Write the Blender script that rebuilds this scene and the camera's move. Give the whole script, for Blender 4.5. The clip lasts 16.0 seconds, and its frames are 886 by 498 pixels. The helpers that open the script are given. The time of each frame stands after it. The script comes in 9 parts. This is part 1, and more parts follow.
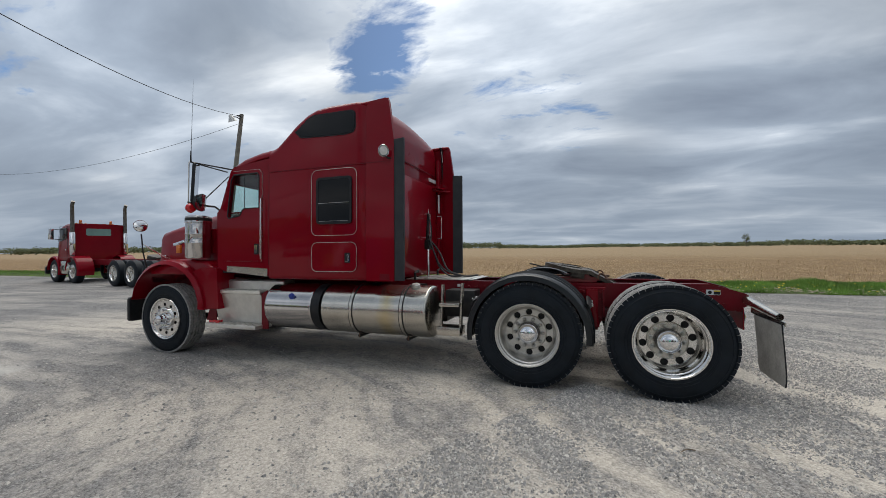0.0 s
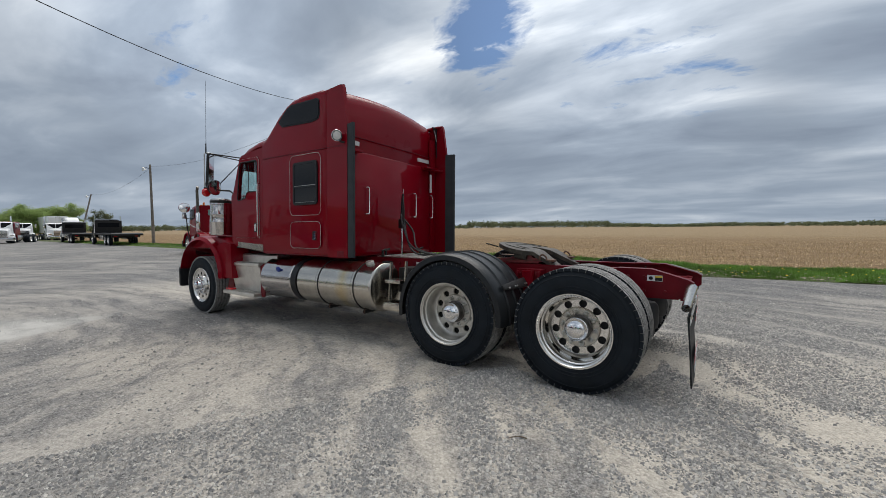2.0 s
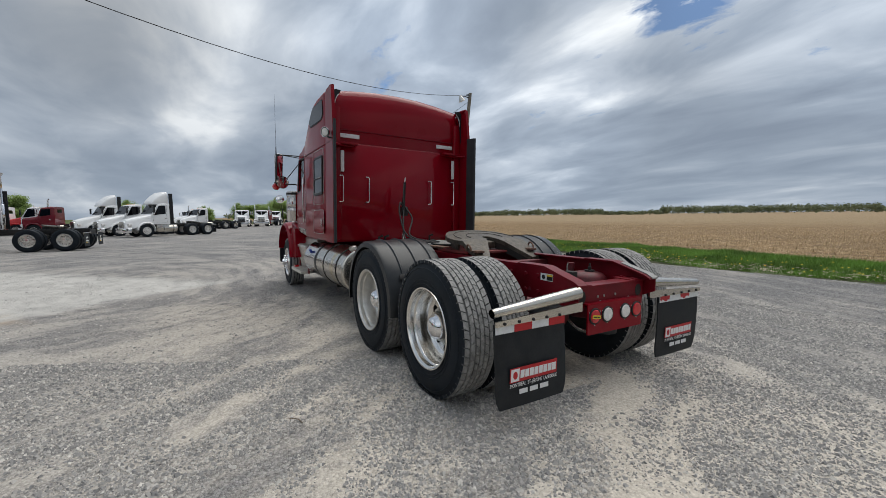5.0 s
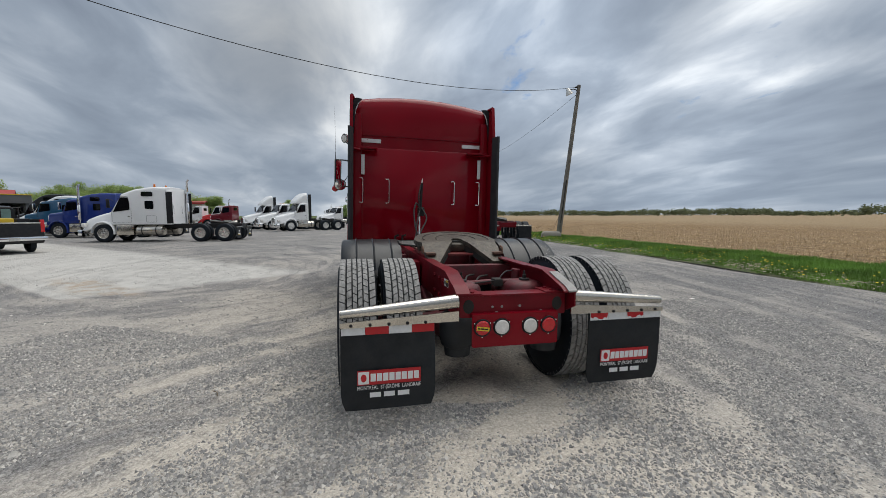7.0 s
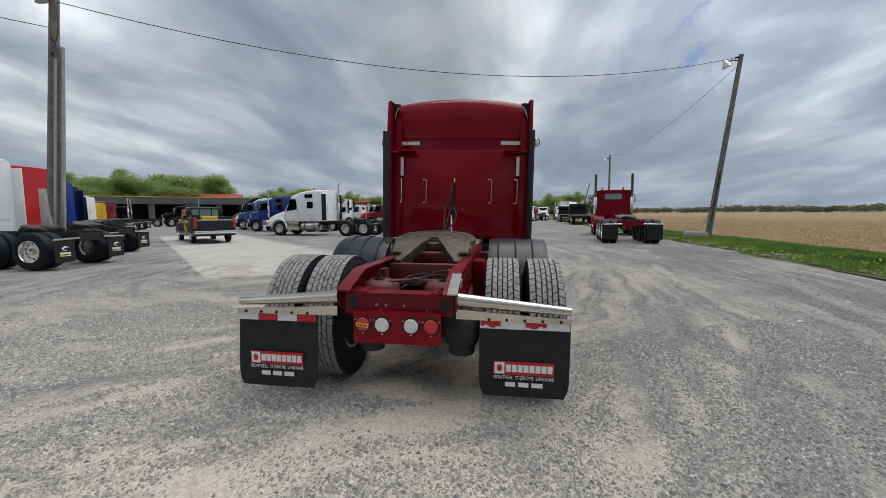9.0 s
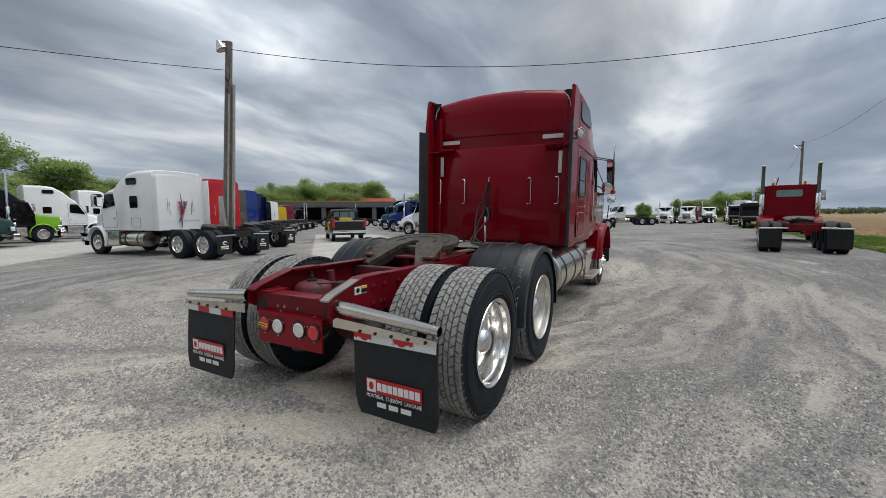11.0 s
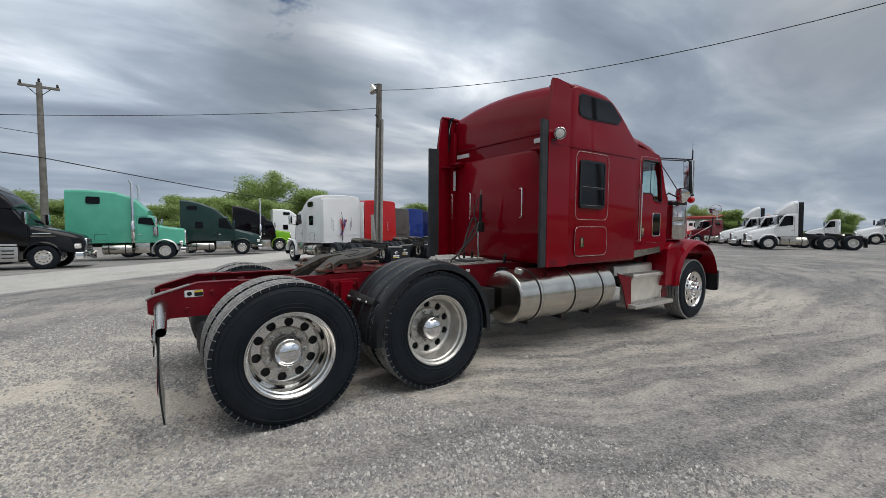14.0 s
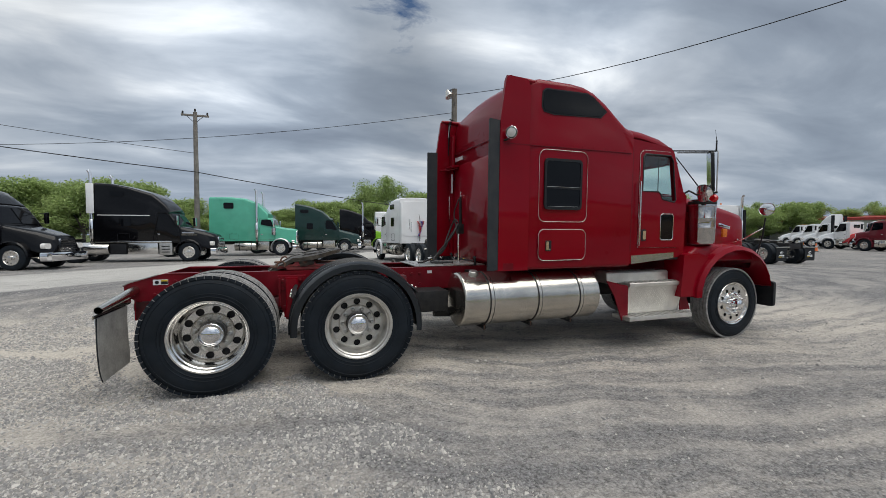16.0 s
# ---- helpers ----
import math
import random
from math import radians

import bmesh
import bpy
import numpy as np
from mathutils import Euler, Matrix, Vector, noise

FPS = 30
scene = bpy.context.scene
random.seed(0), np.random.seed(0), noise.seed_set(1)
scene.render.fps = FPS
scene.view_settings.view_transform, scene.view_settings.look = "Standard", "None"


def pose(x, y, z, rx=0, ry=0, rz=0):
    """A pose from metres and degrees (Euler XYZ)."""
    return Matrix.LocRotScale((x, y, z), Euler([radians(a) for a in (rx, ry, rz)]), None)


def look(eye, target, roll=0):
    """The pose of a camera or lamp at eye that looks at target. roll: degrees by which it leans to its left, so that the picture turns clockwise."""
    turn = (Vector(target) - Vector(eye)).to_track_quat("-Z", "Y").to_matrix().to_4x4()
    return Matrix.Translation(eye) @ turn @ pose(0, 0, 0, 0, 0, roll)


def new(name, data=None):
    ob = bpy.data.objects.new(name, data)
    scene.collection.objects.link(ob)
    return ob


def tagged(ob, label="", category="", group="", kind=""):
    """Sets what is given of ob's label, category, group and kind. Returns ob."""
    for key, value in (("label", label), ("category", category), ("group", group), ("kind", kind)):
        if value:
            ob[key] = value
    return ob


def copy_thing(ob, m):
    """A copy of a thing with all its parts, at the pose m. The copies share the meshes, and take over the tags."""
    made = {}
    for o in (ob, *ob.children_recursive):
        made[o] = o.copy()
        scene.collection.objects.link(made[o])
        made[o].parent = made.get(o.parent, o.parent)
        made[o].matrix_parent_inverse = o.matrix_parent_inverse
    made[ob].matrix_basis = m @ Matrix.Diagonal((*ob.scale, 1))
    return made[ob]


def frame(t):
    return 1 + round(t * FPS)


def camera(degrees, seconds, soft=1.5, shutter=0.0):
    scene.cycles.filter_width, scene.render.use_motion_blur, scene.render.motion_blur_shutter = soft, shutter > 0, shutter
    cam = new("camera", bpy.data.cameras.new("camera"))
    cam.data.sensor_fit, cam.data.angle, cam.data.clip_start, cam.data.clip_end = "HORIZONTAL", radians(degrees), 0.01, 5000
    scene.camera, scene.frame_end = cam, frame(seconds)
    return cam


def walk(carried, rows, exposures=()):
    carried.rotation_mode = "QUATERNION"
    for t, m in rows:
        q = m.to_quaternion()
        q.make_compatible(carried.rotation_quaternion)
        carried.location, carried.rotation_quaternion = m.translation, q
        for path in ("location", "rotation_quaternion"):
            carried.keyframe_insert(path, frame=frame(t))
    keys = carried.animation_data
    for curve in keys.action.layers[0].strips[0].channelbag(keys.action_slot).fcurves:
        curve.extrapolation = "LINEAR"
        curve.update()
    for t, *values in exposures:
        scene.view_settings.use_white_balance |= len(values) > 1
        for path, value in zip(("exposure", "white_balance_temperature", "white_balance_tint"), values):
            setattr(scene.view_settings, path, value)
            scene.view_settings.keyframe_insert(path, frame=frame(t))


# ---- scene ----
cam = camera(95.4, 16.0, soft=0.8)
PATH = [
    (0, (-5.463, 0.709, 1.478), (-3.583, 1.39, 1.474), -0.7),
    (0.5, (-5.375, 0.234, 1.478), (-3.54, 1.029, 1.442), -0.5),
    (1, (-5.137, -0.179, 1.448), (-3.361, 0.738, 1.392), -0.4),
    (1.5, (-4.925, -0.587, 1.457), (-3.209, 0.436, 1.377), -0.4),
    (2, (-4.714, -1.026, 1.469), (-3.064, 0.1, 1.363), -0.5),
    (2.5, (-4.379, -1.349, 1.444), (-2.806, -0.12, 1.317), -0.8),
    (3, (-4.076, -1.666, 1.433), (-2.6, -0.323, 1.296), -1.0),
    (3.5, (-3.767, -1.985, 1.444), (-2.398, -0.535, 1.291), -1.1),
    (4, (-3.395, -2.246, 1.433), (-2.144, -0.695, 1.262), -1.0),
    (4.2, (-3.25, -2.354, 1.444), (-2.048, -0.764, 1.271), -1.0),
    (6.3, (-1.729, -3.373, 1.465), (-1.063, -1.493, 1.308), -0.2),
    (6.5, (-1.551, -3.403, 1.431), (-0.95, -1.502, 1.271), -0.3),
    (7, (-1.104, -3.446, 1.475), (-0.665, -1.502, 1.308), -0.2),
    (7.5, (-0.634, -3.582, 1.466), (-0.365, -1.607, 1.306), -0.1),
    (8, (-0.194, -3.591, 1.436), (-0.105, -1.599, 1.283), -0.2),
    (8.5, (0.255, -3.559, 1.474), (0.154, -1.568, 1.313), -0.4),
    (9, (0.74, -3.573, 1.487), (0.454, -1.602, 1.311), -0.4),
    (9.2, (0.896, -3.548, 1.466), (0.54, -1.588, 1.294), -0.3),
    (11.3, (2.551, -2.611, 1.478), (1.497, -0.919, 1.32), -0.5),
    (11.5, (2.709, -2.505, 1.449), (1.591, -0.854, 1.296), -0.5),
    (12, (3.082, -2.228, 1.45), (1.819, -0.684, 1.298), -0.7),
    (12.5, (3.422, -1.877, 1.435), (2.042, -0.437, 1.287), -0.8),
    (13, (3.82, -1.566, 1.409), (2.345, -0.222, 1.282), -0.7),
    (13.5, (4.122, -1.207, 1.406), (2.56, 0.038, 1.308), -0.6),
    (14, (4.347, -0.781, 1.445), (2.707, 0.361, 1.366), -0.4),
    (14.5, (4.668, -0.433, 1.425), (2.955, 0.597, 1.347), -0.3),
    (15, (4.884, -0.061, 1.403), (3.1, 0.841, 1.328), -0.2),
    (15.5, (5.052, 0.349, 1.443), (3.209, 1.121, 1.373), -0.1),
    (16, (5.286, 0.804, 1.448), (3.398, 1.461, 1.377), -0.0),
]
walk(cam, [(t, look(eye, target, roll)) for t, eye, target, roll in PATH])

# ---- light ----
SUN_AZ, SUN_EL = 55.0, 70.0      # degrees: azimuth clockwise from +y, elevation
world = bpy.data.worlds.new("overcast_sky")
scene.world = world
world.use_nodes = True
wn, wl = world.node_tree.nodes, world.node_tree.links
wn.clear()


def wnode(kind, **values):
    n = wn.new(kind)
    for k, v in values.items():
        n.inputs[k].default_value = v
    return n


def wmath(op, a, b=None, clamp=False):
    n = wn.new("ShaderNodeMath")
    n.operation, n.use_clamp = op, clamp
    for i, v in enumerate((a, b)):
        if v is None:
            continue
        if isinstance(v, (int, float)):
            n.inputs[i].default_value = v
        else:
            wl.new(v, n.inputs[i])
    return n.outputs[0]


sky = wn.new("ShaderNodeTexSky")
sky.sky_type, sky.sun_disc = "NISHITA", False
sky.sun_elevation, sky.sun_rotation = radians(SUN_EL), radians(SUN_AZ)
coord = wn.new("ShaderNodeTexCoord")
sep = wn.new("ShaderNodeSeparateXYZ")
wl.new(coord.outputs["Generated"], sep.inputs[0])
# the cloud lies in a flat layer, drawn out northwards
depth = wmath("ADD", wmath("MAXIMUM", sep.outputs[2], 0.0), 0.17)
flat = wn.new("ShaderNodeCombineXYZ")
wl.new(wmath("DIVIDE", sep.outputs[0], depth), flat.inputs[0])
wl.new(wmath("DIVIDE", sep.outputs[1], depth), flat.inputs[1])
layered = wn.new("ShaderNodeMapping")
layered.inputs["Scale"].default_value = (1.0, 0.55, 1)
layered.inputs["Rotation"].default_value = (0, 0, radians(8))
layered.inputs["Location"].default_value = (3.1, 0.7, 0.4)
wl.new(flat.outputs[0], layered.inputs["Vector"])
big = wnode("ShaderNodeTexNoise", Scale=0.75, Detail=3.0, Roughness=0.5, Distortion=0.3)
mid = wnode("ShaderNodeTexNoise", Scale=2.1, Detail=8.0, Roughness=0.52, Distortion=0.35)
wl.new(layered.outputs[0], big.inputs["Vector"])
wl.new(layered.outputs[0], mid.inputs["Vector"])
body = wmath("ADD", wmath("MULTIPLY", big.outputs["Fac"], 0.55), wmath("MULTIPLY", mid.outputs["Fac"], 0.45))
ramp = wn.new("ShaderNodeValToRGB")
stops = ramp.color_ramp.elements
stops[0].position, stops[0].color = 0.36, (0.195, 0.235, 0.30, 1)
stops[1].position, stops[1].color = 0.64, (0.84, 0.87, 0.89, 1)
for p, c in ((0.45, (0.275, 0.325, 0.395, 1)), (0.54, (0.45, 0.50, 0.565, 1))):
    e = stops.new(p)
    e.color = c
wl.new(body, ramp.inputs["Fac"])
# thin places, where the blue shows
thin = wnode("ShaderNodeTexNoise", Scale=5.0, Detail=9.0, Roughness=0.6, Distortion=0.3)
wl.new(layered.outputs[0], thin.inputs["Vector"])


def opening(az, el, size):
    a, e = radians(az), radians(el)
    d = wn.new("ShaderNodeVectorMath")
    d.operation = "DOT_PRODUCT"
    wl.new(coord.outputs["Generated"], d.inputs[0])
    d.inputs[1].default_value = (math.sin(a) * math.cos(e), math.cos(a) * math.cos(e), math.sin(e))
    c = math.cos(radians(size))
    return wmath("DIVIDE", wmath("SUBTRACT", d.outputs["Value"], c), 1 - c, True)


gap = opening(61, 26, 9.5)
for az, el, size, k in ((88, 20, 8, 0.52), (76, 18, 7, 0.42), (24, 20, 6, 0.42), (-78, 31, 8, 0.5), (48, 15, 7, 0.36)):
    gap = wmath("MAXIMUM", gap, wmath("MULTIPLY", opening(az, el, size), k))
hole = wmath("MULTIPLY", wmath("SUBTRACT", wmath("ADD", gap, wmath("MULTIPLY", wmath("SUBTRACT", thin.outputs["Fac"], 0.5), 3.6)), 0.50), 2.2, True)
hole = wmath("MULTIPLY", hole, wmath("MULTIPLY", gap, 6.0, True))
blue = wn.new("ShaderNodeMixRGB")
blue.blend_type = "MULTIPLY"
blue.inputs[0].default_value = 1.0
wl.new(sky.outputs[0], blue.inputs[1])
blue.inputs[2].default_value = (0.052, 0.060, 0.068, 1)
mix = wn.new("ShaderNodeMixRGB")
wl.new(hole, mix.inputs[0])
wl.new(ramp.outputs[0], mix.inputs[1])
wl.new(blue.outputs[0], mix.inputs[2])
# low down the layers close up to an even blue-grey
low = wn.new("ShaderNodeMixRGB")
wl.new(wmath("MULTIPLY", wmath("SUBTRACT", 1.0, wmath("DIVIDE", wmath("MAXIMUM", sep.outputs[2], 0.0), 0.28), True), 0.55), low.inputs[0])
wl.new(mix.outputs[0], low.inputs[1])
low.inputs[2].default_value = (0.30, 0.365, 0.45, 1)
# the cloud is brighter round the veiled sun
near = wn.new("ShaderNodeVectorMath")
near.operation = "DOT_PRODUCT"
wl.new(coord.outputs["Generated"], near.inputs[0])
near.inputs[1].default_value = (math.sin(radians(SUN_AZ)) * math.cos(radians(SUN_EL)), math.cos(radians(SUN_AZ)) * math.cos(radians(SUN_EL)), math.sin(radians(SUN_EL)))
veil = wmath("ADD", wmath("MULTIPLY", wmath("POWER", wmath("MAXIMUM", near.outputs["Value"], 0.0), 2.5), 0.45), 1.05)
# the unseen sky to the south, behind the viewer, is dimmed to darken the truck's back
south = wmath("MULTIPLY", wmath("MULTIPLY", wmath("SUBTRACT", wmath("MULTIPLY", sep.outputs[1], -1.0), 0.60), 2.6, True), 0.6)
veil = wmath("MULTIPLY", veil, wmath("SUBTRACT", 1.0, south))
veil = wmath("SUBTRACT", veil, wmath("MULTIPLY", opening(-42, 13, 44), 0.12))
# thick and thin banks of cloud
for az, el, size, k in ((80, 26, 20, 0.34), (108, 17, 13, 0.26), (10, 20, 15, 0.02), (44, 11, 14, 0.24), (-57, 27, 16, 0.36), (-98, 24, 15, 0.30), (118, 27, 12, -0.22), (27, 22, 15, 0.36), (-33, 18, 24, 0.14), (-74, 19, 11, -0.16), (41, 23, 7, -0.16), (-9, 22, 13, -0.36), (17, 22, 9, 0.14), (-95, 9, 22, 0.16)):
    veil = wmath("ADD", veil, wmath("MULTIPLY", wmath("MULTIPLY", opening(az, el, size), k), wmath("MULTIPLY", mid.outputs["Fac"], 2.0)))
back = wnode("ShaderNodeBackground", Strength=1.0)
wl.new(veil, back.inputs["Strength"])
wl.new(low.outputs[0], back.inputs["Color"])
wl.new(back.outputs[0], wn.new("ShaderNodeOutputWorld").inputs["Surface"])

sun = new("sun", bpy.data.lights.new("sun", "SUN"))
sun.data.energy, sun.data.angle, sun.data.color = 2.25, radians(58), (1.0, 0.955, 0.88)
sun.matrix_world = look((0, 0, 40), (-40 * math.sin(radians(SUN_AZ)) / math.tan(radians(SUN_EL)), -40 * math.cos(radians(SUN_AZ)) / math.tan(radians(SUN_EL)), 0))


# ---- materials ----
def surf(name, col, rough=0.5, metal=0.0, var=0.18, scale=3.0, fine=90.0, bump=0.08, coat=0.0, dust=0.0, dust_col=(0.30, 0.27, 0.23), spread=0.12, spec=0.5):
    """A surface with two scales of variation in tone and gloss, fine relief, and dust in patches."""
    m = bpy.data.materials.new(name)
    m.use_nodes = True
    n, l = m.node_tree.nodes, m.node_tree.links
    b = n["Principled BSDF"]
    c = n.new("ShaderNodeTexCoord")
    a, f = n.new("ShaderNodeTexNoise"), n.new("ShaderNodeTexNoise")
    a.inputs["Scale"].default_value, a.inputs["Detail"].default_value = scale, 5
    f.inputs["Scale"].default_value, f.inputs["Detail"].default_value = fine, 3
    l.new(c.outputs["Object"], a.inputs["Vector"])
    l.new(c.outputs["Object"], f.inputs["Vector"])
    s = n.new("ShaderNodeMath")
    s.operation = "ADD"
    l.new(a.outputs["Fac"], s.inputs[0])
    h = n.new("ShaderNodeMath")
    h.operation = "MULTIPLY"
    h.inputs[1].default_value = 0.5
    l.new(f.outputs["Fac"], h.inputs[0])
    l.new(h.outputs[0], s.inputs[1])
    r = n.new("ShaderNodeMapRange")
    r.inputs["From Min"].default_value, r.inputs["From Max"].default_value = 0.5, 1.0
    l.new(s.outputs[0], r.inputs["Value"])
    mix = n.new("ShaderNodeMixRGB")
    l.new(r.outputs[0], mix.inputs[0])
    mix.inputs[1].default_value = (*[v * (1 - var) for v in col], 1)
    mix.inputs[2].default_value = (*[min(1, v * (1 + var)) for v in col], 1)
    out = mix.outputs[0]
    if dust:
        d = n.new("ShaderNodeTexNoise")
        d.inputs["Scale"].default_value, d.inputs["Detail"].default_value = scale * 2.3, 8
        l.new(c.outputs["Object"], d.inputs["Vector"])
        dr = n.new("ShaderNodeMapRange")
        dr.inputs["From Min"].default_value, dr.inputs["From Max"].default_value = 0.35, 0.75
        dr.inputs["To Max"].default_value = dust
        l.new(d.outputs["Fac"], dr.inputs["Value"])
        dm = n.new("ShaderNodeMixRGB")
        l.new(dr.outputs[0], dm.inputs[0])
        l.new(out, dm.inputs[1])
        dm.inputs[2].default_value = (*dust_col, 1)
        out = dm.outputs[0]
    l.new(out, b.inputs["Base Color"])
    rr = n.new("ShaderNodeMapRange")
    rr.inputs["To Min"].default_value, rr.inputs["To Max"].default_value = max(0.02, rough - spread), min(1, rough + spread)
    l.new(a.outputs["Fac"], rr.inputs["Value"])
    l.new(rr.outputs[0], b.inputs["Roughness"])
    b.inputs["Metallic"].default_value = metal
    b.inputs["Specular IOR Level"].default_value = spec
    b.inputs["Coat Weight"].default_value = coat
    b.inputs["Coat Roughness"].default_value = 0.04
    if bump:
        k = n.new("ShaderNodeBump")
        k.inputs["Strength"].default_value, k.inputs["Distance"].default_value = bump, 0.01
        l.new(f.outputs["Fac"], k.inputs["Height"])
        l.new(k.outputs[0], b.inputs["Normal"])
    return m


def clear_glass(name, tint, alpha):
    m = bpy.data.materials.new(name)
    m.use_nodes = True
    n, l = m.node_tree.nodes, m.node_tree.links
    n.clear()
    t, g, x, o = (n.new("ShaderNodeBsdfTransparent"), n.new("ShaderNodeBsdfGlossy"), n.new("ShaderNodeMixShader"), n.new("ShaderNodeOutputMaterial"))
    t.inputs["Color"].default_value = (*tint, 1)
    g.inputs["Roughness"].default_value = 0.02
    lw = n.new("ShaderNodeLayerWeight")
    lw.inputs["Blend"].default_value = 0.5
    pw = n.new("ShaderNodeMath")
    pw.operation = "POWER"
    pw.inputs[1].default_value = 4.0
    l.new(lw.outputs["Facing"], pw.inputs[0])
    fr = n.new("ShaderNodeMapRange")
    fr.inputs["To Min"].default_value, fr.inputs["To Max"].default_value = 0.05, alpha
    l.new(pw.outputs[0], fr.inputs["Value"])
    l.new(fr.outputs[0], x.inputs[0])
    l.new(t.outputs[0], x.inputs[1])
    l.new(g.outputs[0], x.inputs[2])
    l.new(x.outputs[0], o.inputs["Surface"])
    return m


RED = surf("red_gloss_paint", (0.208, 0.0020, 0.0095), 0.32, var=0.12, scale=1.2, fine=300, bump=0.012, coat=0.36, spec=0.04)
RED_FRAME = surf("red_chassis_paint", (0.140, 0.0025, 0.009), 0.45, var=0.25, scale=5, fine=120, bump=0.06, coat=0.12, dust=0.015, spec=0.15)
# dirty chassis red, its colour also darkened for the shade between the rails
RED_DIRTY_SHADED = surf("shaded_dirty_red_chassis", (0.115, 0.009, 0.016), 0.6, var=0.5, scale=8, fine=90, bump=0.2, dust=0.45, dust_col=(0.055, 0.042, 0.036))
STEEL = surf("brushed_stainless", (0.57, 0.54, 0.485), 0.22, 1.0, var=0.14, scale=4, fine=220, bump=0.02, dust=0.07, spread=0.08)
STEEL_MIRROR = surf("mirror_stainless", (0.52, 0.50, 0.49), 0.12, 1.0, var=0.12, scale=4, fine=220, bump=0.0, dust=0.05, spread=0.05)
ALU = surf("polished_aluminium", (0.80, 0.785, 0.755), 0.17, 1.0, var=0.10, scale=6, fine=160, bump=0.02, dust=0.06)
ALU_DULL = surf("dull_aluminium", (0.62, 0.61, 0.58), 0.42, 1.0, var=0.2, scale=7, fine=160, bump=0.06, dust=0.35)
TREADPLATE = surf("tread_plate", (0.74, 0.72, 0.675), 0.40, 0.9, var=0.12, scale=6, fine=160, bump=0.04, dust=0.2, dust_col=(0.45, 0.42, 0.37))
ALU_DISC = surf("satin_wheel_disc", (0.56, 0.54, 0.50), 0.28, 1.0, var=0.25, scale=8, fine=160, bump=0.04, dust=0.3, dust_col=(0.30, 0.27, 0.23))
ALU_CHALK = surf("chalky_aluminium", (0.66, 0.64, 0.60), 0.40, 0.85, var=0.16, scale=9, fine=160, bump=0.05, dust=0.4, dust_col=(0.50, 0.475, 0.43))
HUB_STEEL = surf("dark_oily_hub", (0.16, 0.15, 0.14), 0.38, 0.9, var=0.4, scale=14, fine=120, bump=0.12, dust=0.3, dust_col=(0.10, 0.085, 0.07))
CHROME = surf("chrome", (0.82, 0.82, 0.83), 0.07, 1.0, var=0.05, scale=5, fine=200, bump=0.0, spread=0.03)
RUBBER = surf("tyre_rubber", (0.0075, 0.0115, 0.0165), 0.6, var=0.35, scale=5, fine=140, bump=0.10, dust=0.05, dust_col=(0.10, 0.10, 0.10), spec=0.2)
TREAD = surf("tyre_tread_rubber", (0.205, 0.203, 0.198), 0.9, var=0.4, scale=14, fine=160, bump=0.3, dust=0.75, dust_col=(0.40, 0.39, 0.37))
# pale grey for the flap faces turned forward to the wheels
FLAP_PALE = surf("pale_flap_front", (0.30, 0.29, 0.27), 0.8, var=0.3, scale=6, fine=60, bump=0.1)
FLAP = surf("mudflap_rubber", (0.0135, 0.016, 0.019), 0.55, var=0.3, scale=4, fine=80, bump=0.06, dust=0.03, spec=0.25)
FENDER_BLACK = surf("black_fender_plastic", (0.008, 0.0105, 0.0135), 0.36, var=0.3, scale=5, fine=120, bump=0.06, dust=0.05, dust_col=(0.12, 0.115, 0.105), spec=0.4)
BLACK = surf("black_plastic", (0.009, 0.0105, 0.0135), 0.46, var=0.3, scale=4, fine=120, bump=0.08, dust=0.04, spec=0.3)
BLACK_METAL = surf("black_painted_steel", (0.012, 0.012, 0.013), 0.5, var=0.3, scale=6, fine=100, bump=0.1, dust=0.06, spec=0.3)
EXT_RUBBER = surf("fairing_rubber", (0.012, 0.0155, 0.020), 0.6, var=0.2, scale=3, fine=90, bump=0.05, dust=0.06)
GREASE = surf("greasy_steel_plate", (0.040, 0.034, 0.027), 0.5, 0.3, var=0.8, scale=9, fine=60, bump=0.6, dust=0.6, dust_col=(0.16, 0.135, 0.10))
WORN_GREY = surf("worn_grey_steel", (0.26, 0.255, 0.25), 0.6, 0.2, var=0.3, scale=9, fine=90, bump=0.2, dust=0.2)
# dry grease; the same black paints the shade in the frame's end holes
GREASE_HOLE_BLACK = surf("dry_grease_and_hole_black", (0.02, 0.018, 0.016), 0.85, var=0.3, scale=9, fine=90, bump=0.2)
RED_RUST = surf("rusty_red_paint", (0.20, 0.020, 0.024), 0.6, 0.0, var=0.5, scale=12, fine=90, bump=0.25, dust=0.55, dust_col=(0.10, 0.055, 0.035))
RUST = surf("rusty_steel", (0.12, 0.055, 0.032), 0.8, 0.2, var=0.5, scale=14, fine=90, bump=0.3, dust=0.3)
DARK_GLASS = surf("tinted_window_glass", (0.004, 0.0045, 0.006), 0.04, var=0.1, scale=2, fine=50, bump=0.0, coat=0.0, spread=0.02, spec=0.22)
GLASS = clear_glass("cab_glass", (0.80, 0.90, 0.88), 0.7)
WHITE_LENS = surf("white_lamp_lens", (0.72, 0.70, 0.67), 0.25, var=0.1, scale=30, fine=200, bump=0.1)
RED_LENS = surf("red_lamp_lens", (0.52, 0.005, 0.010), 0.22, var=0.15, scale=30, fine=200, bump=0.1, coat=0.6)
AMBER = surf("amber_lamp_lens", (0.62, 0.17, 0.02), 0.25, var=0.12, scale=30, fine=200, bump=0.1)
WHITE_TAPE = surf("white_reflective_tape", (0.70, 0.71, 0.72), 0.35, var=0.08, scale=30, fine=300, bump=0.03, dust=0.12)
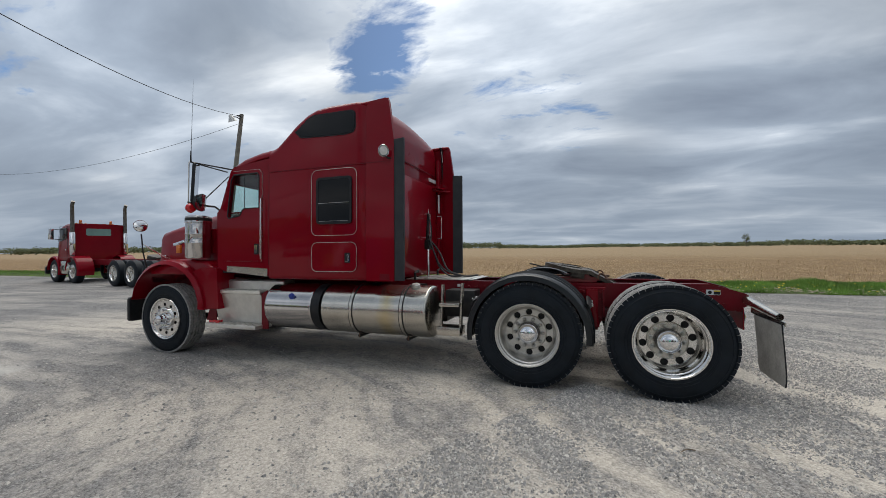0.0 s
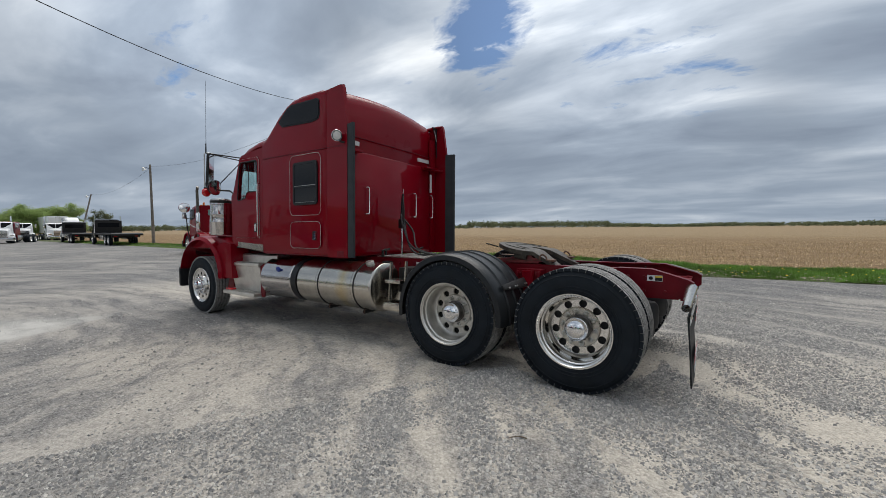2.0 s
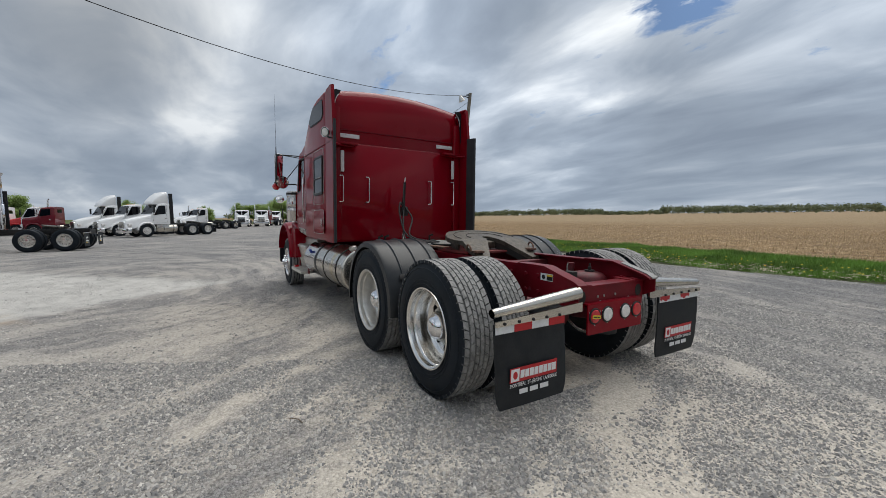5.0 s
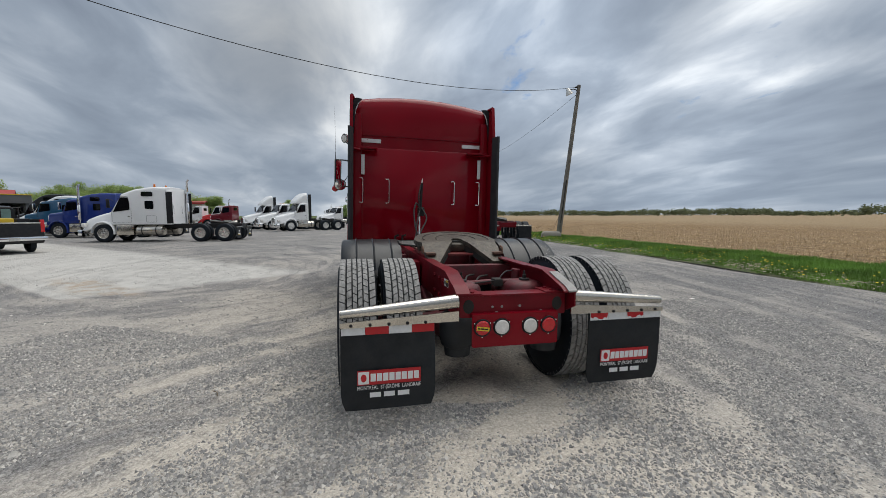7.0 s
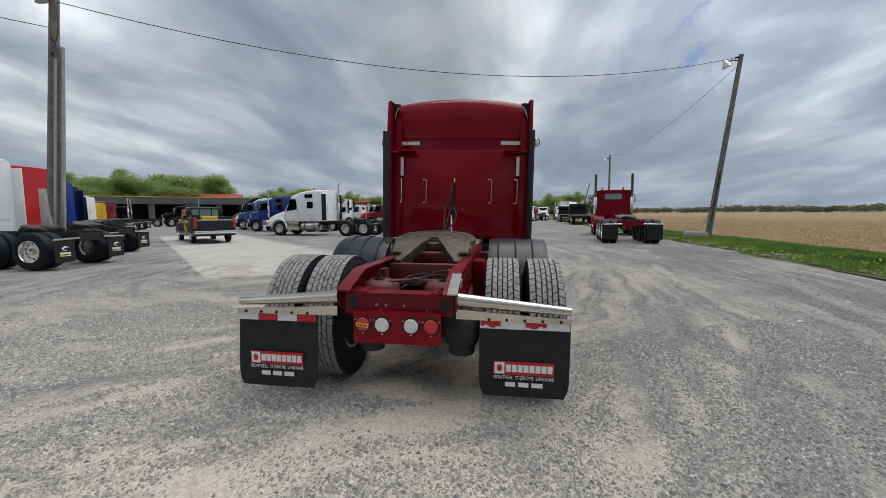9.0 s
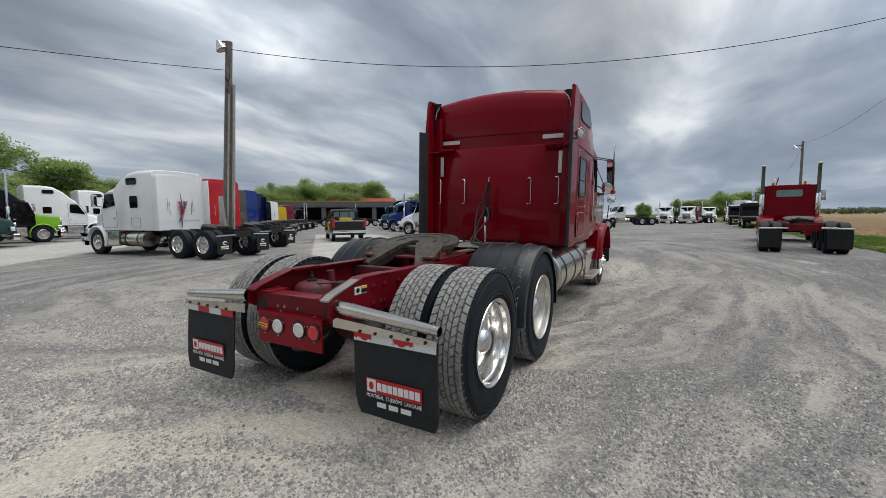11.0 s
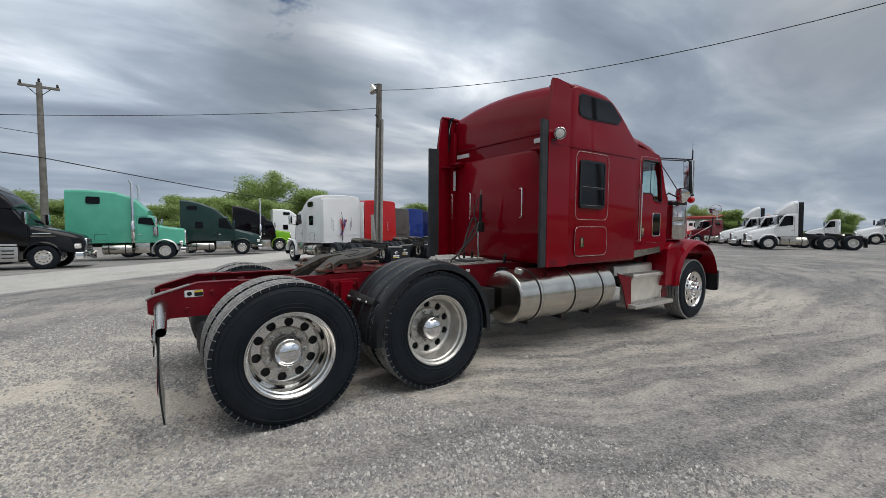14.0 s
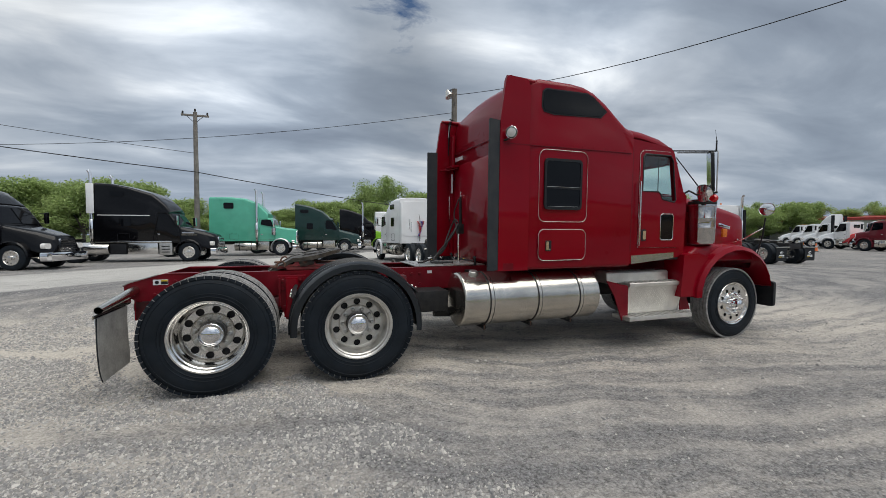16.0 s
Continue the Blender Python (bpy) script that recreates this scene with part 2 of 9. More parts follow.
RED_TAPE = surf("red_reflective_tape", (0.46, 0.008, 0.014), 0.35, var=0.1, scale=30, fine=300, bump=0.03)
YELLOW = surf("yellow_label", (0.70, 0.50, 0.03), 0.4, var=0.1, scale=20, fine=200, bump=0.02)
WHITE_INK = surf("white_print", (0.75, 0.75, 0.75), 0.5, var=0.06, scale=30, fine=200, bump=0.0)
INTERIOR = surf("dark_cab_trim", (0.030, 0.030, 0.033), 0.7, var=0.2, scale=6, fine=90, bump=0.1)
GREY_CLOTH = surf("grey_seat_cloth", (0.10, 0.105, 0.115), 0.9, var=0.2, scale=8, fine=200, bump=0.2)
HOSE = surf("black_hose", (0.014, 0.014, 0.016), 0.65, var=0.2, scale=20, fine=200, bump=0.1, dust=0.15)
WOOD_POLE = surf("weathered_pole_wood", (0.20, 0.185, 0.165), 0.9, var=0.35, scale=3, fine=60, bump=0.4)
CONCRETE = surf("weathered_concrete", (0.25, 0.23, 0.20), 0.9, var=0.25, scale=2.5, fine=40, bump=0.4, dust=0.3)

# ---- shaping ----
def part(name, bm, material, parent=None, label="", smooth=True):
    """Links a bmesh as one mesh object, under a thing or a part."""
    me = bpy.data.meshes.new(name)
    bmesh.ops.recalc_face_normals(bm, faces=bm.faces)
    bm.to_mesh(me)
    bm.free()
    for m in material if isinstance(material, (list, tuple)) else (material,):
        me.materials.append(m)
    if smooth:
        for p in me.polygons:
            p.use_smooth = True
        me.set_sharp_from_angle(angle=radians(38))
    ob = new(name, me)
    ob.parent = parent
    if label:
        tagged(ob, label)
    return ob


def thing(name, label, category, group="", kind="", at=None):
    ob = tagged(new(name), label, category, group, kind)
    if at is not None:
        ob.matrix_basis = at
    ob.empty_display_size = 0.3
    return ob


def ring_faces(bm, rings, closed=True, caps=True):
    for a, b in zip(rings, rings[1:]):
        n = len(a)
        for i in range(n if closed else n - 1):
            j = (i + 1) % n
            bm.faces.new((a[i], a[j], b[j], b[i]))
    if caps and closed:
        bm.faces.new(list(reversed(rings[0])))
        bm.faces.new(rings[-1])


def box(x0, x1, y0, y1, z0, z1, bevel=0.0, bm=None):
    """A box with bevelled edges, added to bm."""
    own = bmesh.new()
    bmesh.ops.create_cube(own, size=1)
    for v in own.verts:
        v.co = ((x0 + x1) / 2 + v.co.x * (x1 - x0), (y0 + y1) / 2 + v.co.y * (y1 - y0), (z0 + z1) / 2 + v.co.z * (z1 - z0))
    if bevel:
        bmesh.ops.bevel(own, geom=own.edges[:], offset=bevel, segments=2, affect="EDGES", profile=0.6)
    return join(bm, own)


def join(bm, own):
    if bm is None:
        return own
    me = bpy.data.meshes.new("temporary")
    own.to_mesh(me)
    own.free()
    bm.from_mesh(me)
    bpy.data.meshes.remove(me)
    return bm


def move(bm, m):
    bmesh.ops.transform(bm, matrix=m, verts=bm.verts)
    return bm


def tube(points, r, n=10, bm=None, caps=True):
    """A round bar along points; r is one radius or one for each point."""
    bm = bm or bmesh.new()
    pts = [Vector(p) for p in points]
    rs = r if isinstance(r, (list, tuple)) else [r] * len(pts)
    rings, side = [], None
    for i, p in enumerate(pts):
        way = (pts[min(i + 1, len(pts) - 1)] - pts[max(i - 1, 0)]).normalized()
        if side is None:
            side = way.cross(Vector((0, 0, 1)) if abs(way.z) < 0.9 else Vector((1, 0, 0))).normalized()
        side = (side - way * side.dot(way)).normalized()
        up = way.cross(side)
        rings.append([bm.verts.new(p + rs[i] * (math.cos(a) * side + math.sin(a) * up)) for a in (2 * math.pi * k / n for k in range(n))])
    ring_faces(bm, rings, caps=caps)
    return bm


def arc(points, steps=6):
    """A smooth curve through the points (Catmull-Rom)."""
    p = [Vector(q) for q in points]
    p = [2 * p[0] - p[1]] + p + [2 * p[-1] - p[-2]]
    out = []
    for a, b, c, d in zip(p, p[1:], p[2:], p[3:]):
        for k in range(steps):
            t = k / steps
            out.append(0.5 * (2 * b + (c - a) * t + (2 * a - 5 * b + 4 * c - d) * t * t + (3 * b - a - 3 * c + d) * t ** 3))
    return out + [p[-2]]


def lathe(profile, n=40, axis="x", bm=None, closed=False):
    """Turns a profile of (along, radius) about an axis through the origin."""
    bm = bm or bmesh.new()
    rings = []
    for h, r in profile:
        ring = []
        for k in range(n):
            a = 2 * math.pi * k / n
            c, s = r * math.cos(a), r * math.sin(a)
            ring.append(bm.verts.new({"x": (h, c, s), "y": (s, h, c), "z": (c, s, h)}[axis]))
        rings.append(ring)
    if closed:
        rings.append(rings[0])
    ring_faces(bm, rings, caps=not closed and profile[0][1] > 0.001)
    return bm


def rounded(w, h, r, n=5, cx=0.0, cy=0.0):
    """A loop of a rounded rectangle."""
    out = []
    for sx, sy, a0 in ((1, 1, 0), (-1, 1, 90), (-1, -1, 180), (1, -1, 270)):
        for k in range(n + 1):
            a = radians(a0 + 90 * k / n)
            out.append((cx + sx * (w / 2 - r) + r * math.cos(a), cy + sy * (h / 2 - r) + r * math.sin(a)))
    return out


def circle(r, n=16, cx=0.0, cy=0.0):
    return [(cx + r * math.cos(2 * math.pi * k / n), cy + r * math.sin(2 * math.pi * k / n)) for k in range(n)]


def plate(outer, holes=(), thick=0.01, bm=None):
    """A flat plate in the xy plane with holes, from z = 0 to -thick."""
    own = bmesh.new()
    edges = []
    for loop in (outer, *holes):
        vs = [own.verts.new((x, y, 0)) for x, y in loop]
        edges += [own.edges.new((a, b)) for a, b in zip(vs, vs[1:] + vs[:1])]
    bmesh.ops.triangle_fill(own, edges=edges, use_beauty=True, use_dissolve=False, normal=(0, 0, 1))
    if thick:
        top = own.faces[:]
        low = bmesh.ops.extrude_face_region(own, geom=top)
        bmesh.ops.translate(own, vec=(0, 0, -thick), verts=[g for g in low["geom"] if isinstance(g, bmesh.types.BMVert)])
    return join(bm, own)


# local plate axes -> truck axes
SIDE_R = Matrix(((0, 0, 1, 0), (1, 0, 0, 0), (0, 1, 0, 0), (0, 0, 0, 1)))      # (u, v, n) -> y, z, +x
SIDE_L = Matrix(((0, 0, -1, 0), (1, 0, 0, 0), (0, 1, 0, 0), (0, 0, 0, 1)))     # (u, v, n) -> y, z, -x


def on_side(bm, s, x):
    """Lays a plate made in (y, z) onto the side s (1 right, -1 left) at x from the middle."""
    return move(bm, Matrix.Translation((s * x, 0, 0)) @ (SIDE_R if s > 0 else SIDE_L))


def section(y, z0, z1, wb, wt, rt=0.1, rb=0.03, crown=0.0, n=5):
    """A ring across the vehicle: half widths at the bottom and the top, corner radii, crown of the top."""
    out = []
    for k in range(n + 1):
        a = radians(90 * k / n)
        out.append((wt - rt + rt * math.cos(a), z1 - rt + rt * math.sin(a)))
    if crown:
        for k in range(1, 6):
            u = 1 - 2 * k / 6
            out.append(((wt - rt) * u, z1))
    for k in range(n + 1):
        a = radians(90 + 90 * k / n)
        out.append((-wt + rt + rt * math.cos(a), z1 - rt + rt * math.sin(a)))
    for k in range(n + 1):
        a = radians(180 + 90 * k / n)
        out.append((-wb + rb + rb * math.cos(a), z0 + rb + rb * math.sin(a)))
    for k in range(n + 1):
        a = radians(270 + 90 * k / n)
        out.append((wb - rb + rb * math.cos(a), z0 + rb + rb * math.sin(a)))
    if crown:
        out = [(x, z + crown * (1 - (x / wt) ** 2) * max(0, (z - z0) / (z1 - z0)) ** 8) for x, z in out]
    return [Vector((x, y, z)) for x, z in out]


def loft(sections, bm=None, caps=True):
    bm = bm or bmesh.new()
    ring_faces(bm, [[bm.verts.new(p) for p in s] for s in sections], caps=caps)
    return bm


def outline(loop, r, s, x, n=6):
    """A thin bead along a closed loop given in (y, z) on a side."""
    pts = [(s * x, y, z) for y, z in loop]
    bm = bmesh.new()
    ring, m = [], len(pts)
    for i in range(m):
        p, a, b = Vector(pts[i]), Vector(pts[i - 1]), Vector(pts[(i + 1) % m])
        way = (b - a).normalized()
        out_ = Vector((1, 0, 0))
        up = way.cross(out_)
        ring.append([bm.verts.new(p + r * (math.cos(2 * math.pi * k / n) * out_ + math.sin(2 * math.pi * k / n) * up)) for k in range(n)])
    ring.append(ring[0])
    ring_faces(bm, ring, caps=False)
    return bm

# ---- ground ----
def ground_material():
    """Gravel yard with dusty wheel tracks, a pale paved drive, and a stubble field east of the verge."""
    m = bpy.data.materials.new("yard_and_field")
    m.use_nodes = True
    n, l = m.node_tree.nodes, m.node_tree.links
    b = n["Principled BSDF"]
    c = n.new("ShaderNodeTexCoord").outputs["Object"]

    def math_(op, a, bb=0.0, clamp=False):
        k = n.new("ShaderNodeMath")
        k.operation, k.use_clamp = op, clamp
        for i, v in enumerate((a, bb)):
            if isinstance(v, (int, float)):
                k.inputs[i].default_value = v
            else:
                l.new(v, k.inputs[i])
        return k.outputs[0]

    def noise_(scale, detail=4, rough=0.55, stretch=(1, 1, 1), turn=0.0, at=(0, 0, 0), warp=0.0):
        mp = n.new("ShaderNodeMapping")
        mp.vector_type = "TEXTURE"
        mp.inputs["Rotation"].default_value = (0, 0, radians(turn))
        mp.inputs["Scale"].default_value = [1 / q for q in stretch]
        mp.inputs["Location"].default_value = at
        l.new(c, mp.inputs["Vector"])
        t = n.new("ShaderNodeTexNoise")
        t.inputs["Scale"].default_value, t.inputs["Detail"].default_value, t.inputs["Roughness"].default_value, t.inputs["Distortion"].default_value = scale, detail, rough, warp
        l.new(mp.outputs[0], t.inputs["Vector"])
        return t.outputs["Fac"]

    def span(v, a, bb):
        r = n.new("ShaderNodeMapRange")
        r.inputs["From Min"].default_value, r.inputs["From Max"].default_value = a, bb
        r.interpolation_type = "SMOOTHSTEP"
        l.new(v, r.inputs["Value"])
        return r.outputs[0]

    def mix_(f, a, bb, mode="MIX"):
        k = n.new("ShaderNodeMixRGB")
        k.blend_type = mode
        if isinstance(f, (int, float)):
            k.inputs[0].default_value = f
        else:
            l.new(f, k.inputs[0])
        for i, v in ((1, a), (2, bb)):
            if isinstance(v, tuple):
                k.inputs[i].default_value = (*v, 1)
            else:
                l.new(v, k.inputs[i])
        return k.outputs[0]

    # gravel: stones of two sizes, and fines
    def stones_(scale):
        v = n.new("ShaderNodeTexVoronoi")
        v.inputs["Scale"].default_value = scale
        l.new(c, v.inputs["Vector"])
        g = n.new("ShaderNodeRGBToBW")
        l.new(v.outputs["Color"], g.inputs[0])
        return math_("SUBTRACT", g.outputs[0], 0.5), v.outputs["Distance"]

    coarse, coarse_d = stones_(52)
    fine, fine_d = stones_(110)
    grit = noise_(260, 2, 0.6)
    speck = math_("ADD", math_("MULTIPLY", coarse, 0.95), math_("MULTIPLY", fine, 0.75))
    speck = math_("ADD", speck, math_("MULTIPLY", math_("SUBTRACT", grit, 0.5), 1.0))
    speck = math_("ADD", speck, math_("MULTIPLY", math_("SUBTRACT", 0.42, coarse_d), 0.7))
    clods = noise_(7, 5, 0.7)
    speck = math_("ADD", speck, math_("MULTIPLY", math_("SUBTRACT", clods, 0.5), 0.55))
    # wheels have swept the dust into long bands that swing round the truck's rear to the drive
    sepg = n.new("ShaderNodeSeparateXYZ")
    l.new(c, sepg.inputs[0])
    px, py = sepg.outputs[0], sepg.outputs[1]
    patches = noise_(0.34, 7, 0.62, (1, 1, 1), 0, (4, 9, 0), 0.8)
    small = noise_(2.6, 6, 0.68, (1, 1, 1), 0, (2, 5, 0), 0.6)
    dx, dy = math_("MULTIPLY", math_("ADD", px, 5.0), 1.58), math_("SUBTRACT", py, 9.0)
    wander = math_("MULTIPLY", math_("SUBTRACT", noise_(0.35, 3, 0.5, (1, 1, 1), 0, (1, 7, 0)), 0.5), 2.2)
    far_ = math_("ADD", math_("SQRT", math_("ADD", math_("MULTIPLY", dx, dx), math_("MULTIPLY", dy, dy))), wander)
    turn_ = math_("ARCTAN2", dx, math_("MULTIPLY", dy, -1.0))
    sweep = n.new("ShaderNodeCombineXYZ")
    l.new(far_, sweep.inputs[0])
    l.new(math_("MULTIPLY", turn_, 1.3), sweep.inputs[1])
    arcs = n.new("ShaderNodeTexNoise")
    arcs.inputs["Scale"].default_value, arcs.inputs["Detail"].default_value, arcs.inputs["Roughness"].default_value = 1.9, 7, 0.68
    l.new(sweep.outputs[0], arcs.inputs["Vector"])
    tracks = arcs.outputs["Fac"]
    amount = math_("ADD", math_("ADD", math_("MULTIPLY", tracks, 0.70), math_("MULTIPLY", small, 0.22)), math_("MULTIPLY", patches, 0.26))
    amount = math_("ADD", amount, math_("MULTIPLY", math_("SUBTRACT", clods, 0.5), 0.16))
    east = math_("MULTIPLY", span(px, 2.5, 8.0), 0.05)
    amount = math_("ADD", amount, math_("MULTIPLY", math_("MULTIPLY", span(py, 1.5, -1.5), math_("MULTIPLY", span(px, 2.4, 0.6), span(px, -3.2, -1.2))), 0.06))
    dusty = span(math_("SUBTRACT", amount, east), 0.46, 0.67)
    tone = mix_(dusty, (0.292, 0.281, 0.270), (0.475, 0.433, 0.374))
    rust = span(noise_(0.9, 5, 0.7, (1, 1, 1), 0, (9, 2, 0), 0.5), 0.62, 0.78)
    tone = mix_(math_("MULTIPLY", rust, 0.30), tone, (0.44, 0.365, 0.295))
    gain = math_("MULTIPLY", speck, math_("ADD", math_("MULTIPLY", dusty, -0.40), 0.84))
    gcol = n.new("ShaderNodeCombineXYZ")
    for q in range(3):
        l.new(math_("MAXIMUM", math_("ADD", gain, 1.0), 0.30), gcol.inputs[q])
    yard = mix_(1.0, tone, gcol.outputs[0], "MULTIPLY")
    # greyer compacted gravel ahead of the truck, towards the verge and out west
    wob = math_("MULTIPLY", math_("SUBTRACT", noise_(0.22, 5, 0.6), 0.5), 5.0)
    along_ = math_("ADD", math_("MULTIPLY", px, 0.70), math_("MULTIPLY", py, 0.714))
    firm = math_("MAXIMUM", span(math_("ADD", py, wob), 8.0, 14.0), math_("ADD", math_("MULTIPLY", span(math_("ADD", px, math_("MULTIPLY", wob, 0.25)), 0.5, 2.6), 0.70), math_("MULTIPLY", span(px, 3.5, 7.5), 0.30)))
    firm = math_("MAXIMUM", firm, math_("MULTIPLY", span(math_("ADD", px, math_("MULTIPLY", wob, 0.3)), -1.6, -4.5), 0.76))
    firm = math_("MAXIMUM", firm, math_("MULTIPLY", math_("MULTIPLY", span(py, 3.5, 7.0), span(px, 0.5, -1.5)), 0.85))
    firm = math_("MAXIMUM", firm, math_("MULTIPLY", span(math_("ADD", px, math_("MULTIPLY", wob, 0.3)), -5.0, -7.5), span(along_, -0.4, -1.2)))
    grey = mix_(1.0, mix_(span(math_("ADD", math_("MULTIPLY", patches, 0.5), math_("MULTIPLY", tracks, 0.5)), 0.44, 0.62), (0.203, 0.201, 0.203), (0.305, 0.290, 0.272)), gcol.outputs[0], "MULTIPLY")
    yard = mix_(math_("MULTIPLY", firm, 0.85), yard, grey)
    # worn pale paving: a slab ahead and a drive further west, side by side
    ragged = math_("MULTIPLY", math_("SUBTRACT", noise_(1.1, 6, 0.66), 0.5), 1.3)
    reach = math_("ADD", math_("ADD", math_("MULTIPLY", px, -0.592), math_("MULTIPLY", py, 0.806)), ragged)
    slab = math_("MULTIPLY", span(along_, -0.82, -0.66), span(math_("ADD", along_, ragged), 4.6, 3.6))
    slab = math_("MULTIPLY", math_("MULTIPLY", slab, span(reach, 7.5, 8.1)), span(reach, 34.0, 28.0))
    lane = math_("MULTIPLY", span(math_("ADD", along_, math_("MULTIPLY", ragged, 0.5)), -15.9, -15.3), span(math_("ADD", along_, math_("MULTIPLY", ragged, 0.35)), -9.9, -10.3))
    drive = math_("MAXIMUM", slab, lane)
    pale = mix_(noise_(1.4, 7, 0.7), (0.44, 0.43, 0.405), (0.60, 0.58, 0.54))
    pale = mix_(math_("MULTIPLY", math_("ADD", math_("MULTIPLY", speck, 0.5), 0.5, True), 0.22), pale, (0.33, 0.32, 0.31))
    yard = mix_(math_("MULTIPLY", drive, math_("ADD", math_("MULTIPLY", small, 0.5), 0.62, True)), yard, pale)
    # brown dirt washed along the slab's edge
    soil = math_("SUBTRACT", 1.0, math_("ADD", math_("POWER", math_("DIVIDE", math_("ADD", along_, math_("SUBTRACT", ragged, 0.1)), 0.55), 2.0), math_("POWER", math_("DIVIDE", math_("SUBTRACT", reach, 9.2), 2.4), 2.0)))
    soil = math_("MULTIPLY", span(soil, -0.2, 0.9), span(small, 0.38, 0.6))
    yard = mix_(math_("MULTIPLY", soil, 0.75), yard, (0.33, 0.25, 0.17))
    # pale dried puddles near the verge
    dried = math_("MULTIPLY", span(noise_(0.55, 5, 0.6, (2.4, 0.8, 1), 22, (3, 4, 0)), 0.60, 0.66), span(px, 4.6, 6.2))
    dried = math_("MULTIPLY", math_("MULTIPLY", dried, span(px, 9.0, 8.0)), span(py, 4.0, 6.0))
    yard = mix_(math_("MULTIPLY", dried, 0.7), yard, (0.50, 0.475, 0.44))
    # stubble field
    rows_ = noise_(1.0, 6, 0.7, (0.22, 2.6, 1), 90, (0, 0, 0), 0.3)
    straw = mix_(span(rows_, 0.35, 0.68), (0.095, 0.056, 0.028), (0.315, 0.205, 0.100))
    straw = mix_(math_("MULTIPLY", span(noise_(6, 6, 0.85, (1, 0.5, 1)), 0.48, 0.62), 0.62), straw, (0.56, 0.42, 0.245))
    straw = mix_(math_("MULTIPLY", span(noise_(0.035, 5, 0.7), 0.38, 0.62), 0.62), straw, (0.235, 0.158, 0.088))
    # far out the straw's colour is paled to imitate its look at grazing view
    straw = mix_(math_("MULTIPLY", span(math_("ADD", px, math_("MULTIPLY", wob, 6.0)), 34.0, 75.0), 0.55), straw, (0.335, 0.258, 0.160))
    edge = math_("ADD", px, math_("MULTIPLY", math_("SUBTRACT", noise_(0.8, 4), 0.5), 1.6))
    field = span(edge, 12.2, 12.9)
    grass = mix_(noise_(0.7, 6, 0.7), (0.055, 0.080, 0.022), (0.10, 0.125, 0.045))
    west = span(math_("ADD", math_("MULTIPLY", px, -1.0), math_("MULTIPLY", wob, 1.0)), 62.0, 66.0)
    north = span(math_("ADD", py, wob), 92.0, 96.0)
    col = mix_(math_("MAXIMUM", west, north), yard, grass)
    col = mix_(field, col, straw)
    l.new(col, b.inputs["Base Color"])
    b.inputs["Roughness"].default_value = 0.95
    b.inputs["Specular IOR Level"].default_value = 0.2
    k = n.new("ShaderNodeBump")
    k.inputs["Strength"].default_value, k.inputs["Distance"].default_value = 0.9, 0.02
    hgt = math_("ADD", math_("MULTIPLY", coarse_d, -0.9), math_("MULTIPLY", fine_d, -0.5))
    hgt = math_("ADD", math_("MULTIPLY", hgt, math_("SUBTRACT", 1.15, dusty)), math_("ADD", math_("MULTIPLY", clods, 0.6), math_("MULTIPLY", tracks, 0.4)))
    l.new(math_("ADD", hgt, math_("MULTIPLY", rows_, math_("MULTIPLY", field, 4.0))), k.inputs["Height"])
    l.new(k.outputs[0], b.inputs["Normal"])
    return m


def yard_height(x, y):
    """The yard falls slightly from the truck's left to its right and towards its nose, and evens out further off."""
    u = min(1.0, max(0.0, (9.5 - math.hypot(x, y)) / 4.5))
    v = min(1.0, max(0.0, (y - 2.4) / 3.6))
    w = min(1.0, max(0.0, (17.0 - math.hypot(x, y)) / 8.0))
    return -0.011 * x * u * u * (3 - 2 * u) - 0.065 * v * v * (3 - 2 * v) * w * w * (3 - 2 * w)


bm = bmesh.new()
rings = []
for r in (0.5, 1, 1.5, 2, 2.5, 3, 3.5, 4, 4.5, 5, 5.6, 6.2, 6.8, 7.4, 8, 8.6, 9.2, 9.8, 10.6, 11.5, 12.5, 13.5, 14.5, 15.5, 16.5, 18, 30, 50, 80, 130, 220, 400, 800, 1600, 3200):
    ring = [(r * math.cos(2 * math.pi * k / 64), r * math.sin(2 * math.pi * k / 64)) for k in range(64)]
    rings.append([bm.verts.new((x, y, yard_height(x, y))) for x, y in ring])
ring_faces(bm, rings, caps=False)
bm.faces.new(rings[0])
tagged(part("ground", bm, ground_material(), smooth=False), "dusty grey gravel yard running into a stubble field", "ground", kind="structure")

# loose stones on the yard
rng = random.Random(5)
STONE = bpy.data.materials.new("loose_gravel")
STONE.use_nodes = True
sn, sl = STONE.node_tree.nodes, STONE.node_tree.links
tone = sn.new("ShaderNodeValToRGB")
tone.color_ramp.elements[0].color, tone.color_ramp.elements[1].color = (0.20, 0.198, 0.197, 1), (0.60, 0.57, 0.525, 1)
mid_tone = tone.color_ramp.elements.new(0.7)
mid_tone.color = (0.37, 0.355, 0.335, 1)
sl.new(sn.new("ShaderNodeNewGeometry").outputs["Random Per Island"], tone.inputs["Fac"])
sl.new(tone.outputs[0], sn["Principled BSDF"].inputs["Base Color"])
sn["Principled BSDF"].inputs["Roughness"].default_value = 0.9


def ridge(x, y):
    """Where wheels have thrown the loose stones up: long bands round the truck's rear, broken into patches."""
    dx, dy = 1.58 * (x + 5.0), y - 9.0
    r = math.hypot(dx, dy) + 1.4 * noise.noise(Vector((0.35 * x, 0.35 * y, 2)))
    band = noise.noise(Vector((1.9 * r, 2.4 * math.atan2(dx, -dy), 5))) + 0.5 * noise.noise(Vector((4.3 * r, 5.0 * math.atan2(dx, -dy), 8)))
    return band + 0.55 * noise.noise(Vector((1.7 * x, 1.7 * y, 4)))


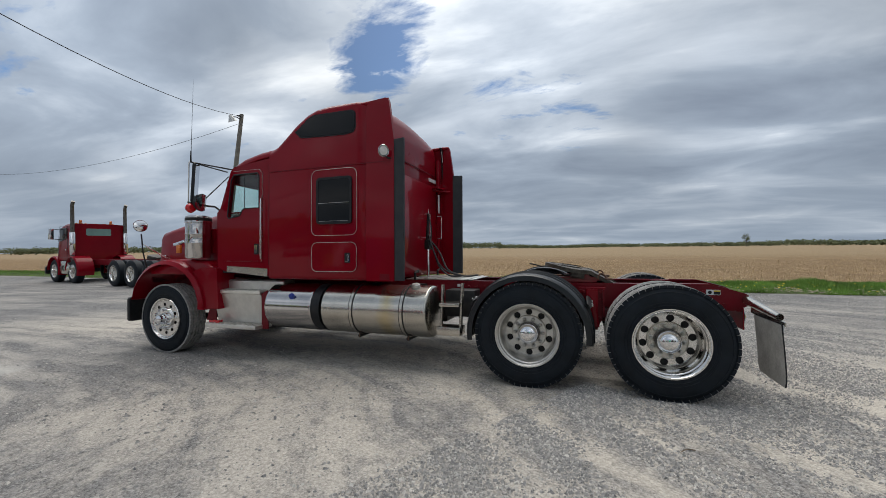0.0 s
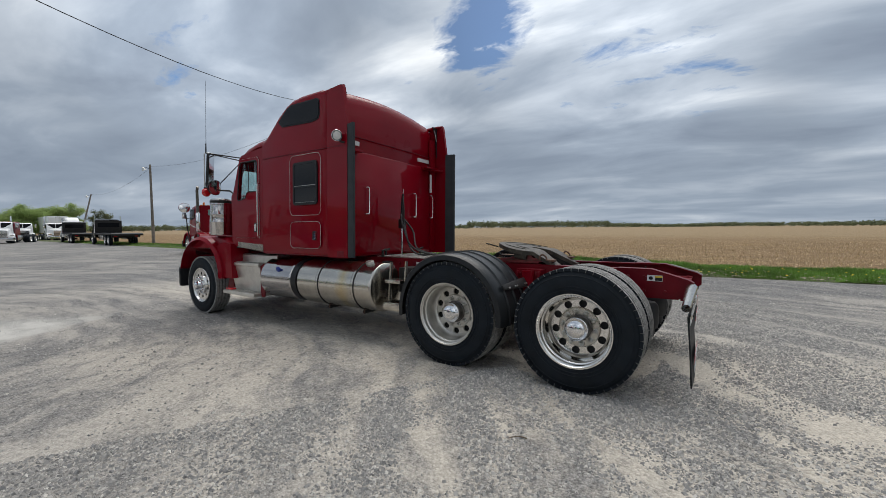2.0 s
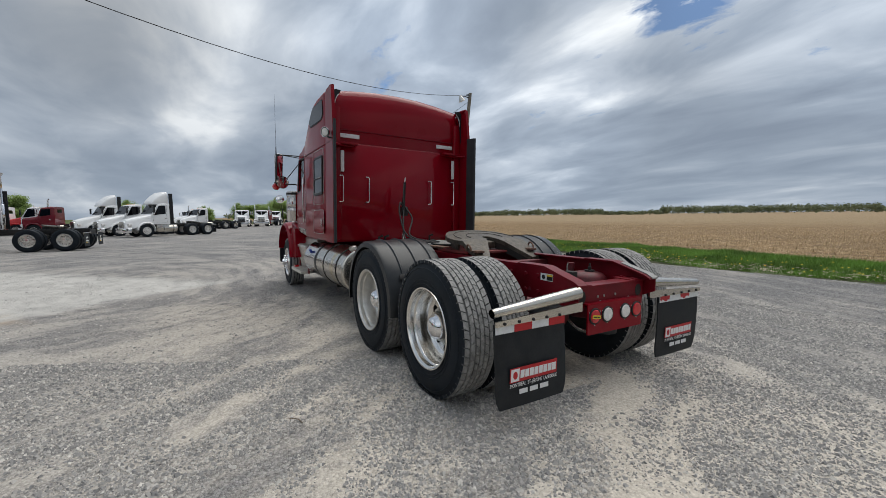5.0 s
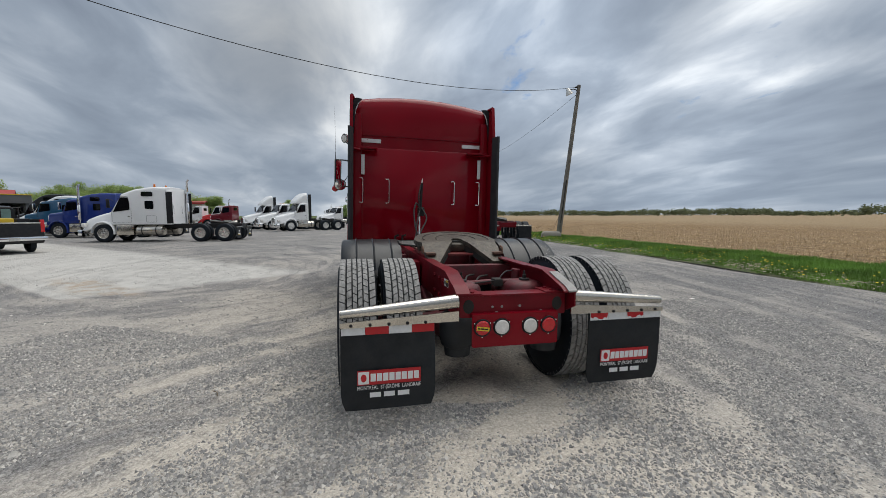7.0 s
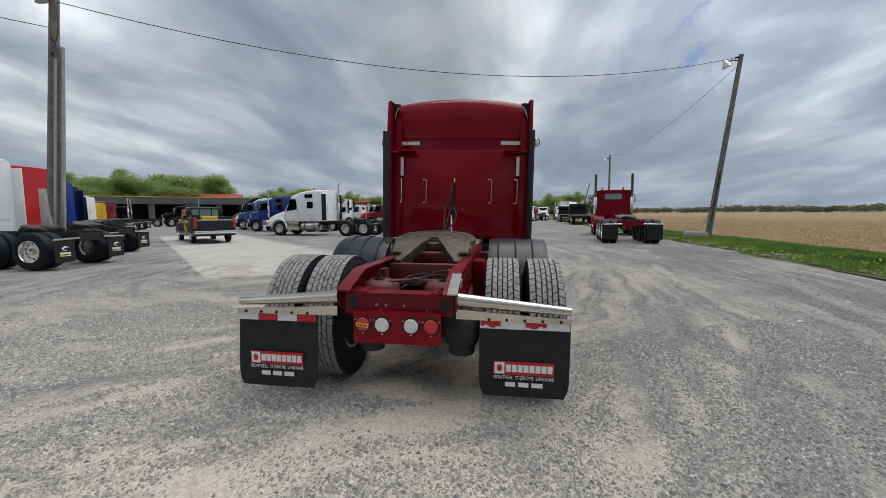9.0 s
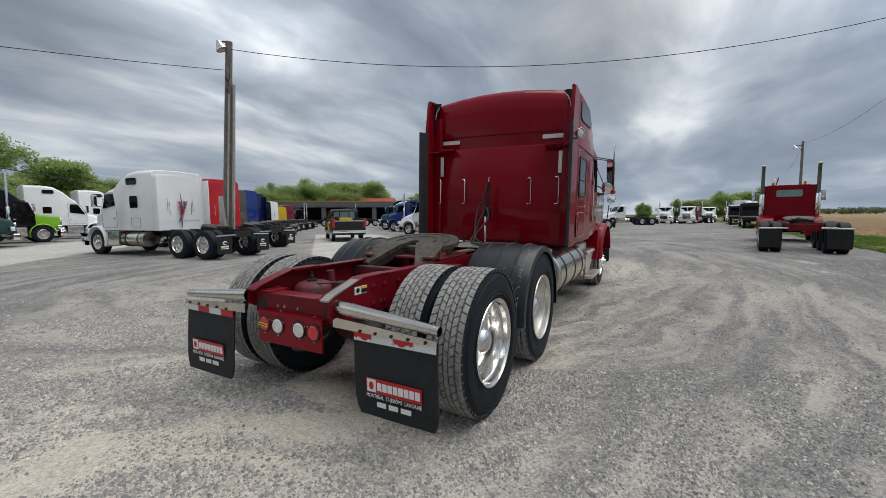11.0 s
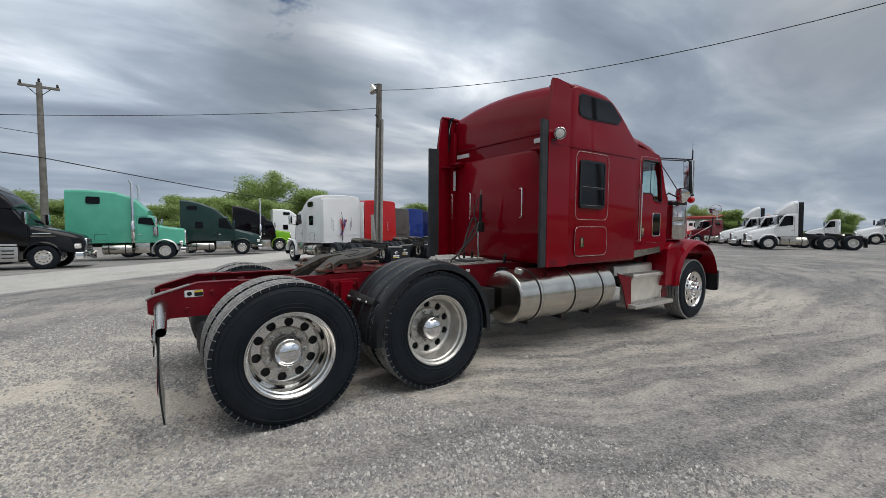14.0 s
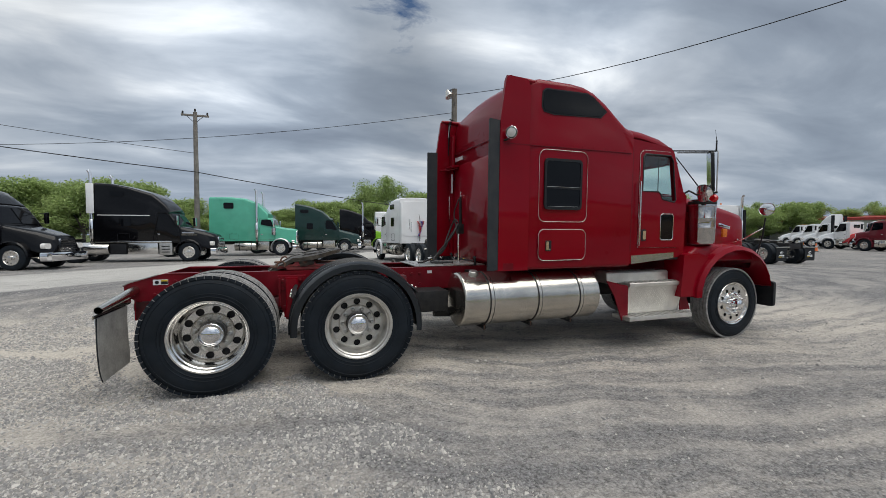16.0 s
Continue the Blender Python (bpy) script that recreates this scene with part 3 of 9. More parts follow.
verts, faces = [], []
stones = 0
while stones < 200000:
    if stones % 4 == 0:
        x, y = rng.uniform(-9, 9), rng.uniform(-6.5, 14)
    else:
        a, d = rng.uniform(-3.7, 0.56), rng.uniform(1.0, 5.2)
        x, y = d * math.cos(a), d * math.sin(a) * 0.85 + 0.3
    if rng.random() > 0.42 + 0.65 * ridge(x, y) - (0.14 if y < 0.8 and abs(x) < 3 else 0.0):
        continue
    if 0.70 * x + 0.714 * y > -0.8 and -0.592 * x + 0.806 * y > 7.6 and rng.random() < 0.9:
        continue
    stones += 1
    r = 0.0045 + 0.0055 * rng.random() + 0.013 * rng.random() ** 5
    i = len(verts)
    a0, z = rng.random() * 6.28, yard_height(x, y)
    for j in range(4):
        a = a0 + j * 1.571 + rng.uniform(-0.4, 0.4)
        q = r * rng.uniform(0.7, 1.35)
        verts.append((x + q * math.cos(a), y + q * math.sin(a), z - 0.002))
    h, t_ = r * rng.uniform(0.5, 0.9), 0.5 * r
    verts += [(x + t_ * math.cos(a0 + 0.8), y + t_ * math.sin(a0 + 0.8), z + h), (x - t_ * math.cos(a0 + 0.8), y - t_ * math.sin(a0 + 0.8), z + h * rng.uniform(0.6, 1.0))]
    faces += [(i, i + 1, i + 4), (i + 1, i + 2, i + 5, i + 4), (i + 2, i + 3, i + 5), (i + 3, i, i + 4, i + 5)]
me = bpy.data.meshes.new("gravel")
me.from_pydata(verts, [], faces)
me.materials.append(STONE)
tagged(new("gravel", me), "loose grey gravel stones on the yard", "gravel", kind="stuff")

# grass verge between yard and field
GRASS = surf("verge_grass", (0.055, 0.085, 0.020), 0.95, var=0.7, scale=1.6, fine=45, bump=0.8, dust=0.6, dust_col=(0.125, 0.098, 0.060))


def verge_edge(y):
    return 9.15 - 0.65 * math.exp(-((y - 2.0) / 3.2) ** 2) + 0.02 * max(0, y - 8) + 0.25 * noise.noise(Vector((0.4 * y, 0, 3))) + 0.12 * noise.noise(Vector((2.1 * y, 5, 3)))


def field_edge(y):
    return 12.25 + 0.5 / (1 + math.exp(-(y - 2.0))) - 1.1 * math.exp(-((y + 2.0) / 2.6) ** 2) + 0.15 * noise.noise(Vector((0.7 * y, 3, 9)))


def verge_height(x, y):
    a = verge_edge(y)
    u = (x - a) / (field_edge(y) + 0.3 - a)
    return 0.0 if u <= 0 or u >= 1 else 0.11 * math.sin(math.pi * min(1, u * 1.0)) ** 0.7 + 0.03 * noise.noise(Vector((x, y, 0)))


bm = bmesh.new()
cols = []
ys = [-300, -200, -120, -80] + [-60 + 0.6 * k for k in range(220)] + [80, 100, 130, 170, 230, 320]
for y in ys:
    a = verge_edge(y)
    cols.append([bm.verts.new((x, y, verge_height(x, y) + (-0.02 if k in (0, 8) else 0.006))) for k, x in enumerate(a + (field_edge(y) + 0.3 - a) * j / 8 for j in range(9))])
ring_faces(bm, cols, closed=False)
tagged(part("verge", bm, GRASS), "low grassy verge along the field", "verge", kind="structure")
BLADE = surf("grass_blades", (0.150, 0.275, 0.045), 0.8, var=0.5, scale=0.8, fine=6, bump=0.0)
verts, faces = [], []
for k in range(330000):
    y = rng.uniform(-12, 26) if k % 4 else rng.uniform(-40, 70)
    x = rng.uniform(verge_edge(y) + 0.05, field_edge(y) + 0.15)
    tuft = noise.noise(Vector((0.9 * x, 0.9 * y, 7)))
    if tuft < 0.05 - 0.75 * min(1, (x - verge_edge(y)) / 1.2) and rng.random() < 0.8:
        continue
    lush = min(1.0, max(0.0, (x - verge_edge(y) - 0.5) / 1.3))
    h = (0.025 + 0.06 * rng.random()) * (1.0 + 0.8 * lush + 2.8 * max(0, tuft - 0.12))
    a, w = rng.random() * 6.28, 0.005 + 0.008 * rng.random()
    z = verge_height(x, y)
    bx, by = 0.6 * h * rng.uniform(-1, 1), 0.6 * h * rng.uniform(-1, 1)
    i = len(verts)
    verts += [(x - w * math.cos(a), y - w * math.sin(a), z), (x + w * math.cos(a), y + w * math.sin(a), z), (x + bx, y + by, z + h)]
    faces.append((i, i + 1, i + 2))
me = bpy.data.meshes.new("grass")
me.from_pydata(verts, [], faces)
me.materials.append(BLADE)
tagged(new("grass", me), "rough green grass blades on the verge", "grass", kind="stuff")
DANDELION = surf("dandelion_yellow", (0.80, 0.56, 0.03), 0.8, var=0.2, scale=2, fine=20, bump=0.0)
LITTER = surf("dry_litter", (0.46, 0.40, 0.29), 0.9, var=0.5, scale=2, fine=20, bump=0.0)
for name_, mat_, count, lab in (("dandelion_heads", DANDELION, 420, "small yellow dandelion heads in the grass"), ("dry_litter", LITTER, 1500, "dry straw litter at the grass edge")):
    verts, faces = [], []
    for k in range(count):
        y = rng.uniform(-12, 24)
        x = verge_edge(y) + 0.1 + (1.6 if mat_ is DANDELION else 1.0) * rng.random() ** 1.5
        z = verge_height(x, y) + (rng.uniform(0.07, 0.13) if mat_ is DANDELION else 0.03)
        i, a = len(verts), rng.random() * 6.28
        u, v = (0.018, 0.018) if mat_ is DANDELION else (rng.uniform(0.03, 0.09), 0.010)
        for p, q in ((-u, -v), (u, -v), (u, v), (-u, v)):
            verts.append((x + p * math.cos(a) - q * math.sin(a), y + p * math.sin(a) + q * math.cos(a), z))
        verts.append((x, y, z + 0.016))
        faces += [(i + j, i + (j + 1) % 4, i + 4) for j in range(4)]
    me = bpy.data.meshes.new(name_)
    me.from_pydata(verts, [], faces)
    me.materials.append(mat_)
    tagged(new(name_, me), lab, "grass litter", kind="stuff")
# stubble near the verge
STRAW = surf("stubble", (0.52, 0.39, 0.225), 0.9, var=0.5, scale=1.0, fine=9, bump=0.0)
verts, faces = [], []
for k in range(48000):
    y, x = rng.uniform(-25, 48), 12.5 + 30 * rng.random() ** 2
    x = 12.5 + 0.76 * round((x - 12.5) / 0.76) + rng.gauss(0, 0.16)
    h, a = rng.uniform(0.05, 0.16), rng.random() * 6.28
    w = rng.uniform(0.007, 0.016)
    i = len(verts)
    flat_lie = rng.random() < 0.6
    dx, dy, dz = (0.24 * math.cos(a), 0.24 * math.sin(a), rng.uniform(0.01, 0.07)) if flat_lie else (rng.gauss(0, 0.03), rng.gauss(0, 0.03), h)
    verts += [(x - w * math.sin(a), y + w * math.cos(a), 0.0), (x + w * math.sin(a), y - w * math.cos(a), 0.0), (x + dx, y + dy, dz)]
    faces.append((i, i + 1, i + 2))
me = bpy.data.meshes.new("stubble")
me.from_pydata(verts, [], faces)
me.materials.append(STRAW)
tagged(new("stubble", me), "dry corn stubble in rows", "stubble", kind="stuff")

# ---- the red tractor ----
AXLE_R, AXLE_M, AXLE_F = 0.0, 1.315, 6.72
TYRE_R, HUB_Z = 0.555, 0.544
BIG = TYRE_R / 0.525
BODY_LEAN = Matrix.Translation((0, 0, 0.9)) @ pose(0, 0, 0, 0, 0.8, 0) @ Matrix.Translation((0, 0, -0.9)) @ Matrix.Diagonal((1.05, 1, 1, 1))


def tyre_bm(width, drive):
    """A truck tyre about the x axis, its outer sidewall at x = 0, the tread cut into blocks or ribs."""
    w = width
    p = [(0.022, 0.295), (0.004, 0.315), (-0.004, 0.36), (-0.008, 0.41), (-0.002, 0.455), (0.014, 0.492), (0.030, 0.507)]
    prof = [(-x, r) for x, r in p] + [(-0.05, 0.500), (-w + 0.05, 0.500)] + [(-w + x, r) for x, r in reversed(p)]
    bm = lathe(prof, 56, "x", closed=True)
    for f in bm.faces:
        f.material_index = 0
    cuts = 54 if drive else 1
    rows = [(0.008, 0.056), (0.063, 0.101), (0.106, 0.140), (0.145, 0.179), (0.184, 0.222), (0.229, w - 0.008)] if drive else [(0.012, 0.062), (0.074, 0.116), (0.128, 0.168), (0.180, 0.222), (0.234, w - 0.012)]
    for j, (a, b) in enumerate(rows):
        if not drive:
            vs = lathe([(-a, 0.500), (-a - 0.003, 0.5235), (-b + 0.003, 0.5235), (-b, 0.500)], 56, "x", closed=True)
            for f in vs.faces:
                f.material_index = 1
            join(bm, vs)
            continue
        for k in range(cuts):
            c = 2 * math.pi * (k + 0.5 * (j % 2)) / cuts
            half = 2 * math.pi / cuts * (0.455 if j in (0, 5) else 0.46)
            skew = 0.016 * (1 if j % 2 else -1)
            low, top = [], []
            for x, t in ((-a, -half), (-b, -half), (-b, half), (-a, half)):
                th = c + t + (skew if x == -b else -skew)
                shrink = 0.96
                low.append(bm.verts.new((x, 0.496 * math.cos(th), 0.496 * math.sin(th))))
                th2 = c + t * shrink + (skew if x == -b else -skew)
                x2 = x + (0.003 if x == -b else -0.003)
                r2 = 0.5245 if 0 < j < 5 else 0.521
                top.append(bm.verts.new((x2, r2 * math.cos(th2), r2 * math.sin(th2))))
            fs = [bm.faces.new(top)] + [bm.faces.new((low[i], low[(i + 1) % 4], top[(i + 1) % 4], top[i])) for i in range(4)]
            for q, f in enumerate(fs):
                f.material_index = 0 if (j, q) in ((0, 4), (5, 2)) else 1
    # raised rings on the sidewall
    for r in (0.345, 0.372, 0.462):
        h = 0.0035 if r < 0.4 else -0.001
        join(bm, lathe([(h, r - 0.004), (h + 0.005, r), (h, r + 0.004), (h - 0.004, r)], 56, "x", closed=True))
    return bm


def disc_bm(r_out, r_hole_ring, holes, hole_r, x):
    bm = plate(circle(r_out, 40), [circle(hole_r, 12, r_hole_ring * math.cos(2 * math.pi * (k + 0.5) / holes), r_hole_ring * math.sin(2 * math.pi * (k + 0.5) / holes)) for k in range(holes)], 0.022)
    return move(bm, Matrix.Translation((x, 0, 0)) @ Matrix(((0, 0, 1, 0), (1, 0, 0, 0), (0, 1, 0, 0), (0, 0, 0, 1))))


def drive_rim_bm():
    """The outer wheel of a pair: a stepped lip, a deep dish, hand holes, hub face."""
    bm = lathe([(-0.012, 0.306), (0.000, 0.315), (0.007, 0.312), (0.006, 0.303), (-0.006, 0.296), (-0.012, 0.288), (-0.046, 0.285), (-0.053, 0.276), (-0.060, 0.272), (-0.150, 0.268), (-0.175, 0.262), (-0.193, 0.250), (-0.204, 0.236), (-0.222, 0.236), (-0.255, 0.27), (-0.255, 0.29), (-0.02, 0.30)], 56, "x", closed=True)
    d = disc_bm(0.244, 0.206, 10, 0.0335, -0.208)
    face = lathe([(-0.208, 0.176), (-0.194, 0.170), (-0.190, 0.165), (-0.190, 0.115), (-0.196, 0.11)], 48, "x")
    for f in face.faces:
        f.material_index = 1
    join(d, face)
    back = lathe([(-0.248, 0.262), (-0.249, 0.001)], 24, "x")
    for f in back.faces:
        f.material_index = 2
    return join(join(bm, d), back)


def steer_rim_bm():
    bm = lathe([(-0.012, 0.306), (0.000, 0.314), (0.006, 0.310), (0.002, 0.298), (-0.020, 0.288), (-0.028, 0.272), (-0.24, 0.27), (-0.24, 0.29), (-0.02, 0.30)], 48, "x", closed=True)
    join(bm, disc_bm(0.274, 0.212, 10, 0.027, -0.018))
    join(bm, lathe([(-0.018, 0.180), (0.010, 0.165), (0.020, 0.120), (0.016, 0.11)], 40, "x"))
    back = lathe([(-0.085, 0.268), (-0.086, 0.001)], 24, "x")
    for f in back.faces:
        f.material_index = 2
    return join(bm, back)


MESH = {}


def shared(key, make, mats):
    """One mesh for all the alike pieces."""
    if key not in MESH:
        ob = part(key, make(), mats)
        MESH[key] = ob.data
        bpy.data.objects.remove(ob)
    return MESH[key]


def piece(name, key, make, mats, parent, m, label=""):
    ob = new(name, shared(key, make, mats))
    ob.parent = parent
    ob.matrix_basis = m
    if label:
        tagged(ob, label)
    return ob


def lug_bm(long):
    return lathe([(0.0, 0.0225), (0.012, 0.0225), (0.014, 0.0180), (long * 0.7, 0.0165), (long, 0.009), (long + 0.002, 0.0005)], 12, "x")


def hub_drive_bm():
    """A dark hub barrel that carries a bright domed cap."""
    bm = lathe([(-0.02, 0.108), (0.012, 0.108), (0.016, 0.101), (0.074, 0.100), (0.080, 0.094), (0.088, 0.093), (0.090, 0.098), (0.102, 0.098), (0.106, 0.092), (0.126, 0.083), (0.142, 0.062), (0.151, 0.030), (0.153, 0.001)], 36, "x")
    for f in bm.faces:
        f.material_index = 1 if f.calc_center_median().x < 0.087 else 0
    return bm


def hub_steer_bm():
    return lathe([(-0.01, 0.086), (0.020, 0.085), (0.045, 0.072), (0.062, 0.066), (0.085, 0.062), (0.098, 0.045), (0.103, 0.001)], 32, "x")


def wheel(parent, side, x, y, drive=True, inner=False, mats=(ALU, CHROME)):
    """A wheel at x from the middle: its rim is the part; tyre, hub cap and nuts are sub-parts."""
    turn = Matrix.Translation((side * x, y, HUB_Z if drive else 0.445)) @ (Matrix.Identity(4) if side > 0 else pose(0, 0, 0, 0, 0, 180)) @ pose(0, 0, 0, 17 * (y + x) * 10 % 360, 0, 0) @ Matrix.Diagonal((1, BIG, BIG, 1) if drive else (1, 1, 1, 1))
    kind = "drive" if drive else "steer"
    dull = "_dull" if mats[0] is ALU_CHALK else ""
    rim = piece("inner_wheel" if inner else "wheel", "rim_" + kind + dull, drive_rim_bm if drive else steer_rim_bm, [mats[0], ALU_CHALK if dull else ALU_DISC, BLACK_METAL], parent, turn)
    piece("tyre", "tyre_" + kind, lambda: tyre_bm(0.285, drive), [RUBBER, TREAD], rim, Matrix.Identity(4), "black drive tyre with dusty block tread" if drive else "black steer tyre with ribbed tread")
    if inner:
        return rim
    at = -0.192 if drive else 0.014
    piece("hub_cap", "hub_" + kind, hub_drive_bm if drive else hub_steer_bm, [mats[1], HUB_STEEL] if drive else mats[1], rim, Matrix.Translation((at, 0, 0)), "domed chrome hub cap")
    for k in range(10):
        a = 2 * math.pi * k / 10
        piece("lug_nut", "lug_" + kind, lambda: lug_bm(0.036 if drive else 0.065), ALU_DULL if drive else mats[1], rim, Matrix.Translation((at + (0.002 if drive else -0.012), 0.1375 * math.cos(a), 0.1375 * math.sin(a))))
    return rim


truck = thing("tractor_truck", "red conventional semi tractor with a sleeper cab on gravel", "truck", at=pose(0, 0, 0, 0, 0.6, 0) @ Matrix.Diagonal((1, 1.013, 1, 1)))


def body(bm):
    """The cab leans on its mounts, and the high roof stands a little taller on the left."""
    for v in bm.verts:
        u = min(1.0, max(0.0, (v.co.z - 2.4) / 0.75))
        v.co.z += u * (0.06 - 0.014 * v.co.x)
    return move(bm, BODY_LEAN)


def spot_place(s):
    """Place of the round mirror; the one on the right hangs further out and turned outwards."""
    if s > 0:
        return Matrix.Translation((1.30, 5.94, 2.125)) @ pose(0, 0, 0, 8, 0, 12) @ Matrix.Scale(0.98, 4)
    return Matrix.Translation((-1.31, 5.92, 2.14)) @ pose(0, 0, 0, 8, 0, 10) @ Matrix.Scale(0.98, 4)


def mirror_set(bm):
    """The mirrors are folded back, and those on the right stand nearer to the door."""
    right = max((v.co.x for v in bm.verts), default=0) > 0.5
    dx, dy, dz = (-0.11, -0.09, -0.09) if right else (0.0, -0.21, -0.02)
    for v in bm.verts:
        u = min(1.0, max(0.0, (abs(v.co.x) - 1.0) / 0.25))
        v.co += Vector((dx, dy, dz)) * u
    return body(bm)


# sleeper
W = 1.10
sleeper = part("sleeper", body(loft([section(y, 1.06, z, W - 0.02, w, r, 0.05, c) for y, z, w, r, c in (
    (3.15, 2.80, W - 0.10, 0.10, 0.0001), (3.155, 2.94, W - 0.09, 0.09, 0.03), (3.17, 3.06, W - 0.08, 0.09, 0.08), (3.205, 3.15, W - 0.05, 0.08, 0.10), (3.27, 3.205, W - 0.02, 0.06, 0.115),
    (3.38, 3.225, W, 0.06, 0.12), (3.80, 3.225, W, 0.07, 0.09), (3.98, 3.21, W, 0.08, 0.055), (4.12, 3.165, W, 0.09, 0.05), (4.30, 3.065, W, 0.10, 0.045), (4.48, 2.93, W, 0.11, 0.045),
    (4.62, 2.83, W - 0.005, 0.11, 0.045), (4.74, 2.79, W - 0.015, 0.11, 0.045))])), RED, truck, "tall red sleeper box with rounded raised roof")
for s in (-1, 1):
    # the side panel runs on behind the back wall
    fin = [(2.86, 1.06), (3.24, 1.06), (3.24, 3.13), (3.20, 3.195), (2.98, 3.215), (2.945, 3.205), (2.93, 3.17), (2.865, 2.74)]
    part("side_fin", body(on_side(plate(fin, (), 0.045), s, W + 0.001)), RED, sleeper)
    # a dark crescent closes the gap between the fin's top and the roof
    crescent = [(1.052, 2.70), (1.052, 3.175), (1.00, 3.195), (0.925, 3.185), (0.955, 3.14), (1.0, 3.05), (1.03, 2.90), (1.045, 2.70)]
    part("roof_corner", body(loft([[Vector((s * x, y, z)) for x, z in crescent] for y in (3.055, 3.07)])), BLACK, sleeper, "black filler beside the raised roof")
    # a thin white tube draws the curved highlight along the black corner
    part("corner_highlight", body(tube([(s * x, 3.05, z) for x, z in ((0.955, 3.135), (0.985, 3.10), (1.01, 3.04), (1.025, 2.96))], [0.003, 0.006, 0.006, 0.003], 6)), WHITE_TAPE, sleeper)
    bm = bmesh.new()
    tube([(s * (W - 0.03), 2.95, 3.20), (s * (W - 0.04), 3.05, 3.195), (s * (W - 0.05), 3.4, 3.18), (s * (W - 0.06), 3.8, 3.185), (s * (W - 0.07), 4.0, 3.16)], [0.022, 0.030, 0.032, 0.028, 0.012], 10, bm)
    part("roof_rail", body(bm), RED, sleeper)
    # inner return of the fin, and rubber edge
    part("fin_return", body(box(min(s * 0.93, s * 1.05), max(s * 0.93, s * 1.05), 3.085, 3.14, 1.10, 2.98, 0.012)), RED, sleeper)
    part("fairing_edge", body(loft([[Vector((s * x, y, z)) for x, z in ((xa, 1.07), (xb, 1.07), (xb, 2.735), (xa, 2.735))] for y, xa, xb in ((2.725, 1.095, 1.125), (2.74, 1.088, 1.128), (2.875, 1.05, 1.092))])), EXT_RUBBER, sleeper, "dark grey rubber fairing edge")
    # windows and hatch
    wl_ = rounded(0.52, 0.60, 0.05, 5, 3.70, 2.075)
    part("side_window", body(on_side(plate(rounded(0.47, 0.545, 0.035, 5, 3.70, 2.075), (), 0.012), s, W + 0.007)), DARK_GLASS, sleeper, "dark tinted sliding window")
    part("window_frame", body(on_side(plate(wl_, [rounded(0.465, 0.54, 0.035, 5, 3.70, 2.075)], 0.02), s, W + 0.012)), BLACK, sleeper)
    part("window_bar", body(on_side(plate(rounded(0.46, 0.02, 0.004, 2, 3.70, 2.03), (), 0.01), s, W + 0.011)), BLACK, sleeper)
    part("bar_bead", body(on_side(plate(rounded(0.455, 0.004, 0.001, 1, 3.70, 2.043), (), 0.006), s, W + 0.016)), ALU_DULL, sleeper)
    part("sash_bead", body(on_side(plate(rounded(0.42, 0.003, 0.0008, 1, 3.70, 1.812), (), 0.006), s, W + 0.016)), ALU_DULL, sleeper)
    part("window_trim", body(outline(rounded(0.67, 0.84, 0.085, 5, 3.705, 2.05), 0.0030, s, W + 0.002)), ALU_DULL, sleeper, "bright bead round the window panel")
    part("hatch", body(on_side(plate(rounded(0.645, 0.355, 0.07, 5, 3.705, 1.355), (), 0.006), s, W + 0.004)), RED, sleeper)
    part("hatch_trim", body(outline(rounded(0.66, 0.37, 0.075, 5, 3.705, 1.355), 0.0030, s, W + 0.002)), ALU_DULL, sleeper)
    hy = 3.50 if s < 0 else 3.51
    part("handle_recess", body(on_side(plate(rounded(0.080, 0.125, 0.012, 3, hy, 1.345), (), 0.006), s, W + 0.009)), BLACK, sleeper)
    paddle = part("hatch_handle", body(on_side(plate(rounded(0.034, 0.105, 0.012, 3, hy - 0.018, 1.345), (), 0.016), s, W + 0.018)), CHROME, sleeper, "chrome paddle handle")
    part("lock", body(on_side(plate(rounded(0.016, 0.016, 0.007, 4, hy + 0.016, 1.30), (), 0.008), s, W + 0.014)), ALU, paddle)
    rw = [(4.285, 2.955), (4.20, 2.885), (3.56, 2.865), (3.43, 2.885), (3.40, 2.93), (3.405, 3.085), (3.45, 3.115), (4.00, 3.115), (4.09, 3.085)]
    cx, cz = 3.85, 2.99
    part("roof_window_frame", body(on_side(plate([(cx + (y - cx) * 1.035, cz + (z - cz) * 1.12) for y, z in rw], (), 0.006), s, W + 0.004)), BLACK, sleeper)
    part("roof_window", body(on_side(plate(rw, (), 0.006), s, W + 0.008)), DARK_GLASS, sleeper, "dark tinted upper sleeper window")
    part("belt_seam", body(box(min(s * (W - 0.01), s * (W + 0.003)), max(s * (W - 0.01), s * (W + 0.003)), 2.90, 4.70, 2.498, 2.506)), RED_FRAME, sleeper)
    for k in range(11):
        piece("rivet", "rivet", lambda: lathe([(0, 0.006), (0.003, 0.0045), (0.004, 0.001)], 8, "x"), RED, sleeper, BODY_LEAN @ Matrix.Translation((s * W, 3.0 + 0.16 * k, 2.535)) @ pose(0, 0, 0, 0, 0, 0 if s > 0 else 180))
    part("corner_plate", body(on_side(plate(rounded(0.13, 0.075, 0.005, 2, 2.99, 1.11), (), 0.004), s, W + 0.003)), RED_FRAME, sleeper)
    # flood lamp by the fin
    aim = Matrix.Translation((s * 1.17, 2.965, 2.60)) @ pose(0, 0, 0, -6, 0, 180 + 48 * s) @ Matrix.Scale(0.84, 4)
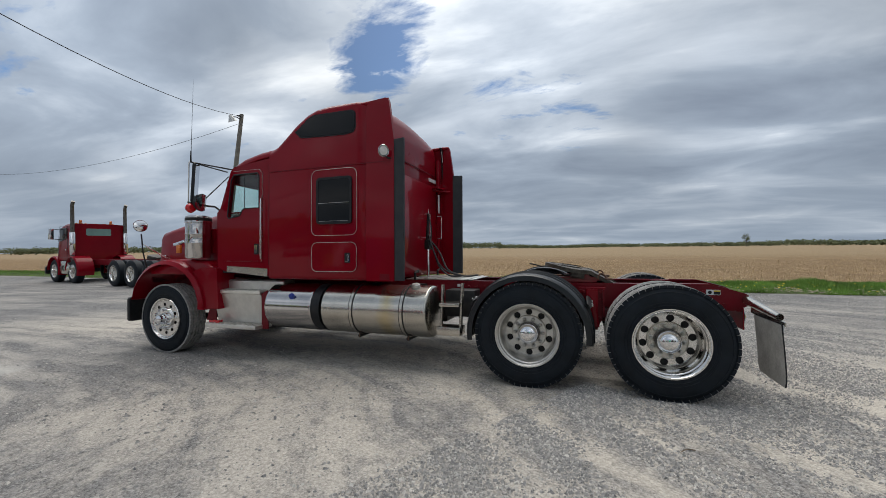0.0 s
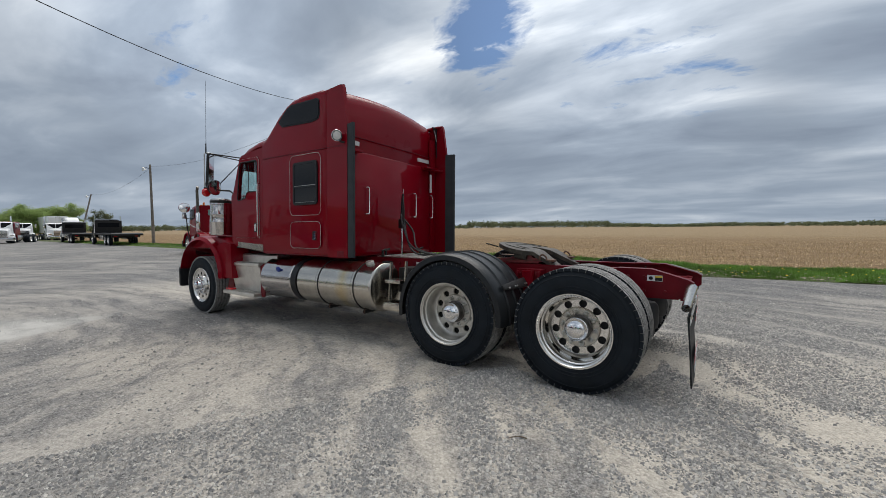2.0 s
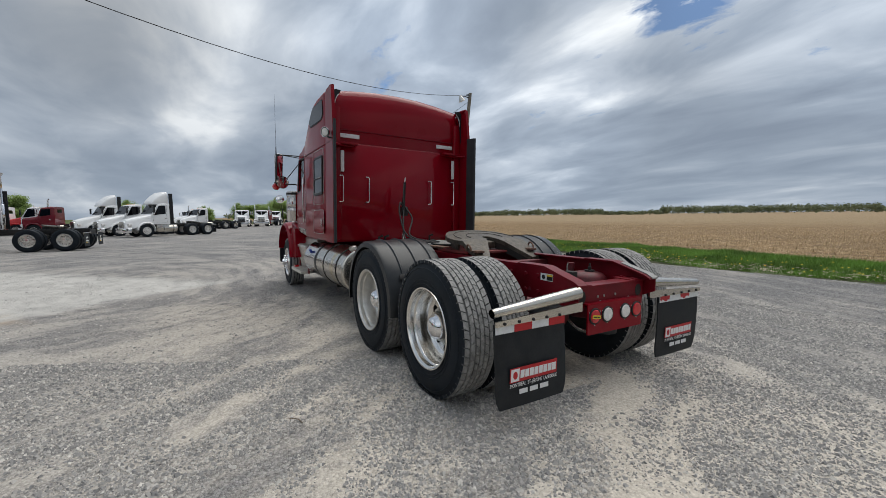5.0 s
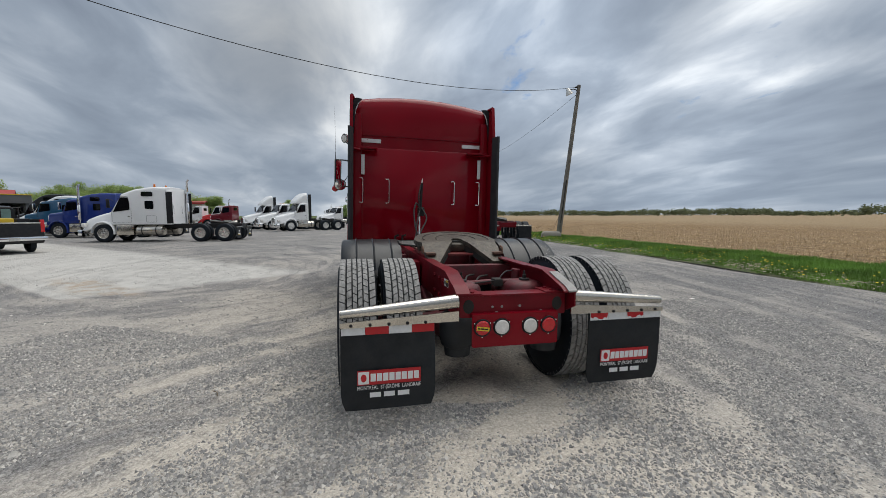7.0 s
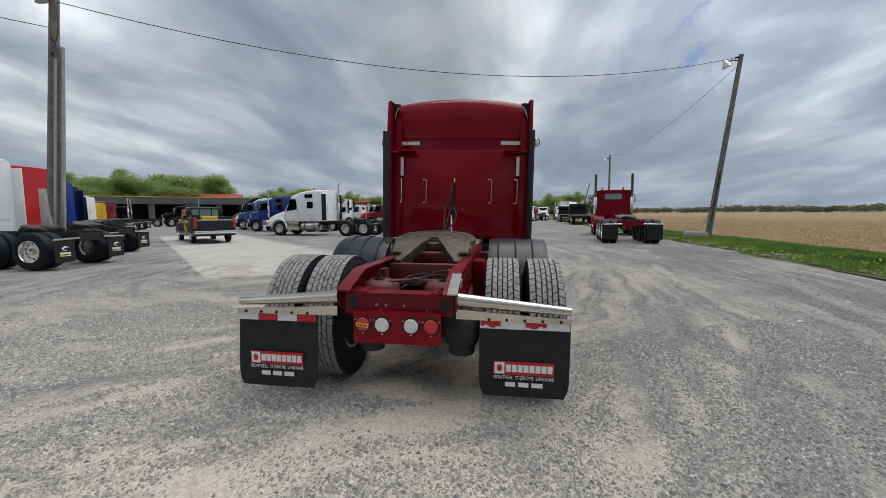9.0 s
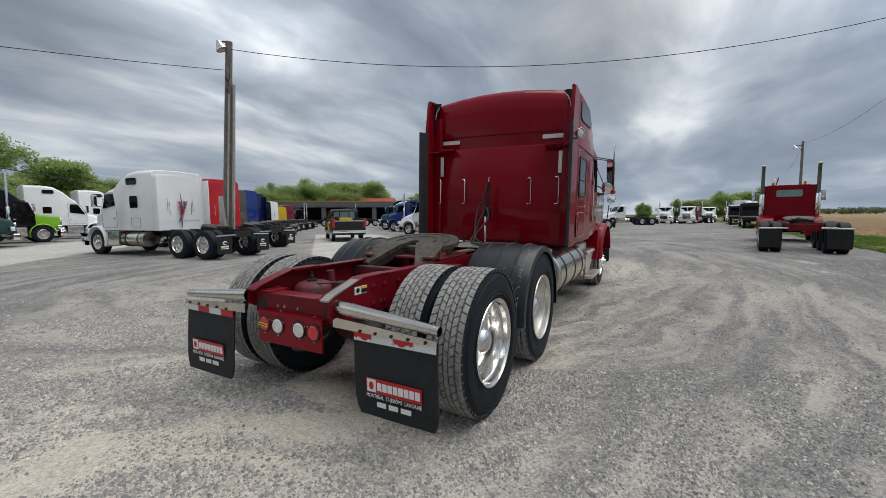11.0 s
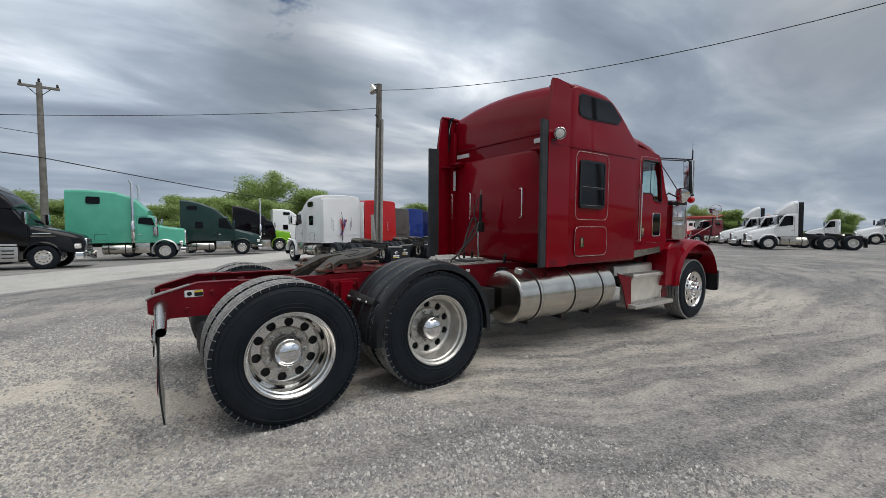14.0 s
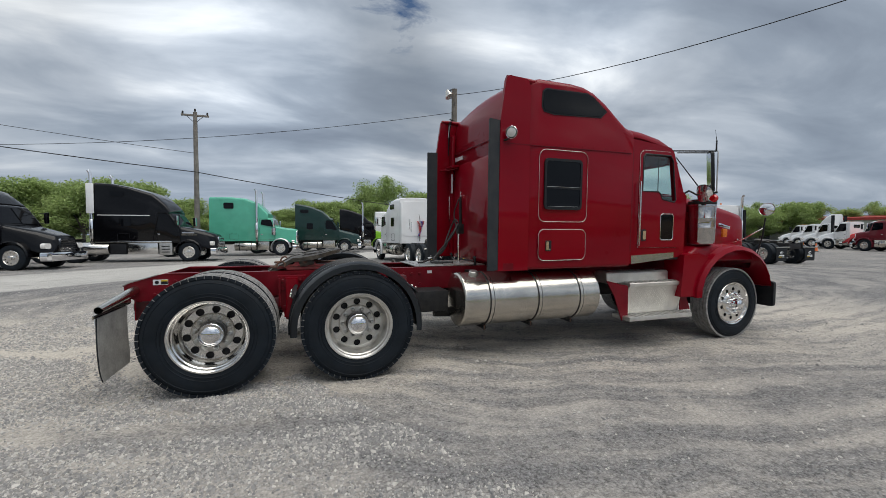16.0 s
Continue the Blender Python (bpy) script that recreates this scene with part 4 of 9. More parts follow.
    lamp = part("flood_lamp", body(move(lathe([(-0.075, 0.001), (-0.070, 0.030), (-0.052, 0.054), (-0.025, 0.068), (0.006, 0.076), (0.014, 0.078), (0.018, 0.074), (0.014, 0.066)], 28, "y"), aim)), CHROME, sleeper, "round chrome flood lamp")
    part("lamp_lens", body(move(lathe([(0.010, 0.068), (0.020, 0.045), (0.025, 0.001)], 28, "y"), aim)), WHITE_LENS, lamp)
    part("lamp_rim", body(move(lathe([(0.012, 0.066), (0.020, 0.067), (0.019, 0.061), (0.012, 0.060)], 28, "y", closed=True), aim)), BLACK_METAL, lamp)
    part("lamp_bracket", body(tube([(s * 1.07, 2.90, 2.53), (s * 1.13, 2.93, 2.53), (s * 1.16, 2.96, 2.56)], 0.012, 8)), BLACK_METAL, lamp)

# back wall fittings
for s in (-1, 1):
    part("reflector_bar", body(box(min(s * 0.64, s * 0.93), max(s * 0.64, s * 0.93), 3.135, 3.153, 2.592, 2.647, 0.004)), WHITE_TAPE, sleeper, "white reflective strip")
    part("reflector_post", body(box(min(s * 0.885, s * 0.935), max(s * 0.885, s * 0.935), 3.07, 3.084, 2.10, 2.41, 0.004)), WHITE_TAPE, sleeper)
    part("bracket", body(box(min(s * 0.70, s * 1.05), max(s * 0.70, s * 1.05), 3.00, 3.13, 2.485, 2.515, 0.006)), RED, sleeper)
    part("bracket_strut", body(tube([(s * 0.74, 3.12, 2.48), (s * 0.95, 3.02, 2.47), (s * 1.05, 2.93, 2.47)], 0.014, 8)), RED, sleeper)
    for x, y0 in ((0.515, 3.13), (0.91, 3.09)):
        part("grab_rail", body(tube([(s * x - 0.05, y0, 1.66), (s * x - 0.045, y0 - 0.045, 1.66), (s * x - 0.01, y0 - 0.055, 1.66), (s * x, y0 - 0.055, 1.68), (s * x, y0 - 0.055, 2.02), (s * x - 0.01, y0 - 0.055, 2.04), (s * x - 0.045, y0 - 0.045, 2.04), (s * x - 0.05, y0, 2.04)], 0.009, 8)), ALU, sleeper, "bright vertical grab rail")
part("back_panel", body(loft([[Vector((x, 3.118, z)) for x, z in rounded(1.90, 1.40, 0.06, 4, 0, 1.80)], [Vector((x, 3.132, z)) for x, z in rounded(1.94, 1.44, 0.08, 4, 0, 1.80)]])), RED, sleeper)
part("back_seam", body(box(-0.95, 0.95, 3.118, 3.136, 2.69, 2.70)), RED_FRAME, sleeper)
for k in range(8):
    piece("rivet", "rivet", lambda: lathe([(0, 0.006), (0.003, 0.0045), (0.004, 0.001)], 8, "x"), RED, sleeper, BODY_LEAN @ Matrix.Translation((-0.84 + 0.24 * k, 3.133, 2.655)) @ pose(0, 0, 0, 0, 0, -90))

# cab shell with real window openings
CW = 1.045
cab_side = [(4.70, 1.085), (5.60, 1.17), (5.70, 1.22), (5.72, 2.00), (5.66, 2.06), (5.47, 2.57), (5.41, 2.625), (4.70, 2.70)]
door_win = [(4.945, 2.045), (5.205, 2.045), (5.245, 2.02), (5.285, 1.945), (5.49, 1.915), (5.515, 1.945), (5.445, 2.46), (5.40, 2.52), (4.975, 2.52), (4.945, 2.49)]
door_out = [(4.895, 1.305), (5.56, 1.305), (5.625, 1.37), (5.625, 2.00), (5.475, 2.505), (5.405, 2.565), (4.945, 2.565), (4.895, 2.515)]
cab = part("cab", body(loft([section(y, z - 0.10, z, w, w, 0.09, 0.01, 0.03) for y, z, w in ((4.66, 2.82, CW), (4.95, 2.79, CW), (5.25, 2.735, CW - 0.01), (5.42, 2.68, CW - 0.03), (5.51, 2.62, CW - 0.05), (5.545, 2.54, CW - 0.08))])), RED, truck, "red day section of the cab")
for s in (-1, 1):
    part("cab_side", body(on_side(plate(cab_side, [door_win], 0.05), s, CW)), RED, cab)
    door = part("door", body(on_side(plate(door_out, [door_win], 0.012), s, CW + 0.010)), RED, truck, "red cab door with a bright trim bead")
    part("door_trim", body(outline(door_out, 0.0030, s, CW + 0.006)), ALU_DULL, door)
    pane = part("door_window", body(on_side(plate([(5.21 + (y - 5.21) * 1.02, 2.2 + (z - 2.2) * 1.03) for y, z in door_win], (), 0.004), s, CW - 0.012)), GLASS, door, "clear side window")
    pane.visible_shadow = False
    part("window_seal", body(outline(door_win, 0.010, s, CW + 0.008)), BLACK, door)
    part("window_divider", body(tube([(s * (CW - 0.015), 5.225, 2.02), (s * (CW - 0.015), 5.225, 2.48)], 0.005, 6)), BLACK, door)
    part("door_handle", body(on_side(plate(rounded(0.05, 0.115, 0.012, 3, 4.985, 1.47), (), 0.016), s, CW + 0.024)), CHROME, door, "chrome door handle")
    part("handle_recess", body(on_side(plate(rounded(0.085, 0.15, 0.015, 3, 4.985, 1.47), (), 0.004), s, CW + 0.013)), BLACK, door)
    part("grab_bar", body(tube([(s * CW, 4.875, 1.34), (s * (CW + 0.045), 4.875, 1.34), (s * (CW + 0.05), 4.875, 1.40), (s * (CW + 0.05), 4.875, 2.10), (s * (CW + 0.045), 4.875, 2.16), (s * CW, 4.875, 2.16)], 0.011, 8)), ALU, cab, "long bright entry grab bar")
    if s > 0:
        part("peep_window", body(on_side(plate(rounded(0.20, 0.33, 0.03, 3, 5.37, 1.58), (), 0.01), s, CW + 0.018)), DARK_GLASS, door, "small dark lower door window")
        part("peep_trim", body(outline(rounded(0.22, 0.35, 0.04, 4, 5.37, 1.58), 0.0055, s, CW + 0.014)), ALU, door)
    part("sill_trim", body(on_side(plate([(4.80, 1.09), (5.52, 1.155), (5.52, 1.235), (4.80, 1.20)], (), 0.006), s, CW + 0.006)), STEEL, cab, "stainless sill strip")
    part("sleeper_joint", body(box(min(s * 1.0, s * (CW + 0.012)), max(s * 1.0, s * (CW + 0.012)), 4.70, 4.76, 1.10, 2.66, 0.015)), RED_FRAME, cab)
    part("b_pillar_strip", body(box(min(s * 1.0, s * (CW + 0.004)), max(s * 1.0, s * (CW + 0.004)), 4.775, 4.787, 1.25, 2.60)), RED_FRAME, cab)
# front and floor of the cab, windscreen
part("firewall", body(loft([[Vector((x, 5.70, z)) for x, z in rounded(2.04, 0.88, 0.06, 4, 0, 1.60)], [Vector((x, 5.62, z)) for x, z in rounded(2.0, 0.84, 0.06, 4, 0, 1.60)]])), RED, cab)
part("cab_floor", body(box(-1.0, 1.0, 4.72, 5.66, 1.13, 1.18)), INTERIOR, cab)
part("bulkhead", body(box(-1.0, 1.0, 4.715, 4.735, 1.18, 2.58)), INTERIOR, cab)
screen = [[Vector((x, 5.665, 2.03)) for x in (-0.97, -0.5, 0, 0.5, 0.97)], [Vector((x, 5.485, 2.56)) for x in (-0.92, -0.48, 0, 0.48, 0.92)]]
bm = bmesh.new()
ring_faces(bm, [[bm.verts.new(p + Vector((0, 0.05 * (1 - p.x ** 2), 0))) for p in r] for r in screen], closed=False)
ws = part("windscreen", body(bm), GLASS, cab, "clear two-piece windscreen")
ws.visible_shadow = False
part("screen_divider", body(tube([(0, 5.72, 2.03), (0, 5.53, 2.51)], 0.014, 6)), BLACK, cab)
for s in (-1, 1):
    part("a_pillar", body(tube([(s * 0.99, 5.68, 2.02), (s * 0.955, 5.49, 2.57)], 0.034, 8)), RED, cab)
part("sun_visor", body(loft([[Vector((x, 5.50 + 0.05 * (1 - (x / 1.0) ** 2), 2.56 - 0.012 * k)) for x in (-0.94, -0.5, 0, 0.5, 0.94)] + [Vector((x, 5.66 + 0.05 * (1 - (x / 1.0) ** 2), 2.46 - 0.012 * k)) for x in (0.94, 0.5, 0, -0.5, -0.94)] for k in (0, 1)])), RED, cab)
part("dashboard", body(loft([section(y, 1.55, z, 0.97, 0.97, 0.08, 0.02) for y, z in ((5.30, 1.90), (5.42, 1.98), (5.60, 2.0))])), INTERIOR, cab)
part("steering_wheel", body(move(lathe([(0.012 * math.sin(a), 0.22 + 0.012 * math.cos(a)) for a in (k * math.pi / 4 for k in range(8))], 28, "z", closed=True), Matrix.Translation((-0.5, 5.22, 1.98)) @ pose(0, 0, 0, 35, 0, 0))), INTERIOR, cab)
part("steering_column", body(tube([(-0.5, 5.22, 1.98), (-0.5, 5.45, 1.72)], 0.03, 8)), INTERIOR, cab)
for s in (-1, 1):
    seat = part("seat", body(loft([section(y, 1.35, z, 0.25, 0.25, 0.05, 0.04) for y, z in ((4.82, 1.58), (5.0, 1.60), (5.22, 1.60), (5.27, 1.55))])), GREY_CLOTH, cab, "grey cloth air-ride seat")
    move_m = Matrix.Translation((s * 0.52, 0, 0))
    seat.data.transform(move_m)
    bk = part("seat_back", body(loft([[Vector((x, y - 0.10 * (z - 1.6), z)) for x, z in rounded(0.46, 0.80, 0.09, 4, s * 0.52, 1.98)] for y in (4.84, 4.93)])), GREY_CLOTH, seat)

# marker lamps and horns on the roof
for x in (-0.75, -0.37, 0, 0.37, 0.75):
    part("marker_lamp", body(move(loft([section(y, 0.0, z, 0.035, 0.03, 0.015, 0.005) for y, z in ((-0.06, 0.012), (-0.02, 0.045), (0.04, 0.05), (0.065, 0.02))]), Matrix.Translation((x, 5.36, 2.72 - 0.05 * abs(x))))), AMBER, cab, "amber roof marker lamp")
part("air_horn", body(move(lathe([(0.0, 0.02), (0.02, 0.03), (0.10, 0.018), (0.30, 0.026), (0.37, 0.055), (0.375, 0.05)], 16, "y"), Matrix.Translation((-0.45, 4.86, 2.87)))), CHROME, cab)
for dy in (0.04, 0.22):
    part("horn_foot", body(box(-0.465, -0.435, 4.88 + dy, 4.91 + dy, 2.78, 2.86)), BLACK_METAL, cab)

# hood, grille, fenders
hood_s = [section(y, z0, z1, wb, wt, r, 0.05, c) for y, z0, z1, wb, wt, r, c in (
    (5.69, 1.18, 2.05, 0.93, 0.88, 0.16, 0.03), (5.95, 1.18, 2.04, 0.86, 0.82, 0.15, 0.04), (6.40, 1.15, 1.99, 0.75, 0.70, 0.13, 0.045),
    (6.90, 1.10, 1.92, 0.65, 0.61, 0.11, 0.045), (7.35, 0.95, 1.84, 0.58, 0.54, 0.09, 0.04), (7.58, 0.80, 1.79, 0.56, 0.52, 0.08, 0.035), (7.66, 0.78, 1.74, 0.53, 0.49, 0.08, 0.03))]
hood = part("hood", body(loft(hood_s)), RED, truck, "sloped red hood")
part("grille", body(loft([[Vector((x, 7.69, z)) for x, z in rounded(0.86, 0.78, 0.08, 4, 0, 1.20)], [Vector((x, 7.655, z)) for x, z in rounded(0.92, 0.84, 0.1, 4, 0, 1.20)]])), CHROME, hood, "bright grille surround")
for k in range(9):
    part("grille_bar", body(box(-0.40 + 0.1 * k - 0.012, -0.40 + 0.1 * k + 0.012, 7.685, 7.70, 0.84, 1.56)), BLACK_METAL, hood)
for s in (-1, 1):
    # fender: an arch swept across, flared to the outside
    secs = []
    for k in range(15):
        a = radians(-22 + 208 * k / 14)
        y, z = 6.63 + 0.74 * math.cos(a), 0.62 + 0.70 * math.sin(a)
        flat_ = max(0, math.sin(a))
        y += 0.02 * math.cos(a)
        z = max(z, 0.60 if k > 7 else 0.70)
        inn = 0.55
        lip = 0.06
        nrm = Vector((0, math.cos(a), math.sin(a)))
        p = Vector((0, y, z))
        secs.append([p + Vector((s * inn, 0, 0)), p + Vector((s * 1.02, 0, 0)) + nrm * 0.015, p + Vector((s * 1.13, 0, 0)) - nrm * 0.005, p + Vector((s * 1.165, 0, 0)) - nrm * lip, p + Vector((s * 1.135, 0, 0)) - nrm * lip, p + Vector((s * 1.10, 0, 0)) - nrm * 0.045, p + Vector((s * inn, 0, 0)) - nrm * 0.04])
    part("fender", body(loft(secs)), RED, truck, "flared red front fender")
    shelf = [section(y, 1.10, z, 0.20, 0.18, 0.06, 0.02) for y, z in ((5.80, 1.18), (5.95, 1.30), (6.30, 1.335), (6.75, 1.33), (7.05, 1.22))]
    part("fender_top", body(move(loft(shelf), Matrix.Translation((s * 0.86, 0, 0)))), RED, hood)
    part("fender_skirt", body(on_side(plate([(5.62, 0.62), (5.93, 0.62), (6.02, 0.95), (6.12, 1.15), (5.92, 1.22), (5.66, 1.20)], (), 0.30), s, 1.10)), RED, truck)
    part("headlamp", body(move(loft([[Vector((x, 0.0, z)) for x, z in rounded(0.34, 0.20, 0.05, 4)], [Vector((x, 0.09, z)) for x, z in rounded(0.30, 0.17, 0.05, 4)]]), Matrix.Translation((s * 0.80, 7.20, 1.06)) @ pose(0, 0, 0, 0, 0, -12 * s))), CHROME, hood, "rectangular headlamp with chrome bezel")
    part("turn_lamp", body(box(min(s * 0.72, s * 0.755), max(s * 0.72, s * 0.755), 6.86, 6.95, 1.43, 1.56, 0.008)), AMBER, hood, "amber side marker lamp")
    part("hood_latch", body(box(min(s * 0.57, s * 0.61), max(s * 0.57, s * 0.61), 7.38, 7.42, 1.36, 1.40, 0.01)), CHROME, hood)
    # air cleaner
    can = part("air_cleaner", body(move(lathe([(-0.32, 0.16), (-0.325, 0.165), (-0.30, 0.175), (-0.11, 0.177), (-0.105, 0.181), (-0.09, 0.181), (-0.085, 0.177), (0.02, 0.177), (0.025, 0.181), (0.04, 0.181), (0.045, 0.177), (0.20, 0.177), (0.205, 0.184), (0.225, 0.184), (0.24, 0.18), (0.28, 0.182), (0.30, 0.172), (0.315, 0.14), (0.318, 0.001)], 36, "z"), Matrix.Translation((-1.0 if s < 0 else 0.95, 6.14, 1.67)) @ Matrix.Diagonal((0.94, 0.94, 1, 1)))), STEEL_MIRROR, truck, "polished stainless air cleaner canister")
    part("intake_screen", body(move(lathe([(0.228, 0.1815), (0.232, 0.1835), (0.272, 0.1835), (0.276, 0.1815)], 36, "z"), Matrix.Translation((-1.0 if s < 0 else 0.95, 6.14, 1.67)) @ Matrix.Diagonal((0.94, 0.94, 1, 1)))), BLACK_METAL, can)
    part("canister_mount", body(box(min(s * 0.70, s * 0.85), max(s * 0.70, s * 0.85), 6.02, 6.22, 1.42, 1.80, 0.02)), RED, can)
    # bumper with black end
    part("bumper_end", loft([[Vector((x, y, z)) for x, z in rounded(0.36, 0.38, 0.04, 4, s * 1.0, 0.56)] for y in (7.44, 7.49)]), BLACK, truck, "black bumper end")
    part("name_plate", body(move(box(-0.006, 0.006, -0.17, 0.17, -0.025, 0.025, 0.004), Matrix.Translation((s * 0.652, 7.02, 1.60)) @ pose(0, 0, 0, -10, 0, 9 * s))), CHROME, hood, "bright raised badge strip")
    # mirrors
    mir = part("mirror", mirror_set(move(loft([[Vector((x, y, z)) for x, z in rounded(0.135, 0.52, 0.03, 4)] for y in (-0.03, -0.015, 0.005)]), Matrix.Translation((s * 1.36, 5.98, 2.40)) @ pose(0, 0, 0, 3, 0, -30 * s))), BLACK, truck, "tall chrome-framed wing mirror")
    part("mirror_glass", mirror_set(move(loft([[Vector((x, y, z)) for x, z in rounded(0.112, 0.49, 0.025, 4)] for y in (-0.036, -0.031)]), Matrix.Translation((s * 1.36, 5.98, 2.40)) @ pose(0, 0, 0, 3, 0, -30 * s))), CHROME, mir)
    part("mirror_frame", mirror_set(tube([(s * 1.30, 5.97, 2.62), (s * 1.30, 5.985, 2.67), (s * 1.41, 6.0, 2.67), (s * 1.42, 6.0, 2.65), (s * 1.42, 6.0, 2.15), (s * 1.40, 6.0, 2.13)], 0.009, 8)), ALU_DULL, mir)
    part("upper_arm", mirror_set(tube([(s * 0.98, 5.45, 2.60), (s * 1.40, 5.99, 2.665)], 0.009, 8)), BLACK_METAL, mir)
    part("upper_brace", mirror_set(tube([(s * 0.98, 5.60, 2.585), (s * 1.30, 5.985, 2.66)], 0.008, 8)), BLACK_METAL, mir)
    part("stay", mirror_set(tube([(s * 1.0, 5.56, 2.52), (s * 1.26, 5.95, 2.16)], 0.008, 6)), BLACK_METAL, mir)
    part("lower_arm", mirror_set(tube([(s * 1.0, 5.68, 2.02), (s * 1.05, 5.80, 2.10), (s * 1.22, 5.88, 2.10), (s * 1.30, 5.94, 2.12), (s * 1.44, 5.99, 2.13)], 0.014, 8)), BLACK_METAL, mir)
    rnd = part("spot_mirror", mirror_set(move(lathe([(-0.02, 0.118), (-0.025, 0.125), (0.02, 0.115), (0.06, 0.07), (0.075, 0.001)], 24, "y"), spot_place(s))), BLACK, truck, "round convex spot mirror")
    part("spot_glass", mirror_set(move(lathe([(-0.022, 0.115), (-0.034, 0.06), (-0.038, 0.001)], 24, "y"), spot_place(s))), CHROME, rnd)
    part("mirror_lamp", mirror_set(move(lathe([(-0.05, 0.02), (-0.045, 0.05), (0.0, 0.068), (0.03, 0.055), (0.045, 0.001)], 20, "y"), Matrix.Translation((s * 1.41, 5.975, 2.055)) @ Matrix.Scale(0.78 if s > 0 else 1.0, 4))), RED_LENS, truck, "red turn lamp on the mirror arm")
    # hood mirror
    hm = part("hood_mirror", body(move(lathe([(-0.01, 0.092), (-0.015, 0.098), (0.02, 0.09), (0.05, 0.05), (0.06, 0.001)], 24, "y"), Matrix.Translation((s * 1.14, 7.18, 1.85)) @ pose(0, 0, 0, -6, 0, 20 * s) @ Matrix.Scale(0.96, 4))), CHROME, truck, "round chrome hood mirror on a thin stalk")
    part("hood_mirror_glass", body(move(lathe([(-0.012, 0.09), (-0.03, 0.05), (-0.036, 0.001)], 24, "y"), Matrix.Translation((s * 1.14, 7.18, 1.85)) @ pose(0, 0, 0, -6, 0, 20 * s) @ Matrix.Scale(0.96, 4))), CHROME, hm)
    part("stalk", body(tube([(s * 1.10, 7.22, 1.73), (s * 1.08, 7.21, 1.45), (s * 1.02, 7.18, 1.10)], 0.010, 8)), BLACK_METAL, hm)
    part("stalk_brace", body(tube([(s * 1.09, 7.215, 1.58), (s * 0.85, 7.15, 1.40), (s * 0.60, 7.10, 1.30)], 0.008, 6)), ALU, hm)
    # antennas
    part("antenna", mirror_set(tube([(s * 1.40, 5.99, 2.66), (s * 1.40, 5.99, 2.80), (s * 1.40, 5.985, 2.81), (s * 1.42, 5.93, 3.75 if s < 0 else 2.92)], [0.011, 0.008, 0.0035, 0.0012], 6)), BLACK_METAL, mir, "thin whip antenna")

part("bumper", loft([[Vector((x, y, z)) for x, z in rounded(1.80, 0.40, 0.06, 4, 0, 0.66)] for y in (7.50, 7.60, 7.64)]), CHROME, truck, "chrome front bumper")

def slid(bm, s):
    """The right rail ends a little further forward."""
    return move(bm, Matrix.Translation((0, -0.04, 0))) if s > 0 else bm


